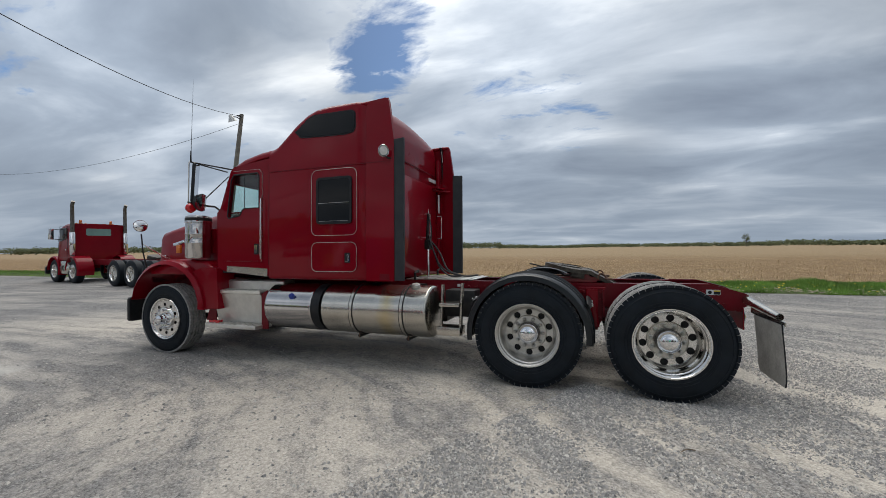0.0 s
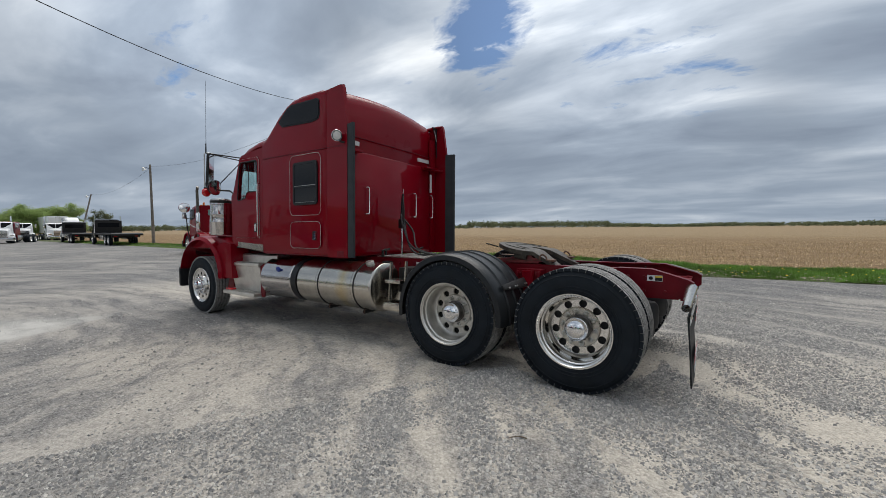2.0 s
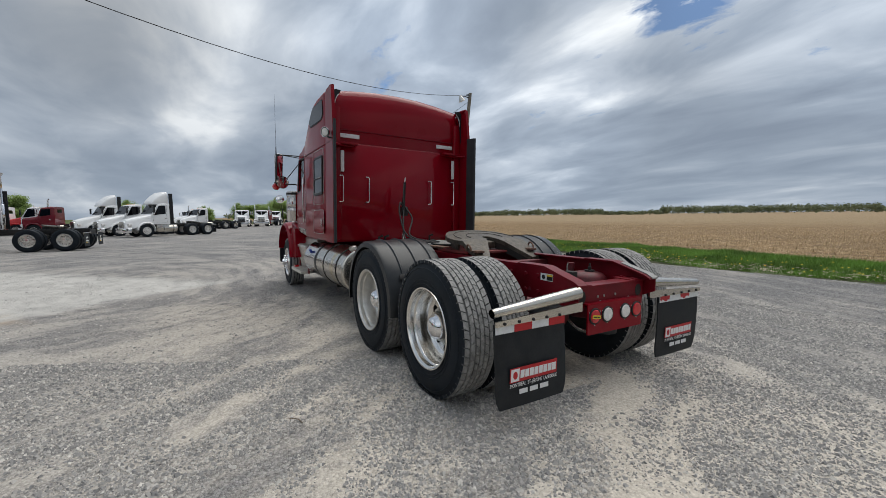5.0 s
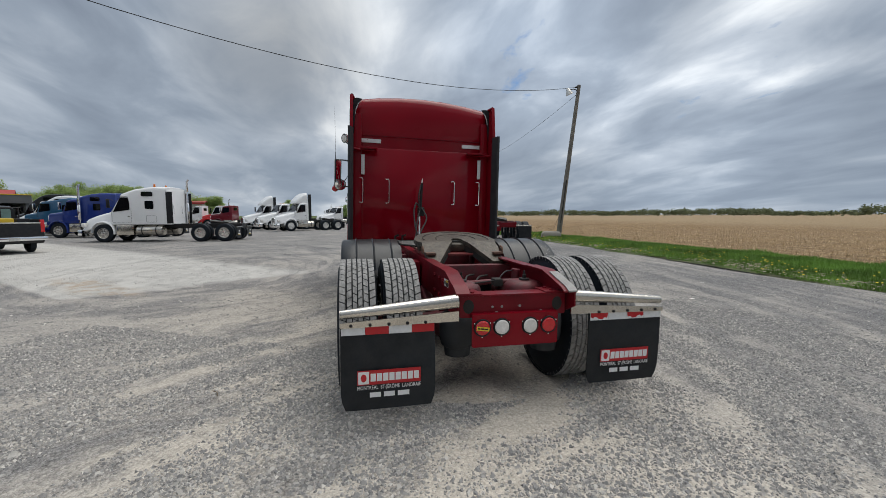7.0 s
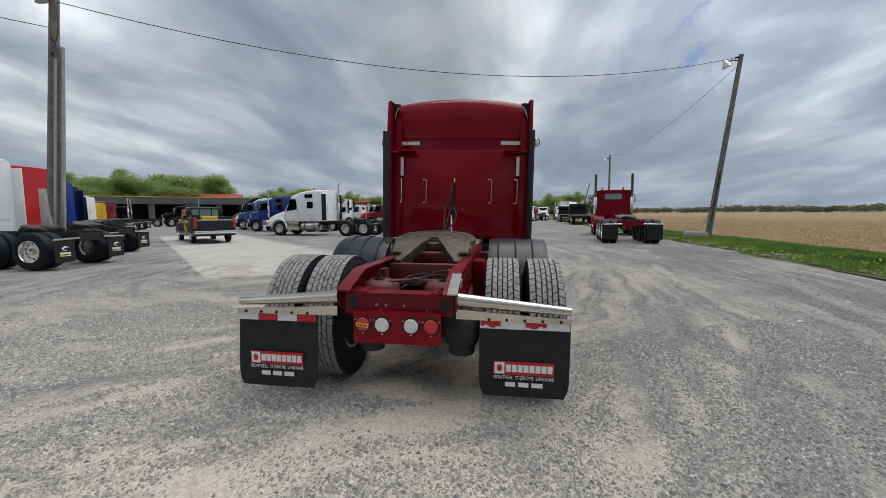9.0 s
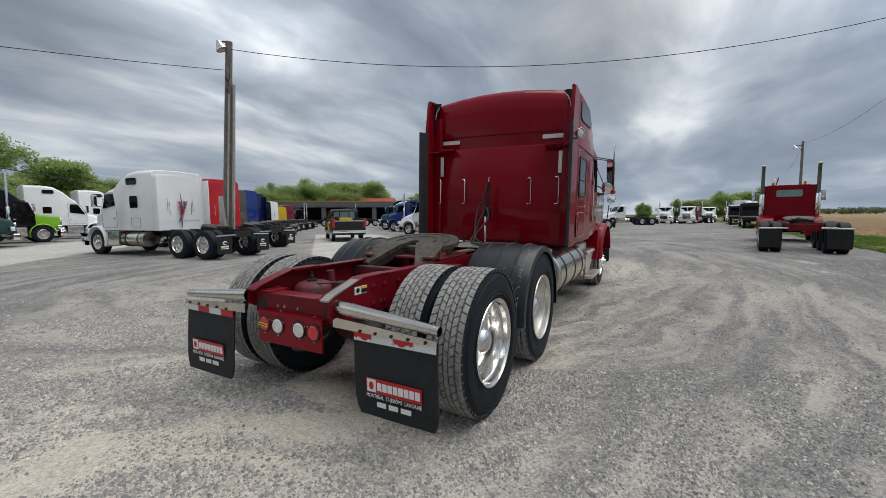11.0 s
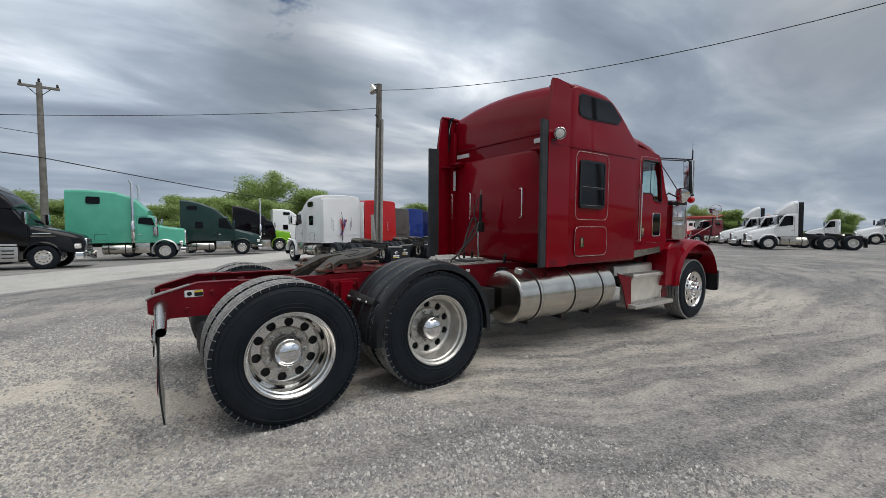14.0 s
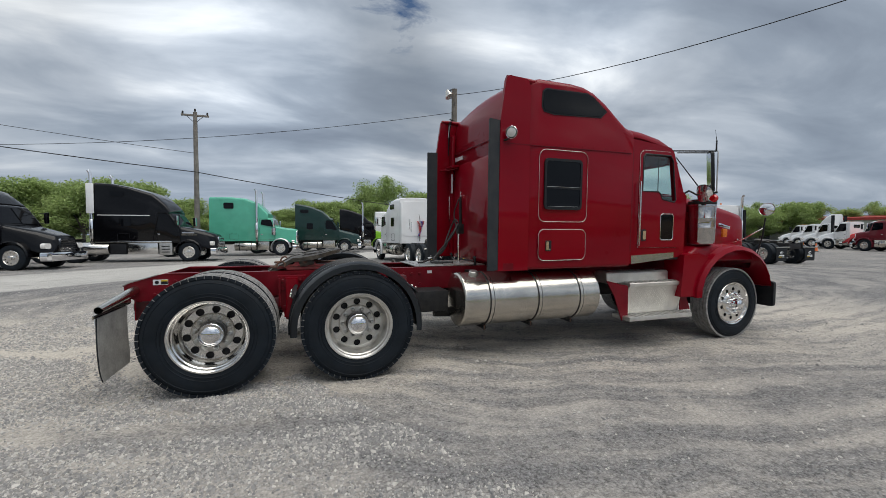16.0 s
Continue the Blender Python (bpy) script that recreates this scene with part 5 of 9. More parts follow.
# frame
FZ0, FZ1 = 0.775, 1.045
rail = [(-0.84, 0.83), (-0.84, 0.93), (-0.80, 0.955), (-0.50, 1.045), (7.35, 1.045), (7.35, FZ0), (-0.72, FZ0)]
for s in (-1, 1):
    bm = on_side(plate([(y - (0.04 if s > 0 and y < -0.4 else 0.0), z) for y, z in rail], (), 0.012), s, 0.432)
    for zz in (FZ0 + 0.006, FZ1 - 0.006):
        box(min(s * 0.34, s * 0.431), max(s * 0.34, s * 0.431), -0.48, 7.3, zz - 0.006, zz + 0.006, 0, bm)
    fr = part("frame_rail", bm, RED_FRAME, truck, "long red steel frame rail")
    part("rail_cap", slid(on_side(plate([(-0.845, 0.94), (-0.80, 0.965), (-0.50, 1.052), (-0.20, 1.052), (-0.20, 1.044), (-0.50, 1.044), (-0.80, 0.954), (-0.845, 0.93)], (), 0.10), s, 0.438), s), RED_FRAME, fr)
    if s > 0:
        part("worn_rail_end", slid(on_side(plate([(-0.852, 0.945), (-0.80, 0.973), (-0.56, 1.043), (-0.56, 1.034), (-0.80, 0.962), (-0.852, 0.934)], (), 0.07), s, 0.4395), s), WORN_GREY, fr, "worn bare end of the frame rail")
    part("warning_label", slid(on_side(plate(rounded(0.13, 0.056, 0.004, 2, -0.53, 0.965), (), 0.002), s, 0.4345), s), WHITE_TAPE, fr, "small white and yellow warning label")
    part("label_patch", slid(on_side(plate(rounded(0.06, 0.046, 0.003, 2, -0.53 + 0.033 * s, 0.965), (), 0.002), s, 0.436), s), BLACK, fr)
    part("label_band", slid(on_side(plate(rounded(0.06, 0.014, 0.002, 2, -0.53 + 0.033 * s, 0.980), (), 0.002), s, 0.4375), s), YELLOW, fr)
    part("label_mark", slid(on_side(plate(circle(0.018, 12, -0.53 - 0.032 * s, 0.965), (), 0.002), s, 0.436), s), BLACK, fr)
    part("front_label", on_side(plate(rounded(0.06, 0.035, 0.004, 2, 2.28, 0.985), (), 0.002), s, 0.4345), WHITE_TAPE, fr)
    for y in (-0.62, -0.44, -0.30, -0.12, 0.62, 0.70, 0.78, 1.95, 2.05, 2.15, 2.6):
        for z in (0.84, 0.97):
            if y < -0.5 and z > 0.9:
                continue
            piece("frame_bolt", "frame_bolt", lambda: lathe([(0, 0.018), (0.012, 0.018), (0.016, 0.014), (0.016, 0.001)], 6, "x"), RED_FRAME, fr, Matrix.Translation((s * 0.432, y, z)) @ pose(0, 0, 0, 0, 0, 0 if s > 0 else 180))
    # suspension hanger between the axles, torque arms
    hang = part("suspension_bracket", on_side(plate([(0.53, 1.0), (0.82, 1.0), (0.80, 0.70), (0.74, 0.52), (0.62, 0.52), (0.55, 0.70)], (), 0.10), s, 0.55), RED_FRAME, truck, "ribbed red suspension hanger")
    part("channel", loft([[Vector((s * (0.55 + x), 0.675 + y * k, z)) for x, y in ((0.0, -0.062), (0.045, -0.062), (0.052, -0.048), (0.052, 0.048), (0.045, 0.062), (0.0, 0.062))] for z, k in ((0.985, 1.0), (0.72, 0.92), (0.62, 1.12), (0.56, 1.25))]), RED, hang, "raised red channel of the hanger", smooth=False)
    for y in (0.553, 0.797):
        part("rib", on_side(plate(rounded(0.020, 0.30, 0.006, 2, y, 0.83), (), 0.045), s, 0.595), RED_FRAME, hang)
    for y, z in ((0.585, 0.95), (0.585, 0.86), (0.765, 0.95), (0.765, 0.86), (0.60, 0.66), (0.75, 0.66)):
        piece("frame_bolt", "frame_bolt", lambda: lathe([(0, 0.018), (0.012, 0.018), (0.016, 0.014), (0.016, 0.001)], 6, "x"), RED_FRAME, hang, Matrix.Translation((s * 0.55, y, z)) @ pose(0, 0, 0, 0, 0, 0 if s > 0 else 180))
    for ya in (AXLE_R, AXLE_M):
        rear_ = ya < 0.5
        bag = part("air_spring", move(lathe([(-0.19, 0.085), (-0.185, 0.10), (-0.12, 0.105), (-0.10, 0.128), (-0.05, 0.140), (0.06, 0.142), (0.12, 0.134), (0.15, 0.11), (0.155, 0.05)], 24, "z"), Matrix.Translation(((0.425 if s > 0 else -0.315) if rear_ else s * 0.36, ya - (0.42 if rear_ else 0.24), 0.565 if rear_ else 0.63))), EXT_RUBBER if rear_ else BLACK, truck, "black rubber air spring")
        part("trailing_beam", loft([[Vector((s * 0.40 + x, y, z + dz)) for x, z in rounded(0.09, 0.13, 0.02, 3, 0, 0)] for y, dz in ((ya + 0.55, 0.70), (ya + 0.2, 0.58), (ya - 0.1, 0.52), (ya - 0.34, 0.55))]), RED_DIRTY_SHADED, truck)
        part("brake_chamber", move(lathe([(-0.09, 0.05), (-0.085, 0.075), (0.0, 0.08), (0.005, 0.088), (0.02, 0.088), (0.025, 0.08), (0.09, 0.075), (0.10, 0.05)], 18, "y"), Matrix.Translation((s * 0.30, ya + 0.24, 0.62))), RED_DIRTY_SHADED, truck)
        part("shock_tower", tube([(s * 0.28, ya - 0.10, 0.62), (s * 0.30, ya - 0.12, 1.0)], 0.035, 10), RED_DIRTY_SHADED, truck)
for ya in (AXLE_R, AXLE_M):
    ax = part("drive_axle", tube([(-0.95, ya, HUB_Z), (-0.30, ya, HUB_Z), (-0.22, ya, HUB_Z), (0.22, ya, HUB_Z), (0.30, ya, HUB_Z), (0.95, ya, HUB_Z)], [0.06, 0.075, 0.17, 0.19, 0.08, 0.06], 18), RED_DIRTY_SHADED, truck, "red painted drive axle housing")
    part("differential", move(lathe([(-0.22, 0.02), (-0.18, 0.13), (-0.04, 0.20), (0.05, 0.20), (0.22, 0.10), (0.30, 0.06)], 20, "y"), Matrix.Translation((0.03, ya, HUB_Z + 0.02))), RED_DIRTY_SHADED, ax)
    part("cross_member", box(-0.42, 0.42, ya + 0.30, ya + 0.40, 0.80, 0.99, 0.012), RED_DIRTY_SHADED, truck)
part("rear_cross_member", loft([[Vector((x, -0.79 + d, z)) for x, z in rounded(0.80, 0.15, 0.012, 2, 0, 0.835)] for d in (0.0, 0.05)]), RED_FRAME, truck, "red rear cross member")
part("cross_flange", box(-0.41, 0.41, -0.80, -0.66, 0.908, 0.92, 0.003), RED_FRAME, truck)
for x, z in ((-0.16, 0.83), (-0.09, 0.83), (0.045, 0.83), (-0.13, 0.79), (0.21, 0.79)):
    piece("plug", "plug", lambda: lathe([(0, 0.010), (0.004, 0.009), (0.005, 0.001)], 10, "x"), WORN_GREY, truck, Matrix.Translation((x, -0.79, z)) @ pose(0, 0, 0, 0, 0, -90))
for s in (-1, 1):
    # solid dark discs stand in for the shade inside the frame's end holes
    part("frame_hole_disc", move(lathe([(0.0, 0.050), (0.003, 0.048), (0.003, 0.001)], 18, "y"), Matrix.Translation((s * 0.335, -0.789, 0.838)) @ Matrix.Diagonal((0.8, -1, 1, 1))), GREASE_HOLE_BLACK, truck)
    tow = part("spring_seat", move(lathe([(-0.06, 0.165), (0.0, 0.160), (0.03, 0.135), (0.045, 0.09), (0.05, 0.001)], 24, "z"), Matrix.Translation((s * 0.27, -0.34, 0.895))), RED_DIRTY_SHADED, truck, "rounded red air spring seat with a stud")
    part("seat_plate", move(lathe([(0.0, 0.045), (0.012, 0.043), (0.014, 0.001)], 12, "z"), Matrix.Translation((s * 0.27, -0.36, 0.945))), BLACK_METAL, tow)
    part("stud", move(lathe([(0.0, 0.016), (0.03, 0.016), (0.032, 0.009), (0.060, 0.008), (0.062, 0.001)], 8, "z"), Matrix.Translation((s * 0.27, -0.36, 0.958))), GREASE_HOLE_BLACK, tow)
    part("flange_lip", box(min(s * 0.24, s * 0.36), max(s * 0.24, s * 0.36), -0.80, -0.62, 0.921, 0.928, 0.002), RED_FRAME, truck)
    for yb in (-0.76, -0.66):
        part("lip_bolt", move(lathe([(0, 0.016), (0.010, 0.014), (0.011, 0.001)], 6, "z"), Matrix.Translation((s * 0.30, yb, 0.928))), RED_FRAME, truck)
part("cross_tube", tube([(-0.30, -0.28, 0.90), (0.02, -0.24, 0.915), (0.30, -0.20, 0.90)], [0.030, 0.022, 0.030], 12), RED_DIRTY_SHADED, truck)
part("valve_link", tube(arc([(0.05, -0.30, 0.92), (0.16, -0.20, 0.985), (0.26, -0.12, 0.99)], 5), 0.006, 6), BLACK_METAL, truck)
part("valve_rod", tube([(-0.20, -0.40, 0.93), (0.03, -0.36, 0.945)], 0.006, 6), BLACK_METAL, truck)
part("valve_body", box(0.0, 0.07, -0.40, -0.30, 0.90, 0.96, 0.01), GREASE_HOLE_BLACK, truck)
part("drive_shaft", tube([(0.0, 1.1, 0.60), (0.02, 0.3, 0.58)], 0.055, 14), RED_DIRTY_SHADED, truck)
part("front_drive_shaft", tube([(0.0, 1.6, 0.62), (0.0, 4.5, 0.80)], 0.06, 14), BLACK_METAL, truck)
part("front_axle", tube([(-0.95, AXLE_F, 0.44), (-0.6, AXLE_F, 0.38), (0.6, AXLE_F, 0.38), (0.95, AXLE_F, 0.44)], 0.055, 10), BLACK_METAL, truck)
part("gearbox", loft([section(y, 0.52, z, w, w, 0.1, 0.1) for y, z, w in ((3.9, 0.90, 0.16), (4.3, 0.98, 0.24), (4.9, 1.02, 0.28), (6.6, 1.05, 0.30))]), BLACK_METAL, truck)
part("underbody_tank", move(lathe([(-0.40, 0.05), (-0.38, 0.11), (0.38, 0.11), (0.40, 0.05)], 18, "y"), Matrix.Translation((0.0, 3.2, 0.62))), BLACK_METAL, truck)
for s, y in ((-1, 1.72), (1, 1.88)):
    part("side_bracket", box(min(s * 0.43, s * 0.60), max(s * 0.43, s * 0.60), y - 0.07, y + 0.07, 0.72, 0.97, 0.02), RED_DIRTY_SHADED, truck)
for k, (x0, x1, z) in enumerate(((-0.2, 0.25, 0.90), (-0.28, 0.1, 0.91))):
    part("air_line", tube(arc([(x0, -0.50 + 0.05 * k, z - 0.08), (x0 + 0.1, -0.2, z - 0.04), ((x0 + x1) / 2, 0.1, z), (x1, 0.45, z - 0.02), (x1 - 0.05, 1.0, z)], 5), 0.009, 6), GREASE_HOLE_BLACK, truck)

# rear light bar
bar = part("light_bar", loft([[Vector((x, -0.835 + d, z)) for x, z in rounded(0.64, 0.225, 0.012, 3, 0, 0.672)] for d in (0.0, 0.012)]), RED, truck, "red rear lamp bar with four round lamps")
part("bar_flange", box(-0.32, 0.32, -0.835, -0.77, 0.782, 0.792, 0.002), RED, bar)
for x, m in ((-0.248, RED_LENS), (-0.106, WHITE_LENS), (0.106, WHITE_LENS), (0.248, RED_LENS)):
    lens = part("round_lamp", move(lathe([(0.0, 0.052), (0.012, 0.051), (0.018, 0.044), (0.020, 0.001)], 28, "y"), Matrix.Translation((x, -0.834, 0.697)) @ pose(0, 0, 0, 0, 0, 180)), m, bar, "round white reversing lamp" if m is WHITE_LENS else "round red tail lamp")
    part("grommet", move(lathe([(0.0, 0.050), (0.010, 0.052), (0.012, 0.060), (0.0, 0.063)], 28, "y", closed=True), Matrix.Translation((x, -0.834, 0.697)) @ pose(0, 0, 0, 0, 0, 180)), BLACK, lens)
for x in (-0.248, -0.106, 0.106, 0.248):
    for a in (30, 150, 270):
        piece("lamp_screw", "lamp_screw", lambda: lathe([(0, 0.0055), (0.003, 0.005), (0.004, 0.001)], 8, "y"), ALU, bar, Matrix.Translation((x + 0.066 * math.cos(radians(a)), -0.836, 0.697 + 0.066 * math.sin(radians(a)))) @ pose(0, 0, 0, 0, 0, 180))
part("lamp_sticker", move(box(-0.045, 0.045, -0.001, 0.001, -0.013, 0.013), Matrix.Translation((-0.248, -0.856, 0.694)) @ pose(0, 0, 0, 0, 8, 0)), YELLOW, bar, "yellow sticker across the tail lamp")
for k, (u0, u1) in enumerate(((-0.038, -0.022), (-0.018, 0.004), (0.008, 0.036))):
    part("sticker_mark", move(box(u0, u1, -0.0018, -0.001, -0.005, 0.005), Matrix.Translation((-0.248, -0.856, 0.694)) @ pose(0, 0, 0, 0, 8, 0)), BLACK, bar)


def lettering(text, size, x, z, y, parent, mat, name, width=None):
    """Raised letters on a rear face."""
    cu = bpy.data.curves.new(name, "FONT")
    cu.body, cu.size, cu.align_x, cu.extrude, cu.resolution_u = text, size, "CENTER", 0.0006, 2
    tmp = bpy.data.objects.new(name, cu)
    scene.collection.objects.link(tmp)
    me = bpy.data.meshes.new_from_object(tmp.evaluated_get(bpy.context.evaluated_depsgraph_get()))
    bpy.data.objects.remove(tmp)
    if width:
        xs = [v.co.x for v in me.vertices]
        f = width / (max(xs) - min(xs))
        me.transform(Matrix.Diagonal((f, 1, 1, 1)))
    me.transform(Matrix.Translation((x, y, z)) @ pose(0, 0, 0, 90, 0, 0))
    me.materials.clear()
    me.materials.append(mat)
    ob = new(name, me)
    ob.parent = parent
    return ob


# mudflaps on bright brackets
for s in (-1, 1):
    fy = -0.848 if s < 0 else -0.815
    tip, root = 1.20, 0.425
    br = part("flap_bracket", tube([(s * root, fy + 0.02, 0.89), (s * tip, fy + 0.02, 0.83)], [0.048, 0.030], 14, caps=False), STEEL, truck, "polished tapered mudflap hanger")
    part("bracket_sheet", loft([[Vector((s * root, fy + d, 0.83)), Vector((s * tip, fy + d, 0.785)), Vector((s * tip, fy + d, 0.752)), Vector((s * root, fy + d, 0.762))] for d in (-0.024, -0.012)]), STEEL, br)
    flap_mid = s * 0.892
    rows = []
    for k in range(11):
        z = 0.765 - (0.765 - 0.214) * k / 10
        bow = -0.008 * math.sin(math.pi * k / 10) + (-0.03 if s < 0 else 0.018) * (k / 10) ** 1.5
        half = 0.307 - (0.03 if k == 10 else 0.008 if k == 9 else 0)
        rows.append([Vector((flap_mid + x, fy + bow + d, z)) for x, d in ((-half, 0), (-0.1, -0.004), (0.1, -0.004), (half, 0), (half, 0.011), (-half, 0.011))])
    fl_bm = loft(rows)
    fl_bm.normal_update()
    for f in fl_bm.faces:
        f.material_index = 1 if all(min((v.co - r_[k]).length for r_ in rows for k in (4, 5)) < 0.001 for v in f.verts) else 0
    flap = part("mudflap", fl_bm, [FLAP, FLAP_PALE], truck, "black rubber mudflap with a red dealer panel")
    for k, m in enumerate((WHITE_TAPE, RED_TAPE, WHITE_TAPE, RED_TAPE)):
        x0 = flap_mid - 0.302 + k * 0.151
        part("reflective_stripe", box(x0 + 0.001, x0 + 0.150, fy - 0.012, fy - 0.007, 0.702, 0.758), m if s < 0 else WHITE_TAPE, flap)
        if s > 0 and k % 2 == 0:          # only rags of the red are left on the right
            rag = [(0.004, 0.757), (0.146, 0.757), (0.148, 0.728), (0.128, 0.716), (0.118, 0.729), (0.096, 0.724), (0.080, 0.711), (0.052, 0.708), (0.034, 0.722), (0.012, 0.718)]
            part("worn_stripe", loft([[Vector((x0 + (u if k else 0.150 - u), fy - 0.0125 - d, z)) for u, z in rag] for d in (0.0, 0.0012)]), RED_TAPE, flap, "ragged remains of a red stripe")
    for k in range(5):
        piece("flap_bolt", "flap_bolt", lambda: lathe([(0, 0.011), (0.006, 0.010), (0.009, 0.001)], 10, "y"), BLACK_METAL, flap, Matrix.Translation((flap_mid - 0.24 + 0.12 * k, fy - 0.024, 0.768)) @ pose(0, 0, 0, 0, 0, 180))
    ly = fy - 0.022 + (-0.016 if s < 0 else 0.012)
    tilt = Matrix.Translation((flap_mid, ly, 0.428)) @ pose(0, 0, 0, 2.5, 0, 0)
    logo = part("dealer_panel", move(box(-0.205, 0.205, -0.001, 0.001, -0.048, 0.048), tilt), RED_TAPE, flap, "red panel with plain white marks")
    part("emblem", move(box(-0.198, -0.130, -0.002, 0.0, -0.041, 0.041), Matrix.Translation((0, -0.0015, 0)) @ tilt), WHITE_INK, logo)
    part("emblem_mark", move(lathe([(0, 0.026), (0.001, 0.026)], 16, "y"), Matrix.Translation((flap_mid - 0.164, ly - 0.005, 0.428)) @ Matrix.Diagonal((0.7, 1, 1, 1))), RED_TAPE, logo)
    for k in range(8):
        part("panel_bar", move(box(-0.120 + 0.040 * k, -0.087 + 0.040 * k, -0.002, 0.0, -0.026, 0.026), Matrix.Translation((0, -0.0015, 0)) @ tilt), WHITE_INK, logo)
    lettering("MONTRÉAL  ST-JÉRÔME  LANORAIE", 0.036, flap_mid, 0.350, ly - 0.001, flap, WHITE_INK, "town_lettering", 0.41)
    for k, (a, b) in enumerate(((-0.125, -0.055), (-0.035, 0.035), (0.055, 0.13))):
        part("number_bar", box(flap_mid + a, flap_mid + b, ly + 0.0005, ly + 0.002, 0.296, 0.328), WHITE_INK, flap)

# half-round fenders over the front drive axle
for s in (-1, 1):
    secs = []
    for k in range(25):
        a = radians(-7 + 192 * k / 24)
        nrm = Vector((0, math.cos(a), math.sin(a)))
        R = 0.645
        ctr = Vector((0, AXLE_M, HUB_Z - 0.01)) + nrm * R
        across = [(0.57, -0.05), (0.57, 0.0), (0.60, 0.006), (0.665, 0.008), (0.675, 0.022), (0.685, 0.008), (0.85, 0.009), (0.86, 0.024), (0.87, 0.009), (1.03, 0.008), (1.04, 0.022), (1.05, 0.008), (1.17, 0.004), (1.195, -0.012), (1.20, -0.055)]
        outer_ = [ctr + Vector((s * x * 1.03, 0, 0)) + nrm * h for x, h in across]
        inner_ = [ctr + Vector((s * x * 1.03, 0, 0)) + nrm * (h - 0.008) for x, h in reversed(across)]
        secs.append(outer_ + inner_)
    hf = part("half_fender", loft(secs), FENDER_BLACK, truck, "black ribbed plastic half fender")
    for a in (28, 152):
        an = radians(a)
        nrm, tan = Vector((0, math.cos(an), math.sin(an))), Vector((0, -math.sin(an), math.cos(an)))
        ctr = Vector((0, AXLE_M, HUB_Z - 0.01)) + nrm * 0.686
        secs_ = []
        for x, hw, th in ((0.43, 0.060, 0.030), (0.60, 0.055, 0.030), (1.06, 0.032, 0.016), (1.12, 0.024, 0.008)):
            o = ctr + Vector((s * x, 0, 0))
            secs_.append([o + tan * u + nrm * v for u, v in ((-hw, -0.004), (hw, -0.004), (hw, th * 0.7), (hw * 0.6, th), (-hw * 0.6, th), (-hw, th * 0.7))])
        arm = part("fender_arm", loft(secs_), BLACK_METAL, hf, "flat black fender bracket")
        for k, x in enumerate((0.62, 0.66, 0.86, 0.90, 1.04)):
            o = ctr + Vector((s * x, 0, 0)) + tan * 0.02 + nrm * 0.026
            piece("arm_bolt", "arm_bolt", lambda: lathe([(0, 0.011), (0.010, 0.010), (0.012, 0.001)], 6, "z"), ALU_DULL, hf, Matrix.Translation(o) @ pose(0, 0, 0, 90 - a, 0, 0).inverted())

rs = random.Random(77)
sv, sf = [], []
for k in range(170):
    an = radians(90 + rs.uniform(2, 92))
    x = 1.155 + rs.gauss(0, 0.018) if k % 3 else rs.uniform(0.88, 1.15)
    nrm, tan = Vector((0, math.cos(an), math.sin(an))), Vector((0, -math.sin(an), math.cos(an)))
    c0 = Vector((min(1.165, x), 0, 0)) + Vector((0, AXLE_M, HUB_Z - 0.01)) + nrm * 0.658
    q = 0.0012 + 0.0028 * rs.random() ** 2
    i = len(sv)
    sv += [c0 + Vector((q * math.cos(w), 0, 0)) + tan * q * math.sin(w) for w in (0, 1.05, 2.1, 3.14, 4.2, 5.25)]
    sf.append(tuple(range(i, i + 6)))
me = bpy.data.meshes.new("dried_splash")
me.from_pydata(sv, [], sf)
me.materials.append(WHITE_INK)
spl = tagged(new("dried_splash", me), "small dried white splashes", kind="stuff")
spl.parent = truck

# wheels
for s in (-1, 1):
    for y in (AXLE_R, AXLE_M):
        wheel(truck, s, 1.225, y, mats=(ALU, CHROME) if y == AXLE_R else (ALU_CHALK, CHROME))
        wheel(truck, s, 0.885, y, inner=True)
    wheel(truck, s, 1.14 if s < 0 else 1.09, AXLE_F, drive=False)

# fifth wheel
fifth = part("fifth_wheel_base", box(-0.40, 0.40, 0.62, 1.22, 1.052, 1.075, 0.006), RED_RUST, truck, "rusty fifth wheel slide base")
for s in (-1, 1):
    part("slide_rail", box(min(s * 0.30, s * 0.40), max(s * 0.30, s * 0.40), 0.45, 1.45, 1.075, 1.10, 0.008), RUST, fifth)
    part("pivot_bracket", on_side(plate([(0.52, 1.072), (1.10, 1.072), (1.07, 1.10), (0.94, 1.115), (0.89, 1.175), (0.85, 1.19), (0.78, 1.19), (0.74, 1.175), (0.69, 1.115), (0.55, 1.10)], [circle(0.020, 12, 0.815, 1.150)], 0.07), s, 0.40), RED_RUST, fifth)
    part("pivot_pin", move(lathe([(-0.05, 0.028), (0.01, 0.028), (0.014, 0.022), (0.015, 0.001)], 14, "x"), Matrix.Translation((s * 0.405, 0.815, 1.150)) @ pose(0, 0, 0, 0, 0, 0 if s > 0 else 180)), RUST, fifth)
    part("lock_loop", tube(arc([(s * 0.42, 0.60, 1.09), (s * 0.42, 0.60, 1.13), (s * 0.42, 0.57, 1.155), (s * 0.42, 0.53, 1.13), (s * 0.42, 0.52, 1.09)], 4), 0.010, 6), RUST, fifth)
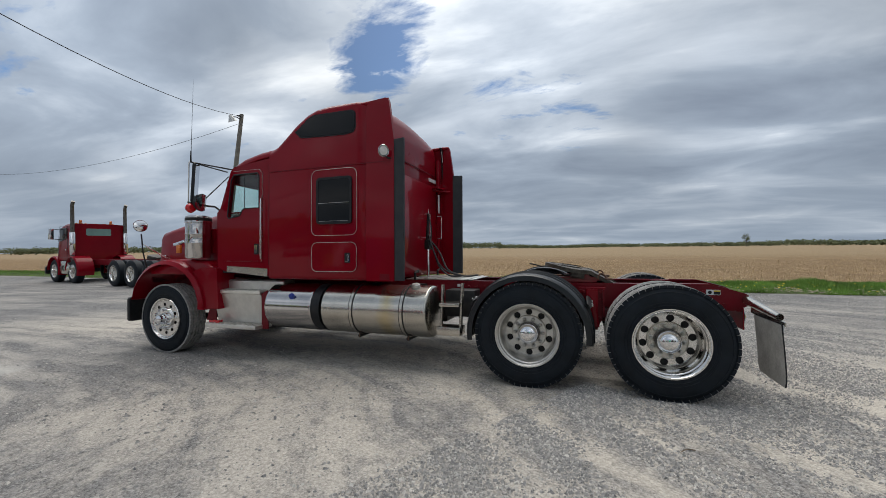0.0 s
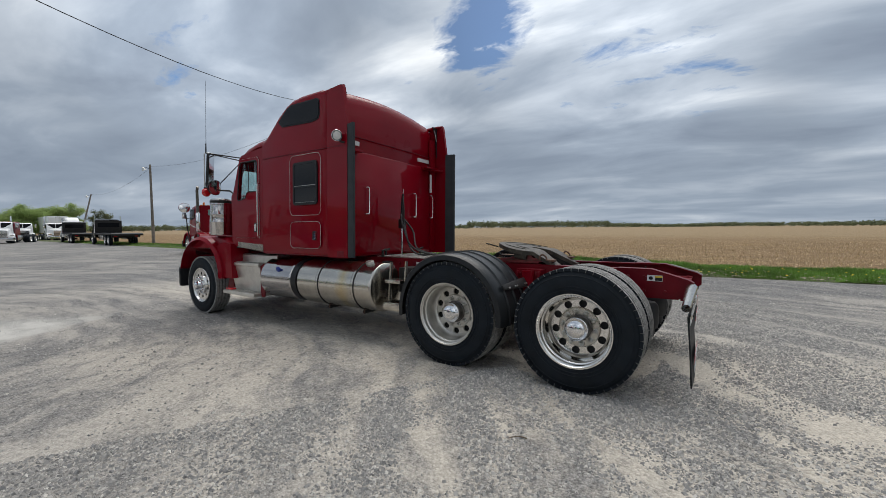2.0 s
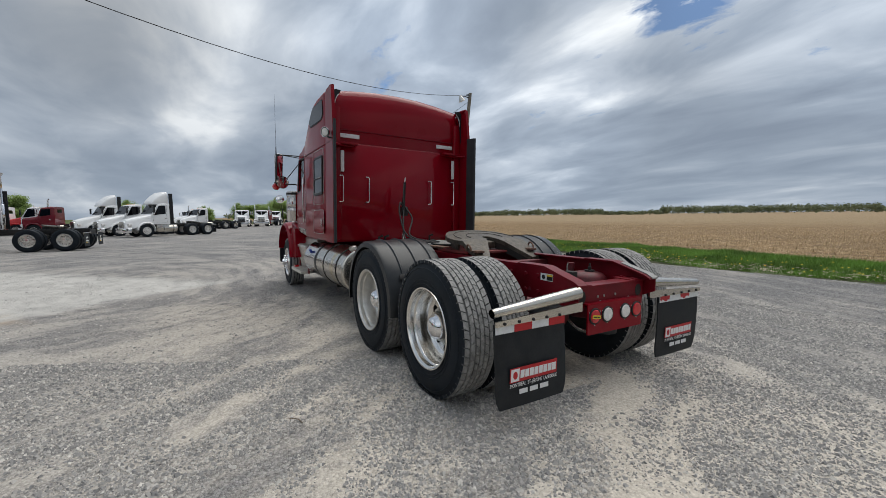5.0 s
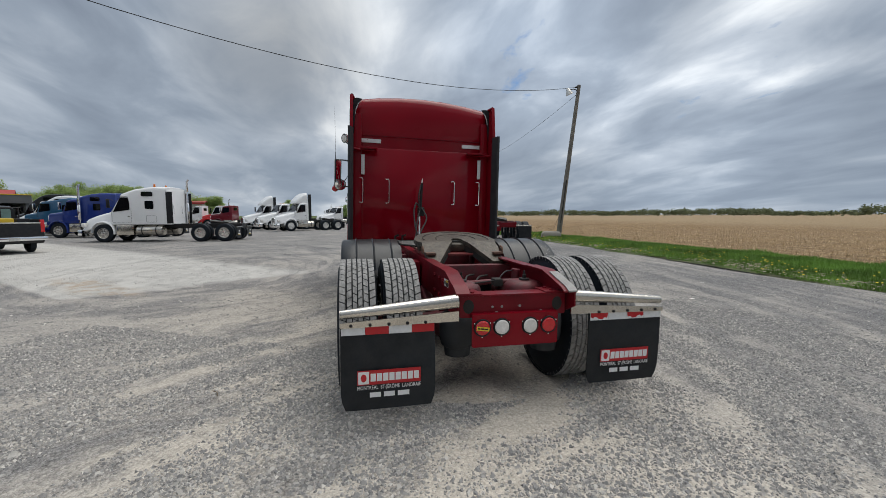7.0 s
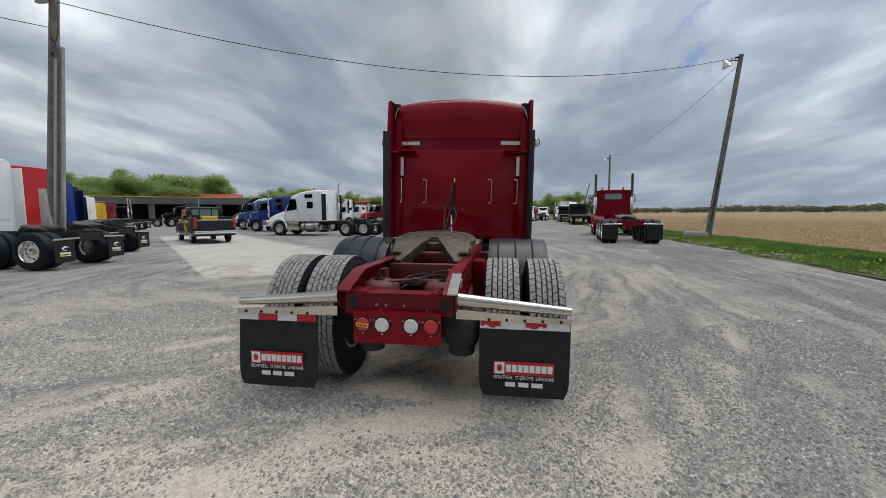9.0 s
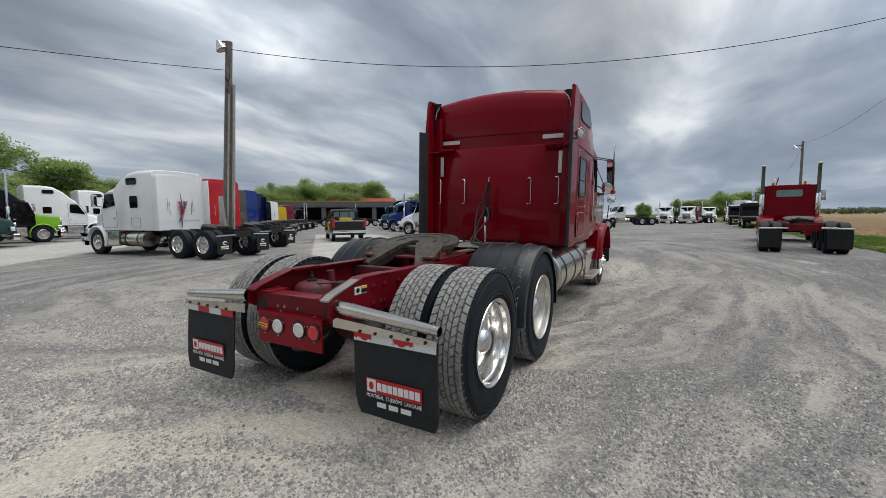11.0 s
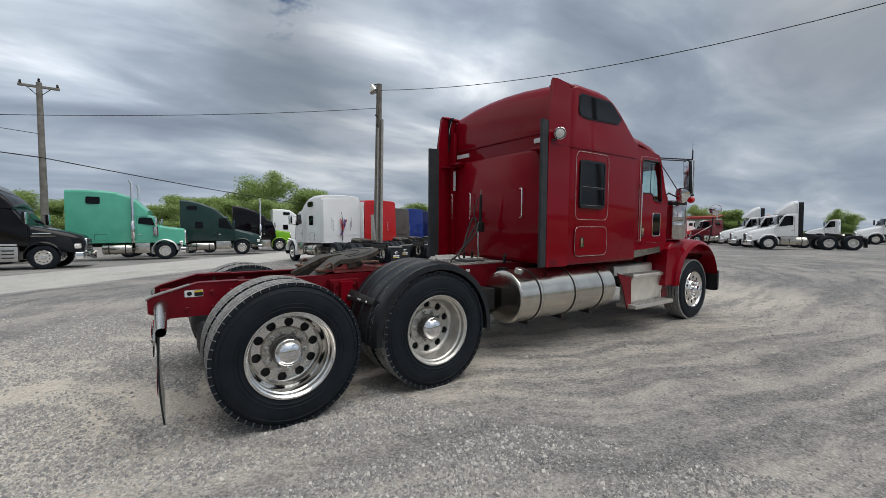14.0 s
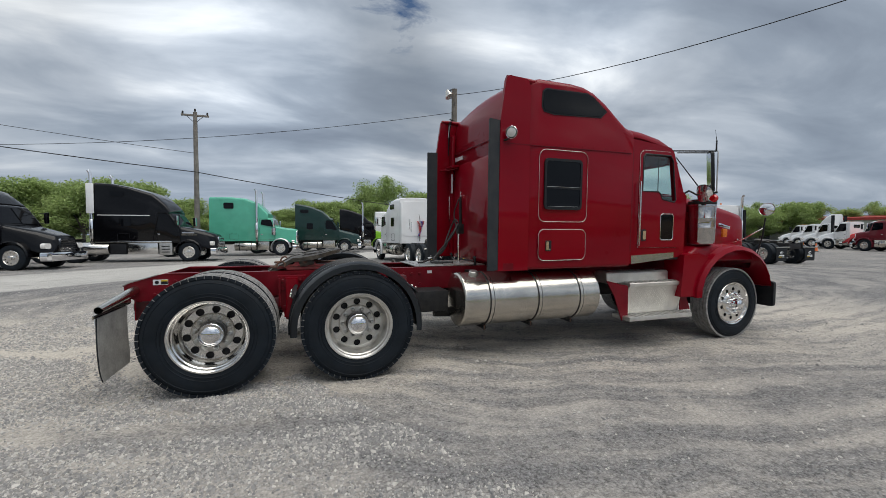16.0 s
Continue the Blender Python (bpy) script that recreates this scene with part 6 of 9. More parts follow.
# the greasy plate: a rounded deck with a throat that opens to the rear, tilted back
deck = []
for k in range(15):
    a = radians(-28 + 236 * k / 14)
    deck.append((0.455 * math.cos(a), 0.06 + 0.38 * math.sin(a)))
deck += [(-0.41, -0.20), (-0.395, -0.30), (-0.38, -0.44), (-0.275, -0.45), (-0.10, -0.14), (-0.062, -0.06), (-0.055, 0.02), (-0.03, 0.05), (0.03, 0.05), (0.055, 0.02), (0.062, -0.06), (0.10, -0.14), (0.275, -0.45), (0.38, -0.44), (0.395, -0.30), (0.41, -0.20)]
bm = plate(deck, (), 0.045)
bm.verts.ensure_lookup_table()
for v in bm.verts:
    if v.co.y < -0.12:
        v.co.z -= -(v.co.y + 0.12) * 0.39
    v.co.z -= 0.16 * max(0, abs(v.co.x) - 0.36)
tiltm = Matrix.Translation((-0.005, 0.80, 1.212)) @ pose(0, 0, 0, 9.0, 0, 0)
top_plate = part("top_plate", move(bm, tiltm), GREASE, fifth, "worn greasy fifth wheel plate tilted back")
part("plate_skirt", move(box(-0.42, 0.42, -0.06, 0.10, -0.12, -0.04, 0.02), tiltm), GREASE, top_plate)
for r in (0.20, 0.33):
    bm = bmesh.new()
    pts = [(r * 1.1 * math.cos(radians(a)), 0.04 + r * math.sin(radians(a)), 0.001) for a in range(-10, 191, 8)]
    tube(pts, 0.004, 6, bm)
    part("grease_groove", move(bm, tiltm), GREASE_HOLE_BLACK, top_plate)
for s in (-1, 1):
    part("throat_wall", move(loft([[Vector((s * x + dx, y, z - h)) for dx, h in ((0.012, 0.0), (-0.012, 0.0), (-0.012, 0.085), (0.012, 0.085))] for x, y, z in ((0.065, 0.02, -0.03), (0.115, -0.14, -0.038), (0.285, -0.44, -0.15))]), tiltm), GREASE_HOLE_BLACK, top_plate)
part("jaw", move(box(-0.07, 0.07, 0.02, 0.16, -0.10, -0.02, 0.02), tiltm), BLACK_METAL, top_plate)
part("release_handle", tube(arc([(-0.30, 0.85, 1.12), (-0.50, 0.95, 1.14), (-0.60, 0.98, 1.15), (-0.62, 1.0, 1.18)], 4), 0.010, 6), BLACK_METAL, fifth)
part("release_lever", tube(arc([(-0.10, 1.26, 1.22), (-0.14, 1.36, 1.25), (-0.12, 1.42, 1.26)], 4), 0.009, 6), BLACK_METAL, fifth)

# deck plate and air lines behind the sleeper
part("deck_plate", box(-0.41, 0.41, 2.10, 3.05, 1.05, 1.062, 0.003), ALU_DULL, truck, "dull aluminium deck plate")
for k in range(6):
    part("deck_rib", box(-0.40, 0.40, 2.16 + 0.15 * k, 2.19 + 0.15 * k, 1.062, 1.070, 0.003), ALU_DULL, truck)
mast = part("hose_mast", tube([(-0.07, 2.86, 1.05), (-0.07, 2.86, 1.55), (-0.065, 2.88, 1.58)], 0.016, 8), ALU, truck, "hose tender pole with coupled air lines")
part("hose_spring", body(tube([(-0.06, 2.88, 1.55), (-0.04, 2.87, 1.98)], [0.024, 0.018], 10)), BLACK_METAL, mast)
part("coupler", body(box(-0.10, 0.0, 2.83, 2.91, 1.46, 1.60, 0.015)), BLACK_METAL, mast)
part("mast_tip", body(tube([(-0.04, 2.87, 1.98), (-0.035, 2.87, 2.05)], 0.008, 6)), ALU, mast)
for k, pts in enumerate((((-0.06, 2.84, 1.58), (-0.12, 2.74, 1.40), (-0.15, 2.66, 1.22), (-0.16, 2.52, 1.10), (0.05, 2.42, 1.08), (0.30, 2.50, 1.085)),
                         ((-0.04, 2.84, 1.60), (0.02, 2.72, 1.42), (-0.10, 2.56, 1.18), (0.10, 2.45, 1.09), (0.34, 2.62, 1.09)),
                         ((-0.08, 2.85, 1.62), (-0.13, 2.82, 1.66), (-0.17, 2.76, 1.50), (-0.14, 2.62, 1.20), (-0.02, 2.36, 1.085), (0.2, 2.2, 1.085)),
                         ((-0.05, 2.85, 1.95), (-0.09, 2.80, 1.75), (-0.07, 2.82, 1.55)))):
    part("air_hose", tube(arc(pts, 7), 0.0125 if k < 3 else 0.009, 8), HOSE, mast, "black coiled air hose" if k == 0 else "")
for x, y in ((-0.33, 2.95), (-0.45, 2.9), (0.42, 2.9)):
    part("wall_fitting", tube([(x, y, 1.05), (x, y, 1.14), (x + 0.05, y - 0.03, 1.16)], 0.018, 8), BLACK_METAL, truck)

# tanks, steps
def stained_steel():
    """Brushed stainless with a yellowed fuel run down from the filler."""
    m = surf("fuel_stained_stainless", (0.57, 0.54, 0.485), 0.22, 1.0, var=0.14, scale=4, fine=220, bump=0.02, dust=0.06, spread=0.08)
    n, l = m.node_tree.nodes, m.node_tree.links
    b = n["Principled BSDF"]
    c, w_, s_ = n.new("ShaderNodeTexCoord"), n.new("ShaderNodeTexNoise"), n.new("ShaderNodeSeparateXYZ")
    w_.inputs["Scale"].default_value, w_.inputs["Detail"].default_value = 6, 6
    l.new(c.outputs["Object"], w_.inputs["Vector"])
    l.new(c.outputs["Object"], s_.inputs[0])
    last = s_.outputs[1]
    for op, v in (("SUBTRACT", 2.98), ("ABSOLUTE", 0.0), ("DIVIDE", 0.16)):
        k = n.new("ShaderNodeMath")
        k.operation = op
        k.inputs[1].default_value = v
        l.new(last, k.inputs[0])
        last = k.outputs[0]
    add = n.new("ShaderNodeMath")
    l.new(last, add.inputs[0])
    l.new(w_.outputs["Fac"], add.inputs[1])
    r = n.new("ShaderNodeMapRange")
    r.inputs["From Min"].default_value, r.inputs["From Max"].default_value = 1.35, 0.55
    r.inputs["To Max"].default_value = 0.6
    l.new(add.outputs[0], r.inputs["Value"])
    mx = n.new("ShaderNodeMixRGB")
    l.new(r.outputs[0], mx.inputs[0])
    l.new(b.inputs["Base Color"].links[0].from_socket, mx.inputs[1])
    mx.inputs[2].default_value = (0.60, 0.47, 0.22, 1)
    l.new(mx.outputs[0], b.inputs["Base Color"])
    return m


STAINED = stained_steel()


def tank(y0, y1, s, r=0.315, x=0.85, z=0.695, label="brushed aluminium fuel tank", straps=(), clean=STEEL):
    d = 0.03
    t = part("fuel_tank", move(lathe([(y0 - 0.022, 0.001), (y0 - 0.020, r * 0.30), (y0 - 0.014, r * 0.65), (y0 - 0.004, r * 0.92), (y0, r * 0.955), (y0 + 0.001, r * 0.958), (y0 + 0.006, r * 0.985), (y0 + 0.012, r * 0.998), (y0 + 0.014, r), (y0 + d, r * 1.002), (y0 + d + 0.01, r), (y1 - d - 0.01, r), (y1 - d, r * 1.002), (y1 - 0.014, r), (y1 - 0.012, r * 0.998), (y1 - 0.006, r * 0.985), (y1 - 0.001, r * 0.958), (y1, r * 0.955), (y1 + 0.004, r * 0.92), (y1 + 0.014, r * 0.65), (y1 + 0.020, r * 0.30), (y1 + 0.022, 0.001)], 48, "y"), Matrix.Translation((s * x, 0, z))), clean, truck, label)
    for ys in straps:
        part("strap", move(lathe([(ys - 0.028, r + 0.001), (ys - 0.028, r + 0.006), (ys + 0.028, r + 0.006), (ys + 0.028, r + 0.001)], 48, "y", closed=True), Matrix.Translation((s * x, 0, z))), BLACK_METAL, t, "black tank strap")
        part("strap_face", move(lathe([(ys - 0.018, r + 0.006), (ys - 0.018, r + 0.010), (ys + 0.018, r + 0.010), (ys + 0.018, r + 0.006)], 48, "y", closed=True), Matrix.Translation((s * x, 0, z))), STEEL, t)
        part("strap_bolt", tube([(s * (x + 0.09), ys, z - r - 0.05), (s * (x + 0.09), ys, z - r + 0.04)], 0.012, 6), RUST, t)
        part("tank_bracket", on_side(plate([(ys - 0.05, 1.0), (ys + 0.05, 1.0), (ys + 0.05, z - r - 0.03), (ys - 0.05, z - r - 0.03)], (), 0.12), s, 0.55), BLACK_METAL, t)
        part("cradle", tube([(s * 0.45, ys, z - r - 0.02), (s * (x + 0.10), ys, z - r - 0.025)], 0.025, 6), BLACK_METAL, t)
    return t


tl = tank(2.47, 3.90, -1, straps=(2.78, 3.46), clean=STAINED)
part("filler_cap", move(lathe([(0, 0.055), (0.03, 0.055), (0.04, 0.045), (0.042, 0.001)], 20, "z"), Matrix.Translation((-0.93, 2.68, 0.995)) @ pose(0, 0, 0, 0, -14, 0)), ALU_DULL, tl, "dull round filler cap")
t2 = tank(4.06, 4.80, -1, label="smaller mirror-bright stainless tank with a blue cap", straps=(), clean=STEEL_MIRROR)
part("blue_cap", move(lathe([(0, 0.04), (0.03, 0.04), (0.035, 0.03), (0.036, 0.001)], 16, "x"), Matrix.Translation((-1.125, 4.36, 0.86)) @ pose(0, 0, 0, 0, 22, 180)), surf("blue_cap_plastic", (0.02, 0.05, 0.30), 0.4), t2, "blue cap")
# a black drum fills the gap between the two left tanks
part("tank_gap_fill", move(lathe([(3.93, 0.29), (3.93, 0.31), (4.05, 0.31), (4.05, 0.29)], 40, "y"), Matrix.Translation((-0.85, 0, 0.695))), BLACK, truck)
tr = tank(2.47, 4.28, 1, straps=(2.80, 3.42, 4.00))
part("filler_cap", move(lathe([(0, 0.055), (0.03, 0.055), (0.04, 0.045), (0.042, 0.001)], 20, "z"), Matrix.Translation((0.93, 2.66, 0.995)) @ pose(0, 0, 0, 0, 14, 0)), ALU_DULL, tr)


for s in (-1, 1):
    # a riser, a ribbed tread, a raked tread-plate face and a lower tread
    y0, y1, zt, zb, r0, r1 = (4.79, 5.73, 0.81, 0.40, 4.55, 5.60) if s > 0 else (4.92, 5.78, 0.895, 0.445, 4.66, 5.67)
    up_ = part("upper_step", loft([[Vector((s * x, y, z)) for x, z in ((0.72, zt + 0.15), (0.93, zt + 0.15), (0.95, zt + 0.13), (0.955, zt), (0.72, zt))] for y in (r0, r1)]), TREADPLATE, truck, "bright tread-plate upper riser", smooth=False)
    face = [(0.90, zt + 0.018), (1.10, zt + 0.012), (1.115, zt), (1.112, zt - 0.035), (1.09, zt - 0.045), (1.01, zb), (0.90, zb)]
    box_ = part("step_box", loft([[Vector((s * x, y, z)) for x, z in face] for y in (y0, y1)]), TREADPLATE, truck, "stainless tread-plate step box", smooth=False)
    low = part("lower_step", box(min(s * 0.90, s * 1.215), max(s * 0.90, s * 1.215), y0 - (0.09 if s > 0 else 0.02), y1 + 0.03, zb - 0.06, zb - 0.005, 0.008), TREADPLATE, truck, "bright lower entry step")
    gus = [(y0 - 0.36, zt + 0.06), (y0 - 0.13, zt), (y0 - 0.01, zt - 0.02), (y0 + 0.0, zb - 0.05), (y0 - 0.10, zb - 0.07), (y0 - 0.22, zt - 0.16)] if s > 0 else [(y0 - 0.10, zt + 0.02), (y0 - 0.006, zt - 0.03), (y0 - 0.006, zb - 0.06), (y0 - 0.12, zb - 0.06)]
    part("step_gusset", on_side(plate(gus, (), 0.012), s, 1.085), RED_FRAME, box_)
    part("step_gusset_front", on_side(plate([(y1 + 0.01, zt - 0.05), (y1 + 0.01, zb), (y1 + 0.20, zb), (y1 + 0.10, zt - 0.16)], (), 0.012), s, 1.04), RED_FRAME, box_)
    # raised lozenges of the tread plate
    bm = bmesh.new()
    for (xa, za), (xb, zc), ya, yb, rows_n in (((1.088, zt - 0.055), (1.014, zb + 0.02), y0, y1, 11), ((0.9505, zt + 0.125), (0.9545, zt + 0.03), r0, r1, 4)):
        cols_n = int((yb - ya) / 0.034)
        for i in range(cols_n):
            for j in range(rows_n):
                t = (j + 0.5) / rows_n
                x, z = xa + (xb - xa) * t, za + (zc - za) * t
                y = ya + 0.012 + i * 0.034 + (0.012 if j % 2 else 0)
                d = 0.008 * (1 if (i + j) % 2 else -1)
                q = [Vector((s * (x + 0.001), y - 0.010, z - d)), Vector((s * (x + 0.004), y, z + 0.004)), Vector((s * (x + 0.001), y + 0.010, z + d)), Vector((s * (x + 0.004), y, z - 0.004))]
                bm.faces.new([bm.verts.new(p) for p in q])
    tagged(part("tread_pattern", bm, TREADPLATE, box_, smooth=False), kind="stuff")
    for k in range(11):
        yk = y0 + 0.04 + (y1 - y0 - 0.08) * k / 10
        part("step_tooth", box(min(s * 0.965, s * 1.095), max(s * 0.965, s * 1.095), yk - 0.012, yk + 0.012, zt + 0.014, zt + 0.024, 0.003), ALU_DULL, box_)
        part("step_tooth", box(min(s * 1.03, s * 1.205), max(s * 1.03, s * 1.205), yk - 0.012, yk + 0.012, zb - 0.006, zb + 0.003, 0.003), ALU_DULL, low)
part("reflector_block", box(-1.18, -1.10, 5.60, 5.78, 0.441, 0.478, 0.008), RED_LENS, truck, "red reflector on the step")

# ladder behind the tank
lad = part("ladder", tube([(-0.90, 2.34, 1.03), (-0.93, 2.36, 0.46)], 0.022, 6), STEEL, truck, "bright two-step ladder behind the tank")
part("ladder_side", tube([(-0.90, 2.10, 1.05), (-0.93, 2.12, 0.46)], 0.022, 6), STEEL, lad)
for z in (0.80, 0.50):
    part("ladder_step", box(-1.02, -0.80, 2.11, 2.35, z - 0.02, z + 0.02, 0.004) if z > 0.7 else box(-1.02, -0.80, 2.10, 2.38, 0.44, 0.54, 0.006), STEEL, lad)
part("chassis_box", box(-0.72, -0.44, 2.0, 2.38, 0.62, 0.95, 0.02), BLACK_METAL, truck)
part("chassis_box", box(0.46, 0.80, 1.98, 2.40, 0.55, 0.80, 0.02), BLACK_METAL, truck)
part("exhaust_pipe", tube(arc([(0.55, 4.6, 0.55), (0.60, 3.4, 0.45), (0.55, 2.3, 0.50)], 5), 0.06, 12), BLACK_METAL, truck)

# ---- the yard's other vehicles ----
def paint(name, col, var=0.12):
    return surf(name, col, 0.32, var=var, scale=1.5, fine=200, bump=0.01, coat=0.6, spec=0.15, dust=0.02)


WHITE = paint("white_truck_paint", (0.88, 0.885, 0.885), 0.04)
BLUE = paint("blue_truck_paint", (0.012, 0.035, 0.21))
NAVY = paint("navy_truck_paint", (0.006, 0.012, 0.075))
TEAL = paint("mint_green_paint", (0.10, 0.43, 0.30))
PETROL = paint("petrol_blue_paint", (0.02, 0.10, 0.20))
DARK_GREEN = paint("dark_green_paint", (0.008, 0.034, 0.030))
BLACK_PAINT = surf("black_truck_paint", (0.0035, 0.0035, 0.0045), 0.18, var=0.1, scale=1.5, fine=200, bump=0.0, coat=0.35, spec=0.12, spread=0.05)
SILVER = surf("silver_paint", (0.55, 0.56, 0.57), 0.3, 0.6, var=0.08, scale=1.5, fine=200, bump=0.0)
LIME = paint("lime_green_paint", (0.19, 0.42, 0.02))
BRIGHT_RED = paint("bright_red_paint", (0.48, 0.012, 0.016))
BURGUNDY = paint("burgundy_paint", (0.16, 0.012, 0.022))
BROWN = paint("brown_grey_paint", (0.10, 0.085, 0.08))
YARD_YELLOW = paint("yellow_machine_paint", (0.62, 0.42, 0.02))


def far_tyre_bm():
    p = [(0.02, 0.29), (0.0, 0.32), (-0.006, 0.40), (0.0, 0.47), (0.03, 0.515)]
    return lathe([(-x, r) for x, r in p] + [(-0.285 + x, r) for x, r in reversed(p)], 32, "x", closed=True)


def far_rim_bm(drive):
    d = -0.13 if drive else -0.01
    bm = lathe([(0.0, 0.305), (0.004, 0.30), (-0.02, 0.285), (d - 0.01, 0.27), (d - 0.02, 0.27), (-0.2, 0.28), (-0.02, 0.30)], 32, "x", closed=True)
    return join(bm, disc_bm(0.272, 0.21, 10, 0.028, d))


def far_wheel(parent, side, x, y, drive, mat=ALU, scale=1.0):
    m = Matrix.Translation((side * x, y, 0.512 * scale)) @ (Matrix.Identity(4) if side > 0 else pose(0, 0, 0, 0, 0, 180)) @ Matrix.Scale(scale, 4)
    rim = piece("wheel", ("far_rim_drive" if drive else "far_rim_steer") + mat.name, lambda: far_rim_bm(drive), mat, parent, m)
    piece("tyre", "far_tyre", far_tyre_bm, RUBBER, rim, Matrix.Identity(4))
    piece("hub", "far_hub" + mat.name, lambda: lathe([(0.0, 0.10), (0.04, 0.10), (0.09, 0.085), (0.10, 0.001)], 16, "x"), mat, rim, Matrix.Translation((-0.13 if drive else -0.012, 0, 0)))
    return rim


def arch(y, z, r, x0, x1, s, a0=-15, a1=195, thick=0.04, n=12):
    secs = []
    for k in range(n + 1):
        a = radians(a0 + (a1 - a0) * k / n)
        nrm = Vector((0, math.cos(a), math.sin(a)))
        c = Vector((0, y, z)) + nrm * r
        secs.append([c + Vector((s * x0, 0, 0)), c + Vector((s * (x1 - 0.04), 0, 0)), c + Vector((s * x1, 0, 0)) - nrm * 0.05, c + Vector((s * (x1 - 0.03), 0, 0)) - nrm * 0.06, c + Vector((s * x0, 0, 0)) - nrm * thick])
    return loft(secs)


def swoosh_flap(parent, s, y, plain=False):
    fl = part("mudflap", loft([[Vector((s * 0.86 + x, y, z)) for x, z in rounded(0.60, 0.62, 0.04, 3, 0, 0.50)], [Vector((s * 0.86 + x, y + 0.015, z)) for x, z in rounded(0.60, 0.62, 0.04, 3, 0, 0.50)]]), FLAP, parent)
    part("flap_hanger", tube([(s * 0.40, y, 0.85), (s * 1.17, y, 0.83)], 0.03, 8), STEEL, parent)
    if plain:
        return
    bm = bmesh.new()
    tube([(s * 0.86 + x, y - 0.006, z) for x, z in ((0.10, 0.60), (0.0, 0.63), (-0.09, 0.58), (-0.05, 0.53), (0.06, 0.53))], [0.008, 0.022, 0.026, 0.022, 0.006], 6, bm)
    part("flap_mark", bm, WHITE_INK, fl)
    part("flap_bar", box(s * 0.86 - 0.16, s * 0.86 + 0.16, y - 0.004, y - 0.001, 0.42, 0.475), WHITE_INK, fl)
    part("flap_line", box(s * 0.86 - 0.16, s * 0.86 + 0.02, y - 0.004, y - 0.001, 0.36, 0.395), YELLOW, fl)
    part("flap_line", box(s * 0.86 + 0.03, s * 0.86 + 0.16, y - 0.004, y - 0.001, 0.36, 0.395), WHITE_INK, fl)


def tractor(label, at, rz, col, aero=True, sleeper=0.0, roof=2.75, wb=5.0, fairing=False, stacks=(), lower=None, hood_z=1.72, rear=(-0.66, 0.66), steer=(0.0,), extenders=False, chassis=BLACK_METAL, plain=False, visor=False, tanks=True, beacon=False, curve=0.25, bumper=CHROME, skirt=False, rims=ALU, hood_col=None, group="parked tractors", rear_glass=DARK_GLASS, stack_ahead=False, sloped=False, upper_only=False):
    """A parked highway tractor: origin on the ground under its drive axles, front along +y."""
    t = thing("parked_tractor", label, "truck", group, at=pose(at[0], at[1], 0, 0, 0, rz))
    yb = wb + (1.28 if aero else 1.0)
    back = wb - (1.75 if aero else 1.55)            # back of the cab
    sy = back - sleeper                             # back of the sleeper
    w = 1.06
    low = lower or col
    hood_col = hood_col or col
    for s in (-1, 1):
        part("frame_rail", box(min(s * 0.36, s * 0.43), max(s * 0.36, s * 0.43), rear[0] - 0.75, wb + 0.7, 0.78, 1.03, 0.01), chassis, t)
    part("cross_member", box(-0.42, 0.42, rear[0] - 0.72, rear[0] - 0.66, 0.76, 0.98, 0.01), chassis, t)
    # cab
    cz = 2.62 if not aero else 2.70
    yw = wb - 0.42 if aero else wb - 0.30           # foot of the windscreen
    secs = [(back, 1.0, cz + 0.02, w, w - 0.02, 0.10), (back + 0.45, 1.0, cz + 0.02, w, w - 0.03, 0.12), (yw - 0.62 if aero else yw - 0.35, 1.0, cz - 0.03, w, w - 0.05, 0.14), (yw - 0.50 if aero else yw - 0.24, 1.0, cz - 0.10, w, w - 0.07, 0.14), (yw, 1.0, hood_z + 0.13, w, w - 0.04, 0.10)]
    cabin = part("cab", loft([section(y, z0, z1, a, b, r, 0.04, 0.03) for y, z0, z1, a, b, r in secs]), col, t)
    # windscreen and side windows
    y0, z0, y1, z1 = yw - 0.05, hood_z + 0.19, (yw - 0.47 if aero else yw - 0.235), cz - 0.14
    for s in (-1, 1):
        part("windscreen", loft([[Vector((s * x, y, z)) + off for x, y, z in ((0.03, y0, z0), (0.92, y0 - 0.03, z0), (0.86, y1 - 0.03, z1), (0.03, y1, z1))] for off in (Vector((0, 0.012, 0.012)), Vector((0, 0.035, 0.035)))]), DARK_GLASS, cabin, "dark windscreen pane")
        part("side_window", on_side(plate([(back + 0.30, hood_z + 0.22), (yw - 0.16, hood_z + 0.10), (y1 - 0.08, z1 - 0.02), (back + 0.30, z1 - 0.02)], (), 0.012), s, w + 0.004), DARK_GLASS, cabin)
        part("door_seam", outline([(back + 0.22, 1.12), (yw - 0.10, 1.12), (yw - 0.06, hood_z + 0.05), (y1 - 0.03, cz - 0.08), (back + 0.22, cz - 0.08)], 0.006, s, w - 0.001, 4), BLACK, cabin)
        part("door_handle", box(min(s * w, s * (w + 0.03)), max(s * w, s * (w + 0.03)), back + 0.28, back + 0.40, 1.45, 1.50, 0.005), CHROME, cabin)
        mx = 1.32
        mir = part("mirror", box(min(s * (mx - 0.10), s * (mx + 0.08)), max(s * (mx - 0.10), s * (mx + 0.08)), yw - 0.12, yw - 0.02, 1.95, 2.45, 0.03), CHROME if not aero else (col if col is not WHITE else BLACK), t)
        part("mirror_arm", tube([(s * 1.0, yw - 0.12, 2.40), (s * mx, yw - 0.08, 2.42)], 0.015, 6), BLACK_METAL, mir)
        part("mirror_arm", tube([(s * 1.0, yw - 0.12, 1.95), (s * mx, yw - 0.08, 1.98)], 0.015, 6), BLACK_METAL, mir)
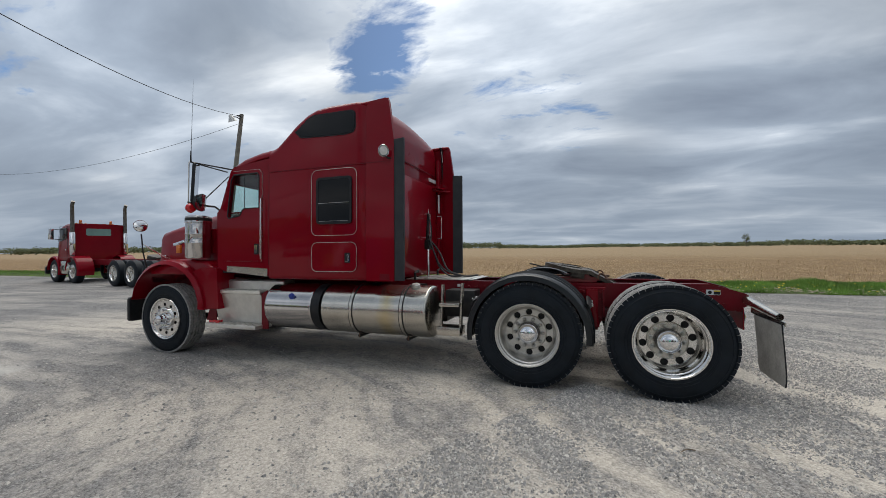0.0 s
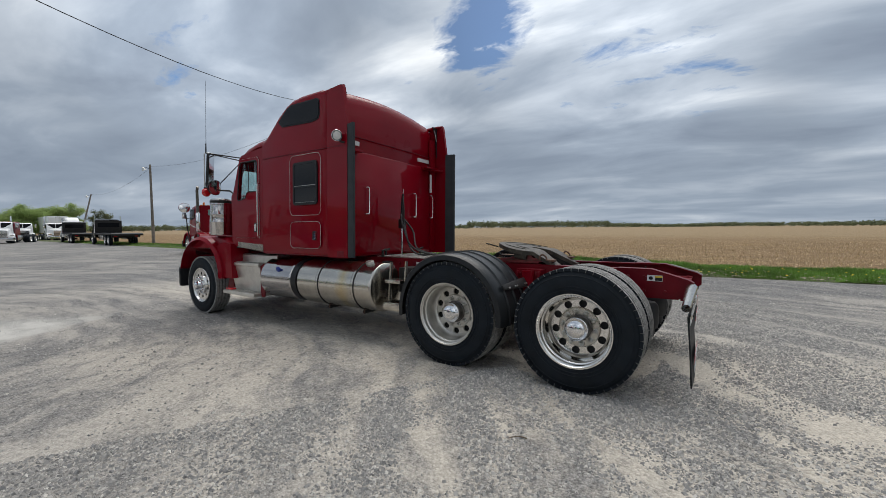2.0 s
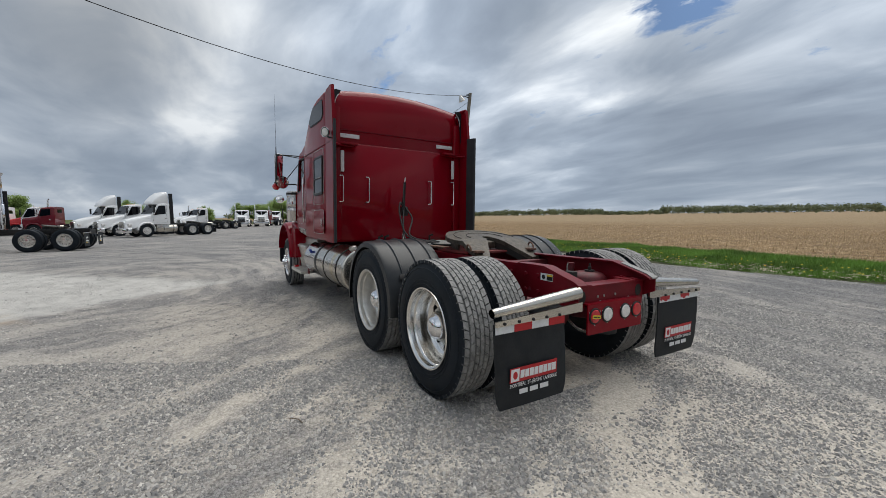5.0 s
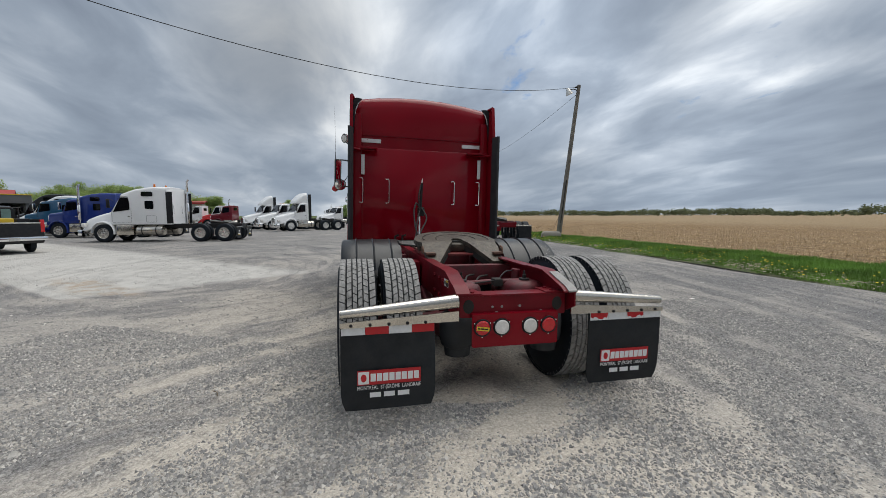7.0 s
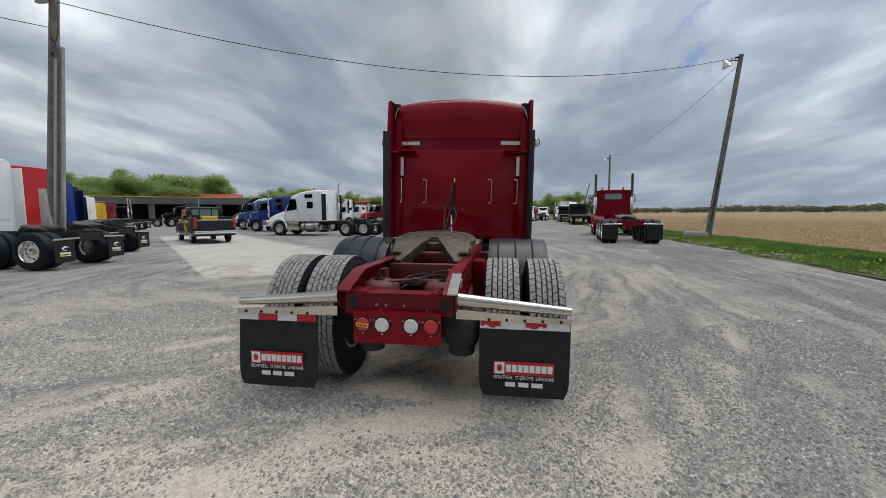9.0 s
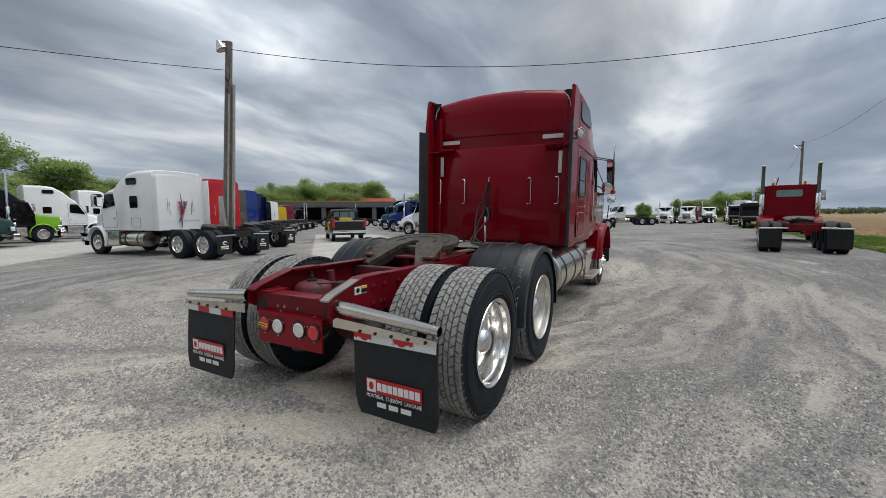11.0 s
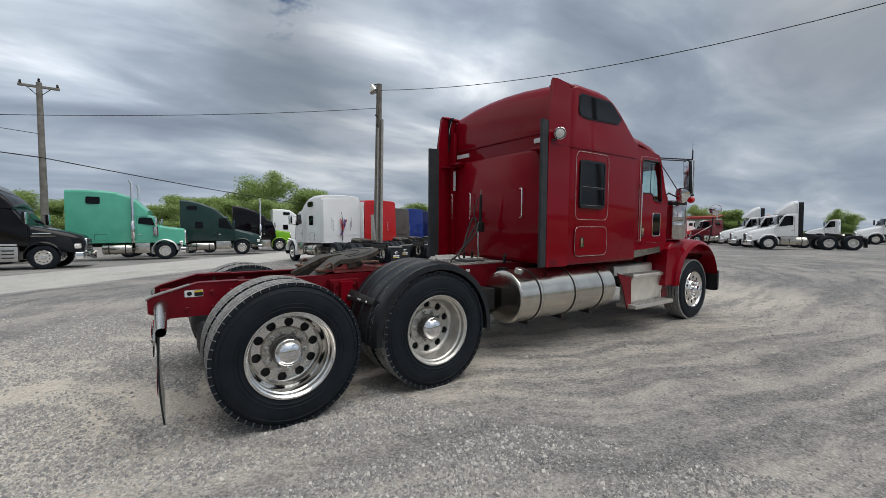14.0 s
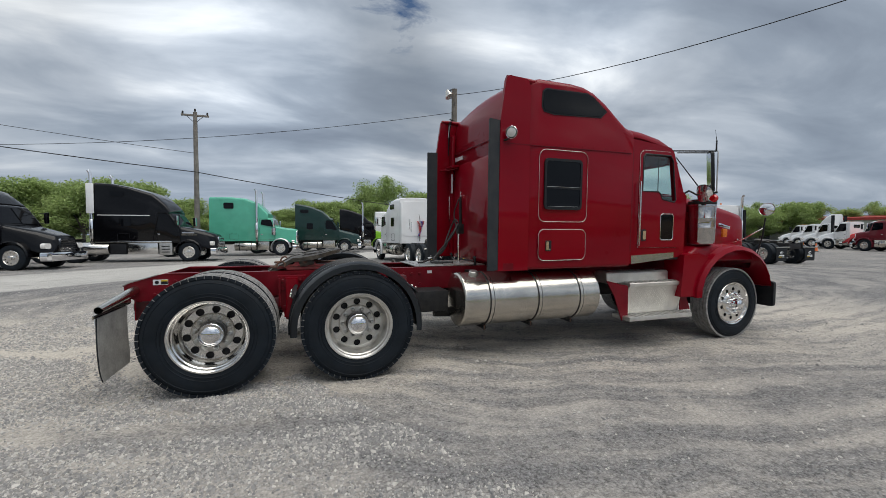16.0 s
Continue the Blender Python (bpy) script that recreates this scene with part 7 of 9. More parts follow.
    # hood
    if aero:
        hs = [(yw - 0.06, 1.05, hood_z + 0.14, 1.02, 0.98, 0.18), (wb + 0.1, 1.0, hood_z, 0.98, 0.86, 0.22), (wb + 0.65, 0.75, hood_z - 0.14, 0.96, 0.74, 0.25), (yb - 0.12, 0.60, hood_z - 0.32, 0.90, 0.62, 0.25), (yb, 0.62, hood_z - 0.55, 0.80, 0.54, 0.2)]
    else:
        hs = [(yw - 0.06, 1.05, hood_z + 0.12, 0.92, 0.86, 0.12), (wb + 0.1, 1.0, hood_z + 0.02, 0.76, 0.70, 0.14), (yb - 0.10, 0.85, hood_z - 0.08, 0.60, 0.56, 0.12), (yb - 0.04, 0.80, hood_z - 0.12, 0.58, 0.54, 0.1)]
    hood_ = part("hood", loft([section(y, a, b, c, d, r, 0.05, 0.04) for y, a, b, c, d, r in hs]), hood_col, t)
    gw = 0.42 if aero else 0.50
    part("grille", loft([[Vector((x, yb + d, z)) for x, z in rounded(2 * gw, 0.62 if aero else 0.80, 0.08, 3, 0, hood_z - 0.72 if aero else hood_z - 0.58)] for d in (-0.05, 0.03)]), CHROME, hood_)
    for k in range(6):
        part("grille_bar", box(-gw + 0.05, gw - 0.05, yb + 0.028, yb + 0.04, hood_z - 0.98 + 0.09 * k, hood_z - 0.93 + 0.09 * k), BLACK_METAL, hood_)
    part("bumper", loft([[Vector((x, yb + d, z)) for x, z in rounded(2.30 - e, 0.36, 0.06, 3, 0, 0.54)] for d, e in ((-0.20, 0.0), (0.04, 0.08), (0.08, 0.4))]), bumper, t)
    for s in (-1, 1):
        for off in steer:
            part("fender", arch(wb + off, 0.56, 0.64, 0.55, 1.16, s, 0, 200 if not aero else 190), hood_col if not lower else lower, t)
        part("headlamp", loft([[Vector((s * 0.86 + x * sc, yb - 0.16 + d, z)) for x, z in rounded(0.34, 0.22, 0.08, 3, 0, 0.98)] for d, sc in ((-0.1, 1.1), (0.06, 0.9))]), CHROME if not aero else WHITE_LENS, hood_)
        for off in steer:
            far_wheel(t, s, 1.10, wb + off, False, rims)
        for y in rear:
            far_wheel(t, s, 1.16, y, True, rims)
            far_wheel(t, s, 0.82, y, True, rims)
        swoosh_flap(t, s, rear[0] - 0.74, plain)
        if tanks:
            tk = part("fuel_tank", move(lathe([(0.0, 0.05), (0.02, 0.28), (0.05, 0.30), (1.35, 0.30), (1.38, 0.28), (1.40, 0.05)], 28, "y"), Matrix.Translation((s * 0.84, back - 0.55 - 0.85 * (1 if sleeper else 0), 0.66))), STEEL, t)
            for yy in (0.3, 1.05):
                part("strap", move(lathe([(yy, 0.302), (yy, 0.308), (yy + 0.05, 0.308), (yy + 0.05, 0.302)], 28, "y", closed=True), Matrix.Translation((s * 0.84, back - 0.55 - 0.85 * (1 if sleeper else 0), 0.66))), BLACK_METAL, tk)
            part("step_box", box(min(s * 0.80, s * 1.12), max(s * 0.80, s * 1.12), back + 0.10, wb - 0.72, 0.40, 0.98, 0.04), STEEL, t)
        if skirt:
            part("side_skirt", box(min(s * 1.06, s * 1.12), max(s * 1.06, s * 1.12), sy + 0.1, wb - 0.70, 0.35, 1.02, 0.03), low, t)
    # sleeper
    if sleeper:
        ss = []
        crest = ((sy, roof - 0.03), (sy + 0.05, roof), (sy + sleeper * 0.30, roof - 0.05), (sy + sleeper * 0.60, roof - 0.20), (back + 0.02, roof - 0.52), (back + 0.35, roof - 0.80), (back + 0.66, roof - 1.10), (back + 0.86, cz + 0.02)) if sloped else ((sy, roof - 0.03), (sy + 0.05, roof), (sy + sleeper * 0.45, roof + 0.02), (sy + sleeper * 0.75, roof - 0.05), (back + 0.02, roof - curve), (back + 0.35, roof - curve * 1.9), (back + 0.75, max(cz + 0.02, roof - curve * 3.2)))
        for y, z in crest:
            if z <= cz + 0.01 and y > back:
                ss.append(section(y, cz - 0.15, cz + 0.03, w - 0.02, w - 0.04, 0.08, 0.04, 0.03))
                break
            ss.append(section(y, 1.0 if y <= back + 0.03 else cz - 0.12, z, w + 0.02, w - 0.03, 0.14, 0.04, 0.05))
        slp = part("sleeper", loft(ss), col, t)
        for s in (-1, 1):
            wy = sy + sleeper * 0.55
            if not upper_only:
                part("sleeper_window", on_side(plate(rounded(0.46, 0.46, 0.06, 4, wy, 2.12), (), 0.012), s, w + 0.024), DARK_GLASS, slp)
            if roof > 2.95:
                part("upper_window", on_side(plate(rounded(0.62, 0.40 if upper_only else 0.26, 0.08, 4, wy + 0.1 - 0.5 * (sloped or upper_only), roof - (0.55 if sloped or upper_only else 0.38)), (), 0.012), s, w + 0.010), DARK_GLASS, slp)
            part("hatch", outline(rounded(0.55, 0.36, 0.05, 4, wy - 0.1, 1.32), 0.006, s, w + 0.02, 4), BLACK, slp)
        for x in (-0.45, 0.45):
            part("grab_rail", tube([(x, sy, 1.6), (x, sy - 0.06, 1.6), (x, sy - 0.06, 2.1), (x, sy, 2.1)], 0.012, 6), CHROME, slp)
        part("back_panel", loft([[Vector((x, sy - d, z)) for x, z in rounded(1.8 - 0.1 * (d > 0), roof - 1.5, 0.08, 3, 0, 0.62 + roof / 2)] for d in (0.0, 0.012)]), col, slp)
        if extenders:
            for s in (-1, 1):
                part("side_fin", box(min(s * (w - 0.02), s * (w + 0.02)), max(s * (w - 0.02), s * (w + 0.02)), sy - 0.32, sy + 0.02, 1.05, roof - 0.25, 0.01), BLACK if extenders == "black" else col, slp)
    else:
        part("rear_window", loft([[Vector((x, back - d, z)) for x, z in rounded(0.95, 0.32, 0.06, 3, 0, 2.28)] for d in (-0.002, 0.012)]), rear_glass, cabin)
        part("back_panel", loft([[Vector((x, back - d, z)) for x, z in rounded(1.8, 0.85, 0.08, 3, 0, 1.55)] for d in (0.0, 0.012)]), col, cabin)
    if fairing:
        part("roof_fairing", loft([section(y, cz - 0.04, z, ww, ww - 0.05, r, 0.03, 0.04) for y, z, ww, r in ((back + 0.02, cz + 0.98, 0.98, 0.25), (back + 0.25, cz + 0.93, 0.97, 0.25), (back + 0.65, cz + 0.66, 0.92, 0.22), (back + 1.0, cz + 0.30, 0.82, 0.14), (back + 1.18, cz + 0.04, 0.70, 0.03))]), col, cabin)
        for s in (-1, 1):
            part("side_fin", box(min(s * 1.0, s * 1.05), max(s * 1.0, s * 1.05), back - 0.30, back, 1.0, cz + 0.85, 0.01), BLACK, cabin)
    for s in stacks:
        ys = back + 0.06 if stack_ahead else sy - 0.12
        xs = 1.17 if stack_ahead else 1.0
        st = part("exhaust_pipe", tube([(s * xs, ys, 1.0), (s * xs, ys, 2.9), (s * xs, ys, max(roof, 3.0) + 0.45), (s * xs, ys - 0.10, max(roof, 3.0) + 0.62)], [0.075, 0.075, 0.07, 0.07], 12), CHROME if rims is ALU and not plain else HUB_STEEL, t)
        part("heat_shield", move(lathe([(0, 0.09), (0.02, 0.105), (0.98, 0.105), (1.0, 0.09)], 18, "z"), Matrix.Translation((s * xs, ys, 1.25))), CHROME, st)
    for x in (-0.7, -0.35, 0, 0.35, 0.7):
        part("marker_lamp", box(x - 0.04, x + 0.04, yw - 0.95, yw - 0.86, cz + 0.0, cz + 0.075, 0.015), AMBER, cabin) if not (sleeper and roof > 3.1) else None
    if beacon:
        for x in (-0.6, 0.55):
            part("beacon", move(lathe([(0, 0.07), (0.03, 0.07), (0.035, 0.055), (0.15, 0.05), (0.17, 0.02)], 14, "z"), Matrix.Translation((x, back + 0.2 if not sleeper else sy + sleeper * 0.5, (cz if not sleeper else roof) + 0.05))), AMBER, t, "amber beacon")
    if visor:
        part("visor", loft([[Vector((x, yw - 0.30 + d, z)) for x, z in ((-0.95, cz - 0.06), (0.95, cz - 0.06), (0.95, cz - 0.20), (-0.95, cz - 0.20))] for d in (0.02, 0.12)]), col, t)
    # fifth wheel
    fw = part("fifth_wheel", move(plate(deck, (), 0.05), Matrix.Translation((0, (rear[0] + rear[-1]) / 2 + 0.1, 1.17)) @ pose(0, 0, 0, 9, 0, 0)), GREASE, t)
    part("fifth_wheel_base", box(-0.40, 0.40, (rear[0] + rear[-1]) / 2 - 0.2, (rear[0] + rear[-1]) / 2 + 0.4, 1.03, 1.14, 0.01), BLACK_METAL, fw)
    return t


# opaque pale green that imitates daylight showing through a clear window
SEE_THROUGH_PALE = surf("pale_green_see_through_tone", (0.20, 0.32, 0.30), 0.08, var=0.2, scale=2, fine=50, bump=0.0, spread=0.03)
# the white tractor beside the pole, and the row behind it
w2 = tractor("white sleeper tractor with red coiled lines, parked", (-12.86, 6.75), 96.7, WHITE, aero=False, sleeper=2.0, roof=3.30, wb=5.6, extenders=True, hood_z=1.78, curve=0.30)
RED_LINE = surf("red_coiled_line", (0.55, 0.03, 0.03), 0.4)
BLUE_LINE = surf("blue_coiled_line", (0.03, 0.08, 0.40), 0.4)
for k, (x0, mat_) in enumerate(((-0.10, RED_LINE), (0.0, BLUE_LINE), (0.10, RED_LINE))):
    pts = [Vector((x0 + 0.05 * math.cos(q * 0.9) + 0.12 * math.sin(q * 0.03 + k), 1.95 + 0.05 * math.sin(q * 0.9), 2.15 - 0.0085 * q)) for q in range(90)]
    part("coiled_line", tube(pts, 0.012, 5), mat_, w2, "coiled air line")
part("line_pogo", tube([(0.02, 2.0, 1.1), (0.02, 1.97, 2.2), (-0.05, 1.93, 2.5)], [0.018, 0.015, 0.008], 8), BLACK_METAL, w2)
for x in (-0.55, 0.5):
    part("back_handle", tube([(x, 2.04, 1.75), (x, 1.97, 1.75), (x, 1.97, 2.25), (x, 2.04, 2.25)], 0.014, 6), CHROME, w2)
for x, yy, colr, lab, rf in ((-15.16, 10.09, BRIGHT_RED, "bright red sleeper tractor parked in a row", 3.35), (-19.15, 13.35, BROWN, "dull brown sleeper tractor parked in a row", 3.2), (-22.5, 16.66, BLUE, "blue sleeper tractor parked in a row", 3.45), (-26.08, 19.95, NAVY, "navy blue sleeper tractor parked in a row", 3.5), (-29.39, 23.29, BLACK_PAINT, "black sleeper tractor parked in a row", 3.0), (-32.09, 26.32, WHITE, "white sleeper tractor parked in a row", 3.1), (-34.73, 29.64, YARD_YELLOW, "yellow sleeper tractor parked in a row", 2.65), (-37.3, 33.04, BURGUNDY, "burgundy sleeper tractor parked in a row", 2.9)):
    tractor(lab, (x, yy), 96.7, colr, aero=False, sleeper=1.7, roof=rf, wb=5.4, extenders=colr is NAVY, hood_z=1.75, curve=0.2)
# the white flat-roofed tractor and the row that follows it
tractor("white tractor with a sleeper and amber beacons", (-8.88, 23.48), 83.0, WHITE, aero=True, sleeper=1.7, roof=3.12, wb=5.9, extenders="black", curve=0.12, beacon=True, hood_z=1.62, stacks=(1,))
tractor("blue conventional sleeper tractor with chrome stack", (-14.74, 29.85), 83.0, BLUE, aero=False, sleeper=2.2, roof=3.05, wb=6.0, stacks=(-1,), stack_ahead=True, hood_z=1.75, curve=0.2)
tractor("petrol blue conventional sleeper tractor", (-18.66, 33.69), 83.0, PETROL, aero=False, sleeper=1.8, roof=2.85, wb=6.0, hood_z=1.72, curve=0.15)
tractor("white aerodynamic tractor in a row", (-21.75, 37.74), 83.0, WHITE, aero=True, sleeper=1.8, roof=3.2, wb=5.8)
tractor("black aerodynamic tractor in a row", (-25.04, 41.77), 83.0, BLACK_PAINT, aero=True, sleeper=1.8, roof=3.5, wb=5.8)
# day cabs across the yard
for k in range(3):
    tractor("white day cab tractor with roof fairing" if k != 1 else "white day cab tractor", (-3.61 - 2.21 * k, 40.26 + 3.45 * k), 118.4, WHITE, aero=True, wb=4.14, fairing=k != 1, hood_z=1.66, rims=ALU if k else WHITE_LENS)
tractor("white day cab tractor with a white hood", (-0.12, 59.98), 113.6, WHITE, aero=True, wb=4.6, hood_z=1.66)
for x, y, rz, rf in ((3.04, 69.01, 172, False), (6.07, 70.33, 172, False), (9.46, 81.1, 176, False), (12.92, 81.63, 178, False), (16.26, 87.44, 180, True), (-1.98, 75.6, 120, False)):
    tractor("white tractor facing the yard", (x, y + 4.5), rz, WHITE, aero=rf, wb=4.6, fairing=rf, hood_z=1.7, stacks=(1,) if not rf else ())
tractor("red and white day cab tractor", (-13.31, 52.16), 88, WHITE, aero=True, wb=5.0, hood_col=BRIGHT_RED, hood_z=1.62, stacks=(1,))
tractor("burgundy day cab tractor parked", (-11.05, 48.22), 84, BURGUNDY, aero=False, wb=5.0, hood_z=1.7)
for k in range(4):
    tractor("white day cab tractor in the far row", (-15.95 - 3.41 * k, 52.55 + 3.73 * k), 88, WHITE, aero=True, wb=4.8, fairing=k == 1, hood_z=1.62)
tractor("white day cab tractor in the far row", (-0.91, 66.35), 100, WHITE, aero=True, wb=4.6, hood_z=1.66)
tractor("dark red tractor in the far row", (7.95, 75.15), 150, BURGUNDY, aero=False, wb=4.6, hood_z=1.7)
tractor("white tractor with a bare chassis in the far row", (-5.46, 66.88), 96, WHITE, aero=True, wb=4.6, hood_z=1.66)
tractor("black day cab tractor before the garage", (-43.07, 43.66), 128, BLACK_PAINT, aero=False, wb=5.2, stacks=(-1, 1), hood_z=1.72, chassis=BLACK_METAL)
tractor("black sleeper tractor before the garage", (-37.97, 47.39), 128, BLACK_PAINT, aero=False, sleeper=1.4, roof=2.8, wb=5.4, stacks=(1,), hood_z=1.72)
tractor("white tractor parked before the garage", (-52.95, 43.66), 60, WHITE, aero=True, wb=4.8, hood_z=1.62)
# long row across the pale drive
tractor("black aerodynamic sleeper tractor, nose to the drive", (-17.95, -15.8), -12, BLACK_PAINT, aero=True, sleeper=2.4, roof=3.8, wb=5.9, hood_z=1.70, sloped=True)
blk2 = tractor("black aerodynamic sleeper tractor with bright stripes", (-21.4, -10.75), -6, BLACK_PAINT, aero=True, sleeper=2.6, roof=4.12, wb=5.9, hood_z=1.74, stacks=(-1, 1), sloped=True, tanks=False)
for s in (-1, 1):
    part("bright_stripe", box(min(s * 1.085, s * 1.095), max(s * 1.085, s * 1.095), 1.72, 4.1, 2.44, 2.48), WHITE_INK, blk2)
    part("hood_stripe", box(min(s * 0.97, s * 0.99), max(s * 0.97, s * 0.99), 5.5, 6.3, 1.42, 1.45), CHROME, blk2)
    part("side_fairing", box(min(s * 1.02, s * 1.10), max(s * 1.02, s * 1.10), 3.05, 4.45, 0.42, 1.00, 0.03), ALU, blk2, "bright side fairing")
    part("cab_step", box(min(s * 0.90, s * 1.10), max(s * 0.90, s * 1.10), 4.50, 5.12, 0.36, 1.00, 0.04), ALU_DULL, blk2, "dull ribbed cab step")
    for z in (0.50, 0.65, 0.80):
        part("step_slot", box(min(s * 1.098, s * 1.108), max(s * 1.098, s * 1.108), 4.62, 5.0, z, z + 0.05, 0.01), BLACK_METAL, blk2)
    part("fuel_tank", move(lathe([(-0.3, 0.05), (-0.28, 0.29), (-0.25, 0.31), (2.15, 0.31), (2.18, 0.29), (2.2, 0.05)], 28, "y"), Matrix.Translation((s * 0.84, 0, 0.72))), ALU, blk2, "long polished tank")
    part("battery_box", box(min(s * 0.70, s * 1.08), max(s * 0.70, s * 1.08), 2.25, 2.98, 0.42, 0.98, 0.03), BLACK, blk2)
    part("sill_strip", box(min(s * 1.07, s * 1.10), max(s * 1.07, s * 1.10), 1.4, 5.1, 1.03, 1.11, 0.008), ALU, blk2, "bright sill strip")
    part("hood_vent", box(min(s * 0.965, s * 0.985), max(s * 0.965, s * 0.985), 5.55, 6.15, 1.52, 1.57, 0.008), CHROME, blk2)
    part("mirror_face", box(min(s * 1.24, s * 1.41), max(s * 1.24, s * 1.41), 5.46, 5.50, 1.95, 2.45, 0.02), CHROME, blk2, "chrome mirror back")
part("rear_fin", box(-1.115, -1.085, 1.26, 1.60, 2.55, 4.08, 0.01), WHITE, blk2)
part("rear_fin", box(1.085, 1.115, 1.26, 1.60, 2.55, 4.08, 0.01), WHITE, blk2, "white rear fin")
mint = tractor("mint green conventional high-roof sleeper tractor", (-26.5, -6.7), -6, TEAL, aero=False, sleeper=2.9, roof=3.95, wb=6.2, curve=0.34, hood_z=1.90, stacks=(-1, 1), stack_ahead=True, lower=SILVER, upper_only=True)
for s in (-1, 1):
    part("air_cleaner", move(lathe([(0, 0.10), (0.02, 0.16), (0.50, 0.16), (0.52, 0.10)], 20, "z"), Matrix.Translation((s * 1.02, 5.75, 1.42))), CHROME, mint)
tractor("dark green aerodynamic sleeper tractor", (-29.75, -1.77), -6, DARK_GREEN, aero=True, sleeper=2.0, roof=3.85, wb=5.9, sloped=True)
tractor("black and lime green sleeper tractor", (-34.05, 1.8), -6, BLACK_PAINT, aero=False, sleeper=2.0, roof=3.8, wb=5.9, sloped=True, lower=LIME, hood_col=LIME, stacks=(1,), stack_ahead=True)
tractor("white aerodynamic sleeper tractor", (-37.57, 5.88), -6, WHITE, aero=True, sleeper=2.0, roof=3.8, wb=5.9, curve=0.40)
tractor("white aerodynamic sleeper tractor", (-41.09, 10.07), -6, WHITE, aero=True, sleeper=2.0, roof=3.8, wb=5.9, curve=0.40)
# the red heavy day cab by the verge
red2 = tractor("red heavy-haul day cab tractor with twin chrome stacks", (7.1, 18.44), -8.5, RED, aero=False, wb=7.0, rear=(-1.3, 0.0, 1.32), steer=(0.0, -1.9), stacks=(-1, 1), hood_z=1.75, beacon=True, chassis=RED_FRAME, plain=True, group="red tractors", bumper=BLACK, rear_glass=SEE_THROUGH_PALE)
red2.matrix_basis = red2.matrix_basis @ Matrix.Scale(1.10, 4)

# ---- pickup, tow truck, trailer ----
PICK = paint("dark_pickup_paint", (0.018, 0.019, 0.022))


def pickup():
    t = thing("pickup_truck", "dark work pickup with yellow decal and loaded bed", "pickup", at=pose(-14.9, 16.3, 0, 0, 0, 50) @ Matrix.Scale(1.0, 4))
    part("body", loft([section(y, z0, z1, 0.96, 0.94, 0.10, 0.08) for y, z0, z1 in ((-1.15, 0.46, 1.12), (-1.10, 0.40, 1.16), (1.0, 0.34, 1.16), (1.1, 0.34, 1.14), (3.0, 0.34, 1.14), (4.1, 0.40, 1.06), (4.35, 0.48, 0.96))]), PICK, t)
    cabp = part("cab", loft([section(y, 1.05, z, 0.90, w, 0.12, 0.03, 0.02) for y, z, w in ((1.08, 1.84, 0.76), (1.25, 1.93, 0.76), (2.1, 1.95, 0.76), (2.35, 1.89, 0.76), (3.0, 1.14, 0.88))]), PICK, t)
    part("rear_window", loft([[Vector((x, 1.07 - d, z)) for x, z in rounded(1.30, 0.44, 0.06, 3, 0, 1.58)] for d in (-0.01, 0.02)]), SEE_THROUGH_PALE, cabp)
    for s in (-1, 1):
        part("bed_side", box(min(s * 0.88, s * 0.96), max(s * 0.88, s * 0.96), -1.15, 1.05, 1.05, 1.38, 0.03), PICK, t)
        part("side_window", on_side(plate([(1.30, 1.28), (2.75, 1.24), (2.30, 1.80), (1.36, 1.82)], (), 0.012), s, 0.90), DARK_GLASS, cabp)
        part("tail_lamp", box(min(s * 0.84, s * 0.975), max(s * 0.84, s * 0.975), -1.17, -1.08, 0.84, 1.36, 0.02), RED_LENS, t)
        part("decal", tube([(s * 0.975, y, z) for y, z in ((0.3, 1.12), (0.75, 1.14), (1.15, 0.95), (1.0, 0.70), (0.75, 0.58))], [0.02, 0.06, 0.08, 0.06, 0.02], 6), YELLOW, t, "curved yellow side decal")
        part("mirror", box(min(s * 0.98, s * 1.16), max(s * 0.98, s * 1.16), 2.45, 2.55, 1.25, 1.45, 0.03), BLACK, t)
        for y in (0.0, 3.4):
            far_wheel(t, s, 0.95, y, False, ALU, 0.74)
    part("tailgate", box(-0.84, 0.84, -1.20, -1.14, 0.66, 1.20, 0.02), BLACK, t, "closed black tailgate")
    part("tailgate_lip", box(-0.84, 0.84, -1.21, -1.13, 1.20, 1.25, 0.015), ALU_DULL, t)
    part("bed_floor", box(-0.85, 0.85, -1.1, 1.05, 0.72, 0.80), BLACK, t)
    part("rear_bumper", box(-0.98, 0.98, -1.36, -1.16, 0.52, 0.68, 0.03), CHROME, t)
    part("plate_bar", box(-0.15, 0.15, -1.372, -1.358, 0.55, 0.65), ALU_DULL, t)
    for x in (-0.85, -0.3, 0.3, 0.85):
        part("rack_post", tube([(x, 0.95, 1.1), (x, 0.95, 1.88)], 0.025, 6), BLACK_METAL, t)
    part("rack_bar", tube([(-0.9, 0.95, 1.86), (0.9, 0.95, 1.86)], 0.03, 6), BLACK_METAL, t)
    part("bed_machine", box(-0.50, 0.30, -0.5, 0.35, 0.80, 1.42, 0.08), YARD_YELLOW, t, "yellow machine in the bed")
    part("bed_box", box(-0.85, -0.5, -0.3, 0.8, 0.80, 1.50, 0.05), BLACK, t, "dark tool box in the bed")
    part("bed_tank", box(0.42, 0.82, -0.3, 0.7, 0.80, 1.40, 0.05), BLACK, t)
    return t


pickup()


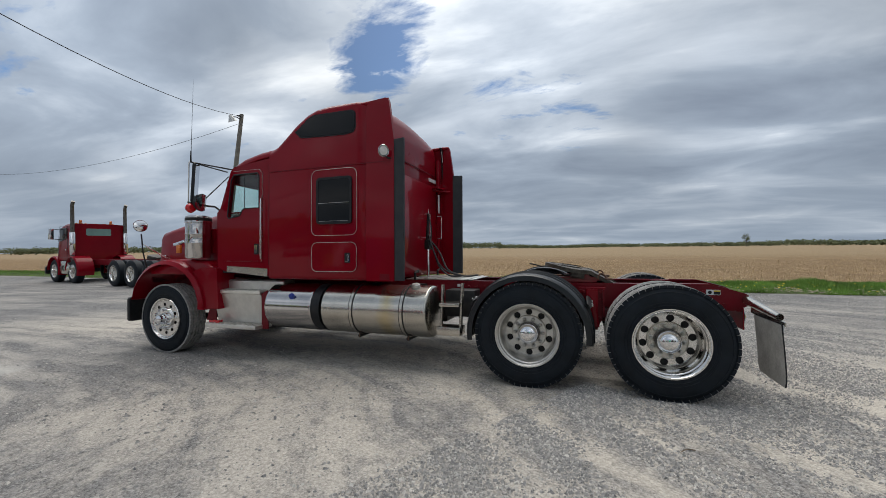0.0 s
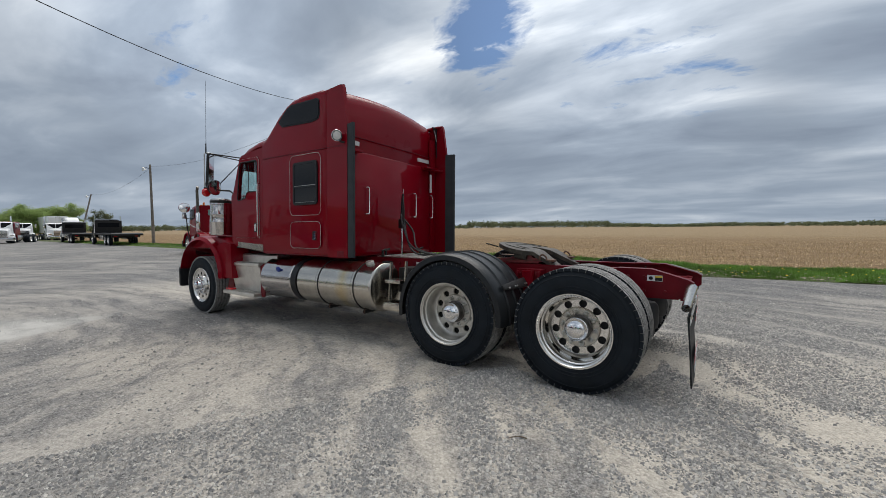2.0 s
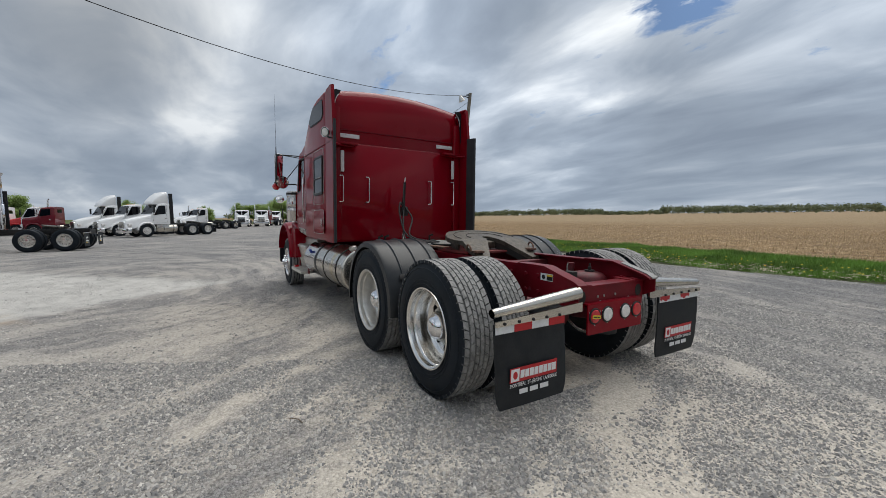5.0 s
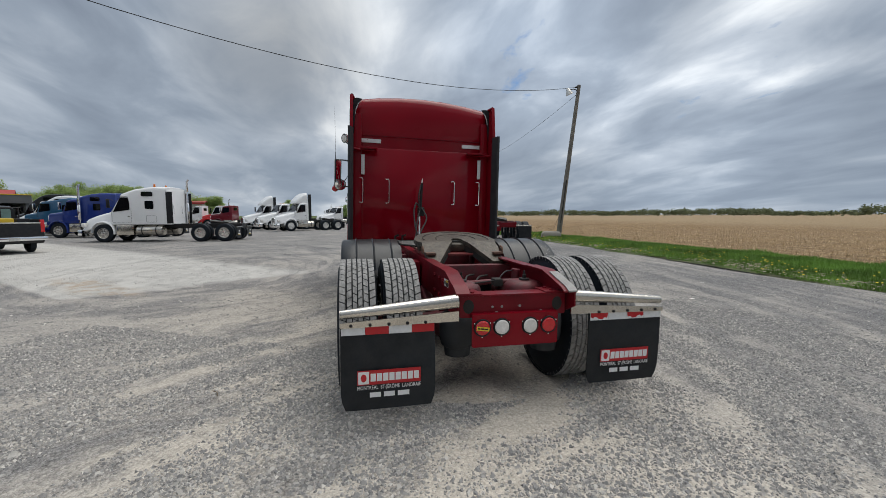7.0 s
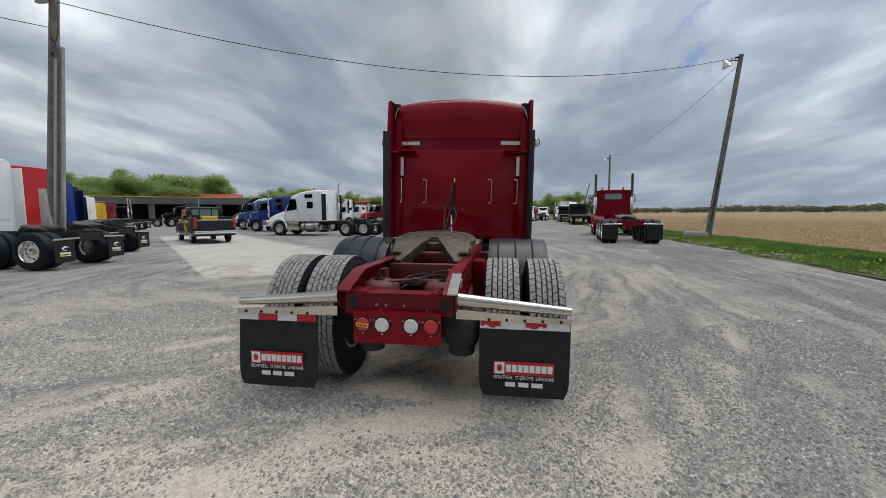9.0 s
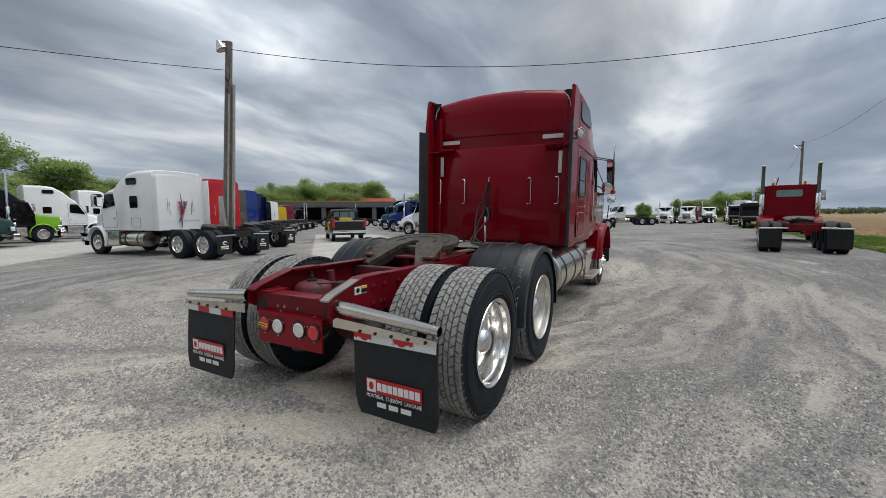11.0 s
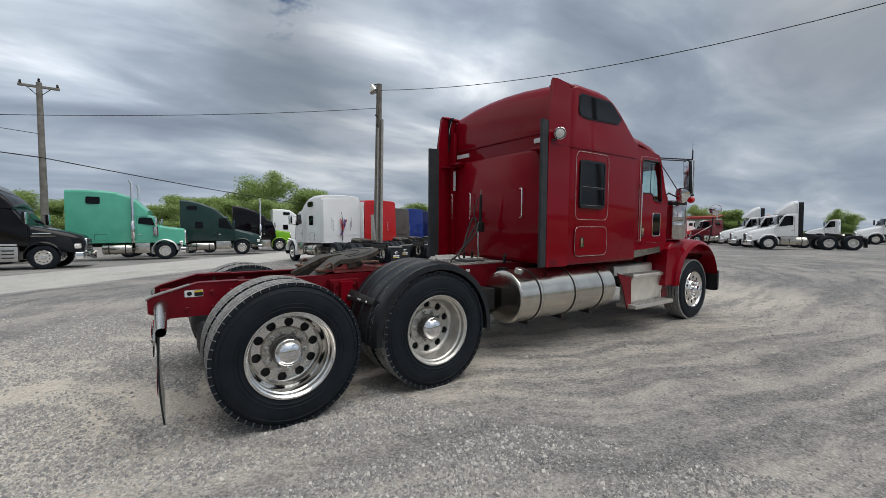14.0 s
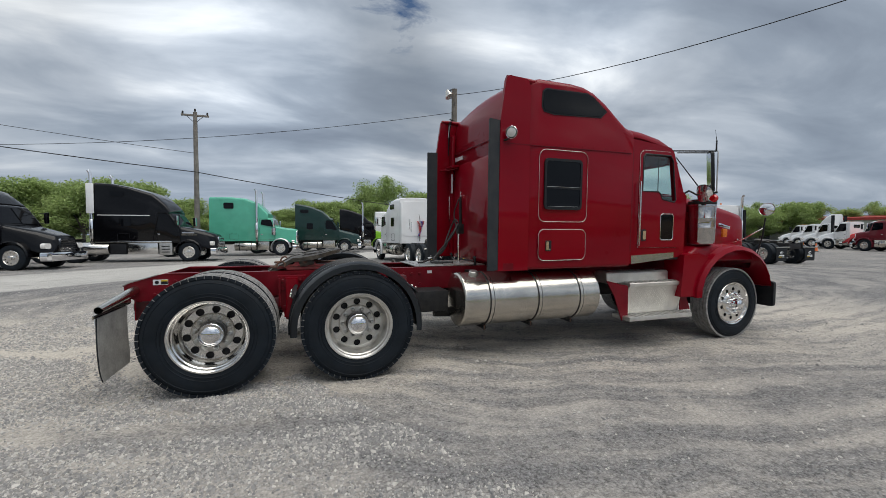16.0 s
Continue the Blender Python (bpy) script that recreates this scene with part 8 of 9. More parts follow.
def rollback(label, at, rz, col):
    t = thing("tow_truck", label, "tow truck", at=pose(at[0], at[1], 0, 0, 0, rz))
    part("cab", loft([section(y, 0.7, z, 1.08, w, 0.12, 0.05, 0.03) for y, z, w in ((5.0, 2.62, 1.0), (5.2, 2.68, 1.0), (6.0, 2.66, 0.98), (6.4, 1.80, 1.0), (7.6, 1.55, 0.8), (7.8, 1.2, 0.7))]), col, t)
    part("head_board", box(-1.15, 1.15, 4.62, 4.74, 1.1, 2.55, 0.03), BLACK_METAL, t)
    part("head_board_window", box(-0.9, 0.9, 4.60, 4.62, 1.85, 2.30), DARK_GLASS, t)
    part("flat_bed", loft([[Vector((x, y, z + dz)) for x, z in rounded(2.5, 0.16, 0.03, 2, 0, 1.14)] for y, dz in ((-2.6, -0.10), (-2.3, 0), (4.6, 0))]), BLACK_METAL, t, "long black flat deck")
    for s in (-1, 1):
        part("frame_rail", box(min(s * 0.36, s * 0.44), max(s * 0.36, s * 0.44), -2.0, 7.2, 0.72, 1.02), BLACK_METAL, t)
        part("tool_box", box(min(s * 0.75, s * 1.15), max(s * 0.75, s * 1.15), 1.4, 3.2, 0.55, 1.0, 0.03), STEEL, t)
        far_wheel(t, s, 1.10, 6.4, False)
        for y in (-0.66, 0.66):
            far_wheel(t, s, 1.14, y, True)
        part("exhaust_pipe", tube([(s * 1.1, 4.85, 1.1), (s * 1.1, 4.85, 3.05)], 0.06, 8), CHROME, t)
        part("tail_lamp", box(min(s * 0.7, s * 0.95), max(s * 0.7, s * 0.95), -2.05, -2.0, 0.86, 0.95), RED_LENS, t)
    part("tail_bar", box(-1.15, 1.15, -2.02, -1.9, 0.80, 1.0, 0.02), BLACK_METAL, t)
    return t


rollback("black rollback tow truck with an empty flat deck", (10.56, 48.72), -5, BLACK_PAINT)
rollback("white and black tow truck with a boom", (11.13, 63.03), -5, WHITE)


def box_trailer():
    t = thing("box_trailer", "white box trailer seen from the rear doors", "trailer", at=pose(15.37, 92.72, 0, 0, 0, -4))
    part("box", box(-1.28, 1.28, 0, 12.0, 1.15, 4.0, 0.04), WHITE, t)
    for s in (-1, 1):
        part("rear_door", box(min(s * 0.02, s * 1.20), max(s * 0.02, s * 1.20), -0.05, 0.0, 1.22, 3.92, 0.02), WHITE, t)
        part("door_bar", tube([(s * 0.25, -0.08, 1.2), (s * 0.25, -0.08, 3.9)], 0.02, 6), ALU_DULL, t)
        for y in (1.0, 2.3):
            far_wheel(t, s, 1.16, y, True)
    part("under_ride", box(-1.2, 1.2, -0.02, 0.05, 0.5, 0.62), BLACK_METAL, t)
    for x in (-0.8, 0.8):
        part("guard_post", box(x - 0.05, x + 0.05, -0.02, 0.05, 0.55, 1.15), BLACK_METAL, t)
    part("chassis", box(-0.5, 0.5, 0.0, 11.5, 0.85, 1.15), BLACK_METAL, t)


box_trailer()

# ---- poles and wires ----
POLE_A, POLE_A_TOP = Vector((11.95, 20.45, -0.2)), Vector((12.85, 19.83, 9.49))
POLE_B, POLE_B_TOP = Vector((-14.74, 8.31, -0.2)), Vector((-13.1, 7.79, 8.46))
POLE_C, POLE_C_TOP = Vector((14.6, 52.0, -0.2)), Vector((14.6, 52.0, 8.85))
POLE_D, POLE_D_TOP = Vector((-27.1, -6.15, -0.2)), Vector((-27.1, -6.15, 9.95))
POLE_E, POLE_E_TOP = Vector((20.2, 101.0, -0.2)), Vector((22.2, 101.0, 8.6))


def pole(label, foot, top, r=0.14):
    t = thing("utility_pole", label, "utility pole", "utility poles", at=Matrix.Translation(foot))
    part("shaft", tube([Vector((0, 0, 0)), (top - foot) * 0.5, top - foot], [r * 1.25, r, r * 0.8], 14), WOOD_POLE, t)
    return t


def yard_lamp(t, at, way, reach=1.0):
    """A yard light on a short arm."""
    at, way = Vector(at), Vector(way).normalized()
    out = way * reach
    part("lamp_arm", tube([at, at + out * 0.35 + Vector((0, 0, 0.10)), at + out * 0.6 + Vector((0, 0, 0.05))], 0.03, 8), BLACK_METAL, t)
    h = part("lamp_head", move(lathe([(0.10, 0.05), (0.05, 0.10), (-0.02, 0.11), (-0.06, 0.14), (-0.28, 0.24), (-0.285, 0.225)], 20, "z"), Matrix.Translation(at + out * 0.72 + Vector((0, 0, 0.03))) @ pose(0, 0, 0, way.y * -25, way.x * 25, 0)), ALU_DULL, t, "dull metal yard light")
    part("bulb", move(lathe([(-0.06, 0.06), (-0.2, 0.07), (-0.25, 0.001)], 12, "z"), Matrix.Translation(at + out * 0.72 + Vector((0, 0, 0.03)))), WHITE_LENS, h)


pa = pole("leaning grey wooden pole with a yard light", POLE_A, POLE_A_TOP, 0.135)
yard_lamp(pa, POLE_A_TOP - POLE_A + Vector((0, 0, -0.35)), (-0.95, 0.1, 0))
part("insulator", tube([POLE_A_TOP - POLE_A + Vector((-0.12, 0, -0.12)), POLE_A_TOP - POLE_A + Vector((-0.28, 0, -0.16))], 0.05, 8), BLACK_METAL, pa)
part("conduit", tube([(POLE_A_TOP - POLE_A) * k + Vector((-0.05, -0.16, 0)) for k in (0.12, 0.25, 0.4)] , 0.025, 8), BLACK_METAL, pa)
part("guy_wire", tube(arc([(POLE_A_TOP - POLE_A) * 0.22 + Vector((-0.05, -0.14, 0)), Vector((-0.35, -0.4, 1.2)), Vector((-0.9, -1.0, 0.75)), Vector((-1.5, -1.6, 0.85))], 5), 0.010, 5), BLACK_METAL, pa)
pb = pole("grey wooden pole with yard light, conduit and meter box", POLE_B, POLE_B_TOP, 0.16)
up = (POLE_B_TOP - POLE_B).normalized()
part("second_shaft", tube([Vector((0.30, 0.10, 0.0)), up * 7.2 + Vector((0.22, 0.08, 0))], [0.075, 0.06], 10), ALU_DULL, pb)
yard_lamp(pb, up * 8.72, (-0.6, -0.6, 0), 0.5)
for h, w_ in ((7.3, 0.5), (6.9, 0.35)):
    part("bracket_arm", tube([up * h + Vector((-w_ * 0.7, w_ * 0.7, 0.05)), up * h + Vector((w_ * 0.7, -w_ * 0.7, 0.0))], 0.03, 6), BLACK_METAL, pb)
part("conduit", tube([Vector((0.20, -0.10, 0)), up * 6.8 + Vector((0.18, -0.1, 0))], 0.04, 8), ALU_DULL, pb)
part("meter_box", box(0.12, 0.45, -0.35, -0.10, 1.3, 2.6, 0.02), ALU_DULL, pb, "tall grey metal meter box")
part("drip_loop", tube(arc([up * 8.2 + Vector((0.1, 0, 0)), up * 8.0 + Vector((0.5, -0.3, -0.2)), up * 7.5 + Vector((0.45, -0.25, 0)), up * 7.1 + Vector((0.15, -0.1, 0))], 5), 0.012, 5), BLACK_METAL, pb)
pc = pole("straight wooden pole with a yard light beside the field", POLE_C, POLE_C_TOP, 0.13)
yard_lamp(pc, POLE_C_TOP - POLE_C + Vector((0, 0, -0.5)), (-1, -0.1, 0))
pd = pole("tall utility pole with a cross arm", POLE_D, POLE_D_TOP, 0.16)
part("cross_arm", box(-0.06, 0.06, -0.85, 0.85, 9.85, 9.98, 0.01), WOOD_POLE, pd)
for y in (-0.75, 0.0, 0.75):
    part("insulator", move(lathe([(0, 0.04), (0.06, 0.07), (0.10, 0.05), (0.16, 0.06), (0.2, 0.03)], 10, "z"), Matrix.Translation((0, y, 9.98 + (0.20 if y == 0 else 0)))), BLACK_METAL, pd)
for s in (-1, 1):
    part("arm_brace", tube([(0.05, 0, 9.35), (0.05, s * 0.5, 9.86)], 0.02, 5), BLACK_METAL, pd)
pe = pole("leaning wooden pole with a yard light far off", POLE_E, POLE_E_TOP, 0.14)
yard_lamp(pe, POLE_E_TOP - POLE_E + Vector((0, 0, -0.4)), (-1, 0, 0))


def wire(label, a, b, sag, r=0.011):
    a, b = Vector(a), Vector(b)
    pts = []
    for k in range(25):
        u = k / 24
        pts.append(a.lerp(b, u) - Vector((0, 0, sag * 4 * u * (1 - u))))
    return tagged(part("overhead_wire", tube(pts, r, 5), BLACK_METAL), label, "overhead wire", "overhead wires")


wire("black overhead wire slung across the yard", POLE_A_TOP + Vector((-0.25, 0, -0.15)), POLE_B_TOP + Vector((0.1, 0, -0.32)), 1.52, 0.013)
wire("black overhead wire along the verge", POLE_A_TOP + Vector((-0.2, 0, -0.6)), POLE_C_TOP + Vector((0, 0, -0.2)), 0.9, 0.010)
wire("black overhead wire to the next yard pole", POLE_C_TOP + Vector((0, 0, -0.4)), POLE_E_TOP, 1.0, 0.010)
wire("black overhead wire leaving the yard pole", POLE_B_TOP + Vector((-0.2, 0.1, -1.05)), (-24.0, -28.0, 6.2), 1.1, 0.012)
wire("heavy black cable along the drive", POLE_D_TOP + Vector((0.15, 0, -4.15)), (-27.0, -46.0, 11.2), 0.5, 0.03)
wire("heavy black cable along the drive", POLE_D_TOP + Vector((0.15, 0, -4.15)), (-58.0, 44.0, 4.6), 1.0, 0.03)
wire("thin black cable along the drive", POLE_D_TOP + Vector((0.1, 0, -2.85)), (-27.0, -46.0, 12.6), 0.5, 0.016)

# concrete block at the foot of the leaning pole
blk = loft([[Vector((x, y, z)) for x, y in rounded(1.15 - e, 0.55 - e, 0.05, 3)] for z, e in ((0.0, 0.0), (0.1, 0.0), (0.36, 0.05), (0.46, 0.20), (0.49, 0.30))])
for v in blk.verts:
    v.co += 0.03 * noise.noise_vector(v.co * 3.0)
tagged(part("concrete_block", move(blk, pose(10.75, 19.1, -0.02, 0, 0, -18)), CONCRETE), "weathered concrete block at the pole's foot", "concrete block")

# small things lying about
PAPER = surf("crumpled_paper", (0.72, 0.71, 0.68), 0.8, var=0.12, scale=30, fine=120, bump=0.1)
CONE_ORANGE = surf("cone_orange_plastic", (0.62, 0.13, 0.02), 0.5, var=0.2, scale=6, fine=60, bump=0.05)
TWIG = surf("dry_twig", (0.16, 0.12, 0.085), 0.9, var=0.3, scale=30, fine=120, bump=0.3)


def paper_scrap(x, y, turn, size):
    """A scrap of paper, creased and curled at its corners."""
    bm = bmesh.new()
    rings_ = []
    for j in range(5):
        rings_.append([bm.verts.new(((i / 4 - 0.5) * size, (j / 4 - 0.5) * size * 0.6, 0.006 + 0.16 * size * abs(noise.noise(Vector((i * 0.7 + x, j * 0.8, y)))))) for i in range(5)])
    for j in range(4):
        for i in range(4):
            bm.faces.new((rings_[j][i], rings_[j][i + 1], rings_[j + 1][i + 1], rings_[j + 1][i]))
    bmesh.ops.solidify(bm, geom=bm.faces[:], thickness=0.002)
    return tagged(part("paper_scrap", move(bm, pose(x, y, yard_height(x, y), 0, 0, turn)), PAPER), "small white paper scrap on the gravel", "litter", "paper scraps")


def traffic_cone(x, y):
    t = thing("traffic_cone", "small orange traffic cone beside a parked tractor", "traffic cone", at=pose(x, y, 0, 0, 0, 20))
    part("base", loft([[Vector((px_, py_, z)) for px_, py_ in rounded(0.38 - e, 0.38 - e, 0.05, 3)] for z, e in ((0.0, 0.0), (0.03, 0.0), (0.04, 0.03))]), BLACK, t)
    part("cone", lathe([(0.04, 0.14), (0.06, 0.125), (0.68, 0.035), (0.70, 0.025), (0.70, 0.001)], 24, "z"), CONE_ORANGE, t)
    part("band", lathe([(0.36, 0.0845), (0.37, 0.086), (0.49, 0.067), (0.50, 0.0625)], 24, "z"), WHITE_TAPE, t, "white reflective band")
    return t


paper_scrap(4.88, 2.58, 20, 0.11)
paper_scrap(6.53, 4.01, 75, 0.09)
traffic_cone(-17.0, 42.7)
tagged(part("twig", move(tube(arc([(0, -0.06, 0.006), (0.01, 0.0, 0.014), (-0.008, 0.07, 0.008)], 4), [0.004] * 4 + [0.003] * 4 + [0.0015], 6), pose(-2.22, 0.07, yard_height(-2.22, 0.07), 0, 0, 30)), TWIG), "short dry twig lying on the gravel", "twig")

# ---- buildings ----
CLAD = surf("dark_grey_cladding", (0.10, 0.105, 0.11), 0.6, var=0.15, scale=0.4, fine=20, bump=0.1)
PALE_CLAD = surf("pale_cladding", (0.55, 0.55, 0.53), 0.6, var=0.1, scale=0.4, fine=20, bump=0.1)
ROOF_RED = surf("red_metal_roof", (0.34, 0.035, 0.03), 0.5, var=0.15, scale=0.5, fine=20, bump=0.1)
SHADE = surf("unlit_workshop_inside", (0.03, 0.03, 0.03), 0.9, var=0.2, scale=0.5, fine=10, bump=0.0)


def garage():
    t = thing("garage_building", "long low dark workshop with open bays", "building", at=pose(-59.45, 58.17, 0, 0, 0, 42))
    part("roof", box(-25, 16, -0.6, 14, 4.2, 4.6, 0.05), CLAD, t)
    part("fascia", box(-25, 16, -0.75, -0.6, 3.4, 4.6, 0.02), CLAD, t)
    part("roof_edge", box(-25.1, 16.1, -0.85, -0.62, 4.6, 4.72, 0.02), YARD_YELLOW, t, "yellow roof edge")
    part("back_wall", box(-25, 16, 13.6, 14, 0, 4.2), SHADE, t)
    part("floor_slab", box(-25, 16, 0, 13.6, 0, 0.05), CONCRETE, t)
    for k in range(9):
        x = -25 + 5.1 * k
        part("pier", box(x - 0.45, x + 0.45, -0.5, 0.0, 0, 3.4, 0.02), CLAD, t)
    for x in (-25, 16):
        part("end_wall", box(x - 0.2, x + 0.2, 0, 13.6, 0, 4.2), PALE_CLAD, t)


def shed(label, at, rz, length, depth, wall_h, roof_h, wall_m, roof_m):
    t = thing("shed_building", label, "building", at=pose(at[0], at[1], 0, 0, 0, rz))
    part("wall", box(-length / 2, length / 2, 0, depth, 0, wall_h), wall_m, t)
    part("roof", loft([[Vector((x, y, z)) for y, z in ((-0.5, wall_h - 0.05), (depth / 2, roof_h), (depth + 0.5, wall_h - 0.05), (depth + 0.5, wall_h + 0.1), (depth / 2, roof_h + 0.15), (-0.5, wall_h + 0.1))] for x in (-length / 2 - 0.5, length / 2 + 0.5)]), roof_m, t, smooth=False)
    part("fascia", box(-length / 2 - 0.5, length / 2 + 0.5, -0.56, -0.5, wall_h - 0.35, wall_h + 0.12), roof_m, t)
    n = max(2, int(length / 6))
    for k in range(n):
        x = -length / 2 + length * (k + 0.5) / n
        part("window" if k % 3 else "door", box(x - 0.9, x + 0.9, -0.06, 0.02, 0.0 if k % 3 == 0 else 1.2, 2.3), DARK_GLASS if k % 3 else CLAD, t)


garage()
shed("long pale building with a red roof edge", (-56, 98), 14, 42, 14, 4.6, 5.2, PALE_CLAD, ROOF_RED)
shed("house with a low red roof", (-66, 78), 30, 16, 10, 3.6, 6.2, PALE_CLAD, ROOF_RED)

cone = thing("traffic_cone", "orange traffic cone on the yard", "traffic cone", at=pose(-19.0, 44.6, 0))
part("cone_body", lathe([(0.04, 0.15), (0.70, 0.03), (0.71, 0.001)], 16, "z"), AMBER, cone)
part("cone_base", box(-0.2, 0.2, -0.2, 0.2, 0, 0.04, 0.01), AMBER, cone)

# ---- trees ----
BARK = surf("grey_bark", (0.11, 0.095, 0.08), 0.95, var=0.3, scale=4, fine=40, bump=0.4)


def leaf_material(name, a, b):
    m = bpy.data.materials.new(name)
    m.use_nodes = True
    n, l = m.node_tree.nodes, m.node_tree.links
    g = n.new("ShaderNodeNewGeometry")
    mix_ = n.new("ShaderNodeMixRGB")
    mix_.inputs[1].default_value, mix_.inputs[2].default_value = (*a, 1), (*b, 1)
    l.new(g.outputs["Random Per Island"], mix_.inputs[0])
    l.new(mix_.outputs[0], n["Principled BSDF"].inputs["Base Color"])
    n["Principled BSDF"].inputs["Roughness"].default_value = 0.7
    n["Principled BSDF"].inputs["Transmission Weight"].default_value = 0.0
    tr = n.new("ShaderNodeBsdfTranslucent")
    l.new(mix_.outputs[0], tr.inputs["Color"])
    ms = n.new("ShaderNodeMixShader")
    ms.inputs[0].default_value = 0.5
    l.new(n["Principled BSDF"].outputs[0], ms.inputs[1])
    l.new(tr.outputs[0], ms.inputs[2])
    l.new(ms.outputs[0], n["Material Output"].inputs["Surface"])
    return m


LEAF_SPRING = leaf_material("spring_leaves", (0.215, 0.295, 0.095), (0.46, 0.575, 0.225))
LEAF_DULL = leaf_material("dull_leaves", (0.10, 0.12, 0.065), (0.21, 0.235, 0.125))


def leaf_quads(rng, centre, spread, count, size, verts, faces):
    for _ in range(count):
        d = Vector((rng.gauss(0, 1), rng.gauss(0, 1), rng.gauss(0, 1)))
        d *= min(1.0, 1.7 / max(0.01, d.length))
        p = centre + Vector((d.x * spread.x, d.y * spread.y, d.z * spread.z)) * (0.55 * rng.random() ** 0.4)
        u = Vector((rng.gauss(0, 1), rng.gauss(0, 1), rng.gauss(0, 0.6))).normalized()
        v = u.cross(Vector((rng.gauss(0, 1), rng.gauss(0, 1), rng.gauss(0, 1)))).normalized()
        q = size * rng.uniform(0.6, 1.4)
        i = len(verts)
        verts += [p - u * q, p + v * q * 0.5, p + u * q, p - v * q * 0.5]
        faces.append((i, i + 1, i + 2, i + 3))


def tree(seed, height, width, leaf, leaves=5200, size=0.15, label="leafy spring tree", limbs=20):
    """A tapered trunk with limbs, and a crown of clumps of small leaves round the limbs' ends."""
    rng = random.Random(seed)
    t = thing("tree", label, "tree", "trees behind the yard")
    bm = bmesh.new()
    trunk_h = height * 0.22
    tube([(0, 0, -0.2), (0.05, 0, trunk_h * 0.5), (0, 0.05, trunk_h), (0.1, 0, height * 0.6)], [height * 0.026, height * 0.021, height * 0.016, height * 0.006], 10, bm)
    ends = []
    for k in range(limbs):
        a, up_ = rng.random() * 6.28, rng.random()
        z0 = trunk_h * rng.uniform(0.75, 1.5)
        r = width * 0.5 * (0.45 + 0.55 * math.sin(math.pi * (0.2 + 0.7 * up_))) * rng.uniform(0.6, 1.0)
        e = Vector((r * math.cos(a), r * math.sin(a), trunk_h * 0.9 + (height * 0.93 - trunk_h * 0.9) * up_))
        m_ = Vector((e.x * 0.4, e.y * 0.4, z0 + (e.z - z0) * 0.6))
        tube(arc([(0, 0, z0), m_, e], 4), [height * 0.010 * (1 - 0.85 * q / 8) for q in range(9)], 6, bm)
        ends += [(e, 1.0), (m_.lerp(e, 0.5) + Vector((rng.gauss(0, 0.4), rng.gauss(0, 0.4), rng.gauss(0.2, 0.3))), 0.9), (e + Vector((rng.gauss(0, 1), rng.gauss(0, 1), rng.gauss(0, 0.7))) * width * 0.09, 0.7)]
    part("trunk", bm, BARK, t)
    verts, faces = [], []
    per = leaves // len(ends)
    for e, f_ in ends:
        leaf_quads(rng, e, Vector((width * 0.27, width * 0.27, height * 0.15)) * f_, per, size, verts, faces)
    me_ = bpy.data.meshes.new("crown")
    me_.from_pydata(verts, [], faces)
    me_.materials.append(leaf)
    cr = new("crown", me_)
    cr.parent = t
    return t


t1 = tree(11, 17.0, 14.0, LEAF_SPRING, 52000, 0.22, "broad bright green spring tree", limbs=34)
t1.matrix_basis = pose(-93, 18.2, 0) @ Matrix.Scale(0.86, 4)
t2 = tree(12, 12.0, 11.0, LEAF_SPRING, 36000, 0.23, "rounded green spring tree")
t2.matrix_basis = pose(-92, 27.5, 0)
t3 = tree(13, 13.0, 8.0, LEAF_DULL, 6500, 0.24, "thin young tree in first leaf")
t3.matrix_basis = pose(-104, 30, 0)
rt = random.Random(3)
src = (t1, t2, t3)
spots = []
hedge = (0.95, 1.0, 0.95, 1.0, 0.72, 0.70, 0.66, 0.58, 0.54, 0.62, 0.85, 0.8, 0.9, 0.8, 0.8)
for k in range(15):                                   # thick hedge west of the row
    spots.append((-58 - 10 * rt.random() - k * 0.8, -34 + 3.6 * k + rt.uniform(-1, 1), rt.uniform(0.70, 0.82) * hedge[k], 1))
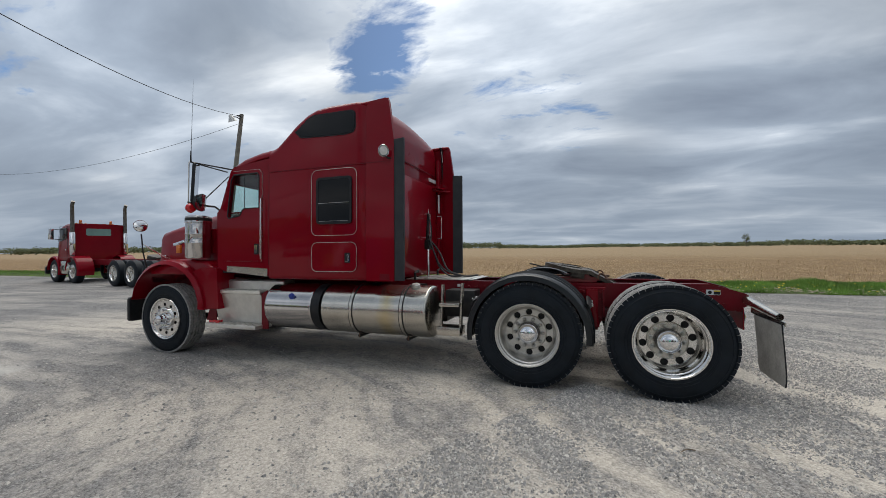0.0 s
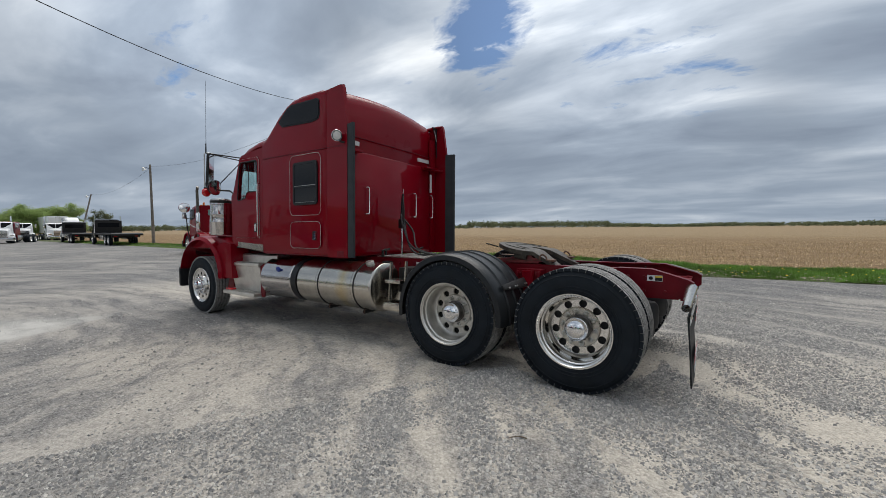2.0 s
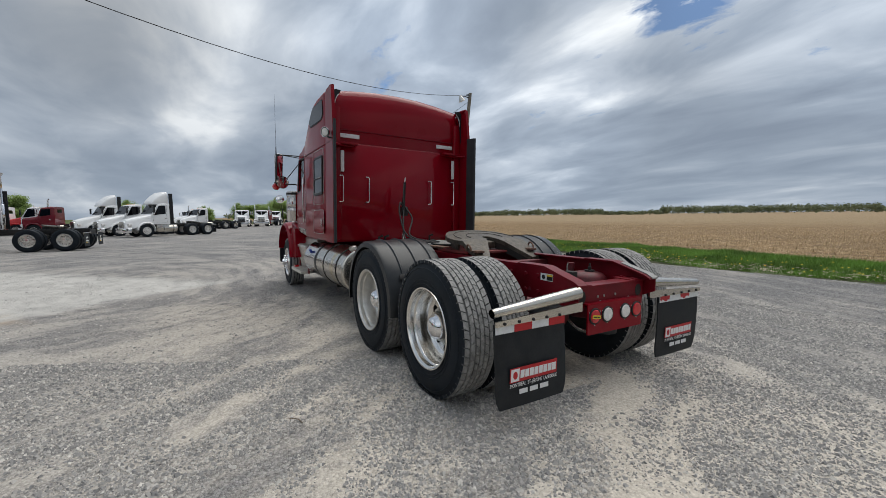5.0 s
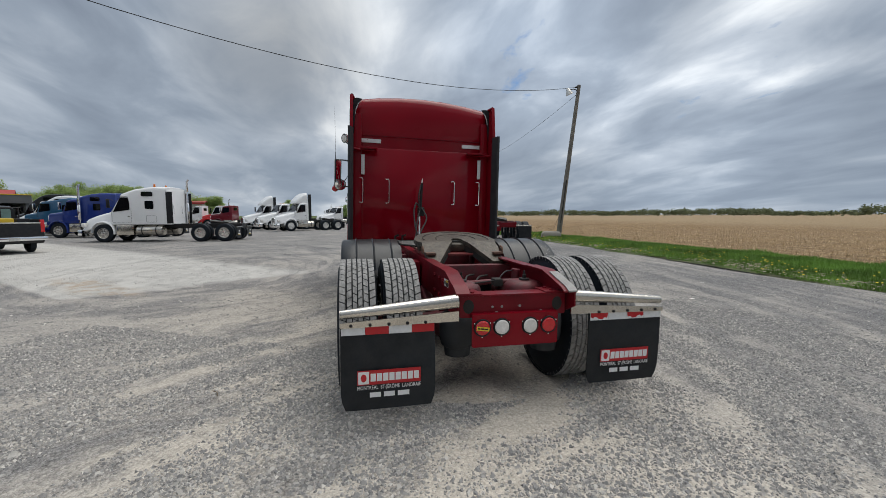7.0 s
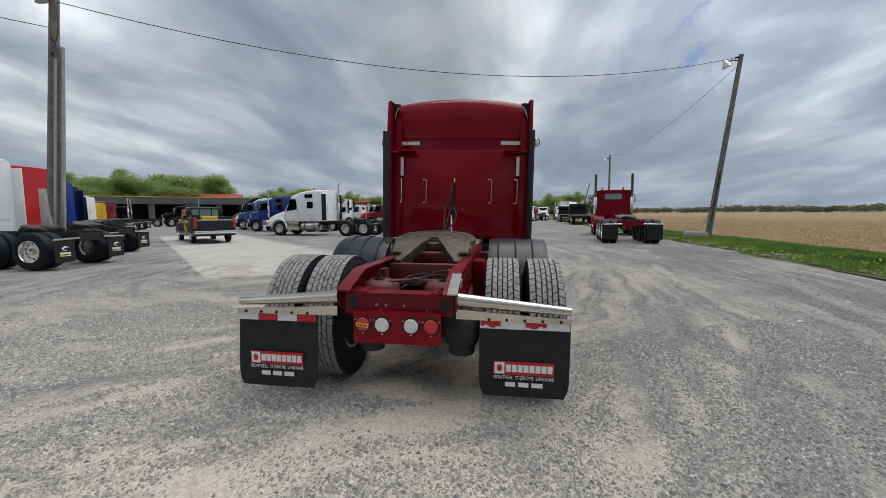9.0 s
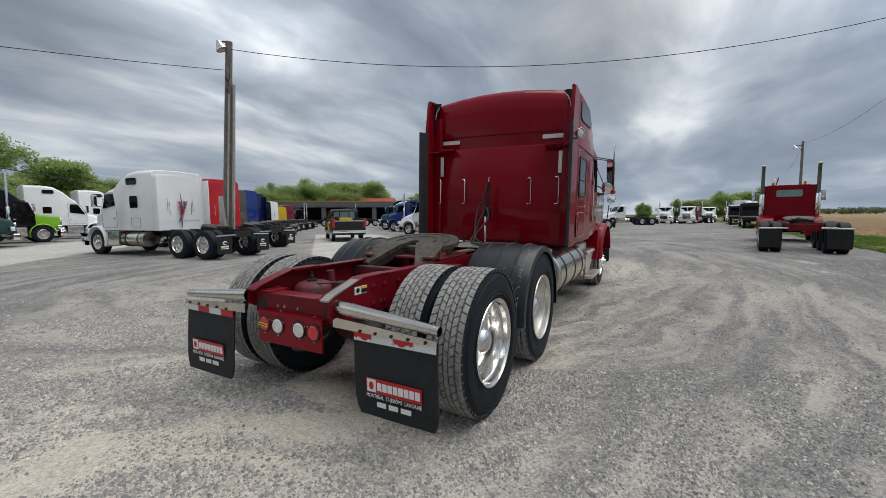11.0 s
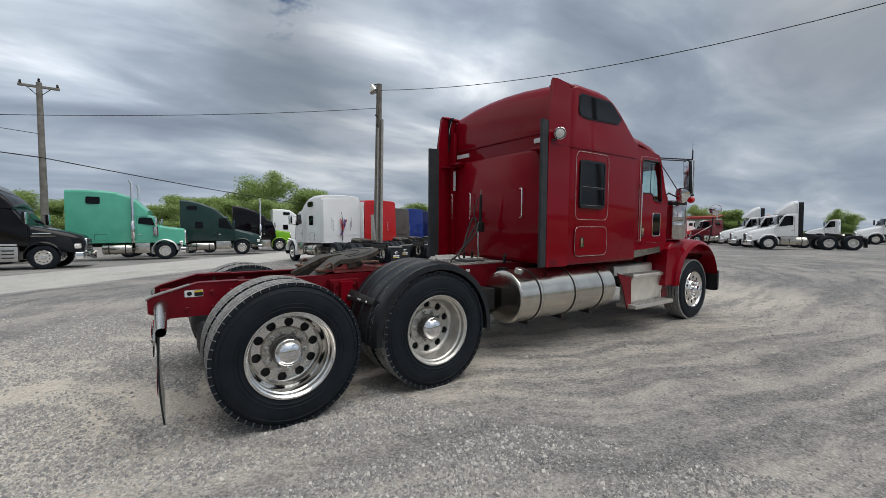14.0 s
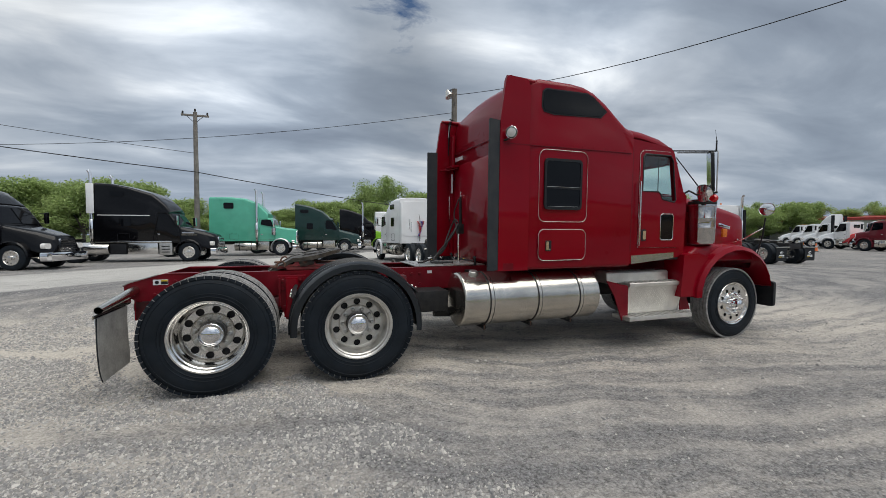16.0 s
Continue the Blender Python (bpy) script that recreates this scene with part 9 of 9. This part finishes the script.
behind = (12.0, 13.2, 12.2, 7.0, 8.8, 9.6, 9.0, 9.0)
for k in range(8):                                    # behind the garage and sheds
    x, y = -88 + 6.5 * k + rt.uniform(-2, 2), 70 + 5.2 * k + rt.uniform(-3, 3)
    spots.append((x, y, behind[k] / 17, 0))
    spots.append((x + 3.4, y + 6, behind[k] * rt.uniform(0.72, 0.9) / 12, 1))
for x, y, sc, kk in ((-2.5, 116, 0.30, 0), (-18, 121, 0.40, 0), (6, 119, 0.36, 0), (9, 118, 0.42, 1), (13, 116, 0.42, 0), (14, 104, 0.42, 0), (17, 106, 0.50, 1), (20, 108, 0.46, 0), (20.5, 90, 0.40, 2), (-110, 40, 0.9, 1), (-118, 52, 1.0, 1), (-100, 62, 0.85, 1), (-86, 44, 0.7, 2)):
    spots.append((x, y, sc, kk))
for x, y, sc, kk in spots:
    copy_thing(src[kk], pose(x, y, 0, 0, 0, rt.uniform(0, 360)) @ Matrix.Scale(sc, 4))

# the lone tree far out on the field
lone = tree(21, 9.0, 5.0, LEAF_DULL, 1500, 0.2, "lone thin tree far out on the field")
lone.matrix_basis = pose(325, -100.8, 0)

# far woods round the field, as one mass of small clumps
rw = random.Random(9)
verts, faces = [], []
for k in range(2600):
    az = rw.uniform(2, 150)
    a = radians(az)
    d = 430 + 40 * math.sin(5 * a) + rw.uniform(-15, 25)
    hgt = 4.4 + 2.2 * noise.noise(Vector((9 * a, 2, 0))) + rw.uniform(-0.8, 0.8)
    if 59 < az < 78:                                  # a closed wood
        hgt = 8.3 + rw.uniform(-0.9, 0.9)
    elif az < 52:
        hgt += 2.2 + 2.6 * max(0, noise.noise(Vector((40 * a, 8, 0))))
    c_ = Vector((d * math.sin(a), d * math.cos(a), hgt * 0.48))
    leaf_quads(rw, c_, Vector((3.6, 3.6, hgt * 0.46)), 30, 0.85, verts, faces)
me = bpy.data.meshes.new("far_woods")
me.from_pydata(verts, [], faces)
me.materials.append(LEAF_DULL)
tagged(new("far_woods", me), "dark low line of trees beyond the field", "woods", kind="stuff")
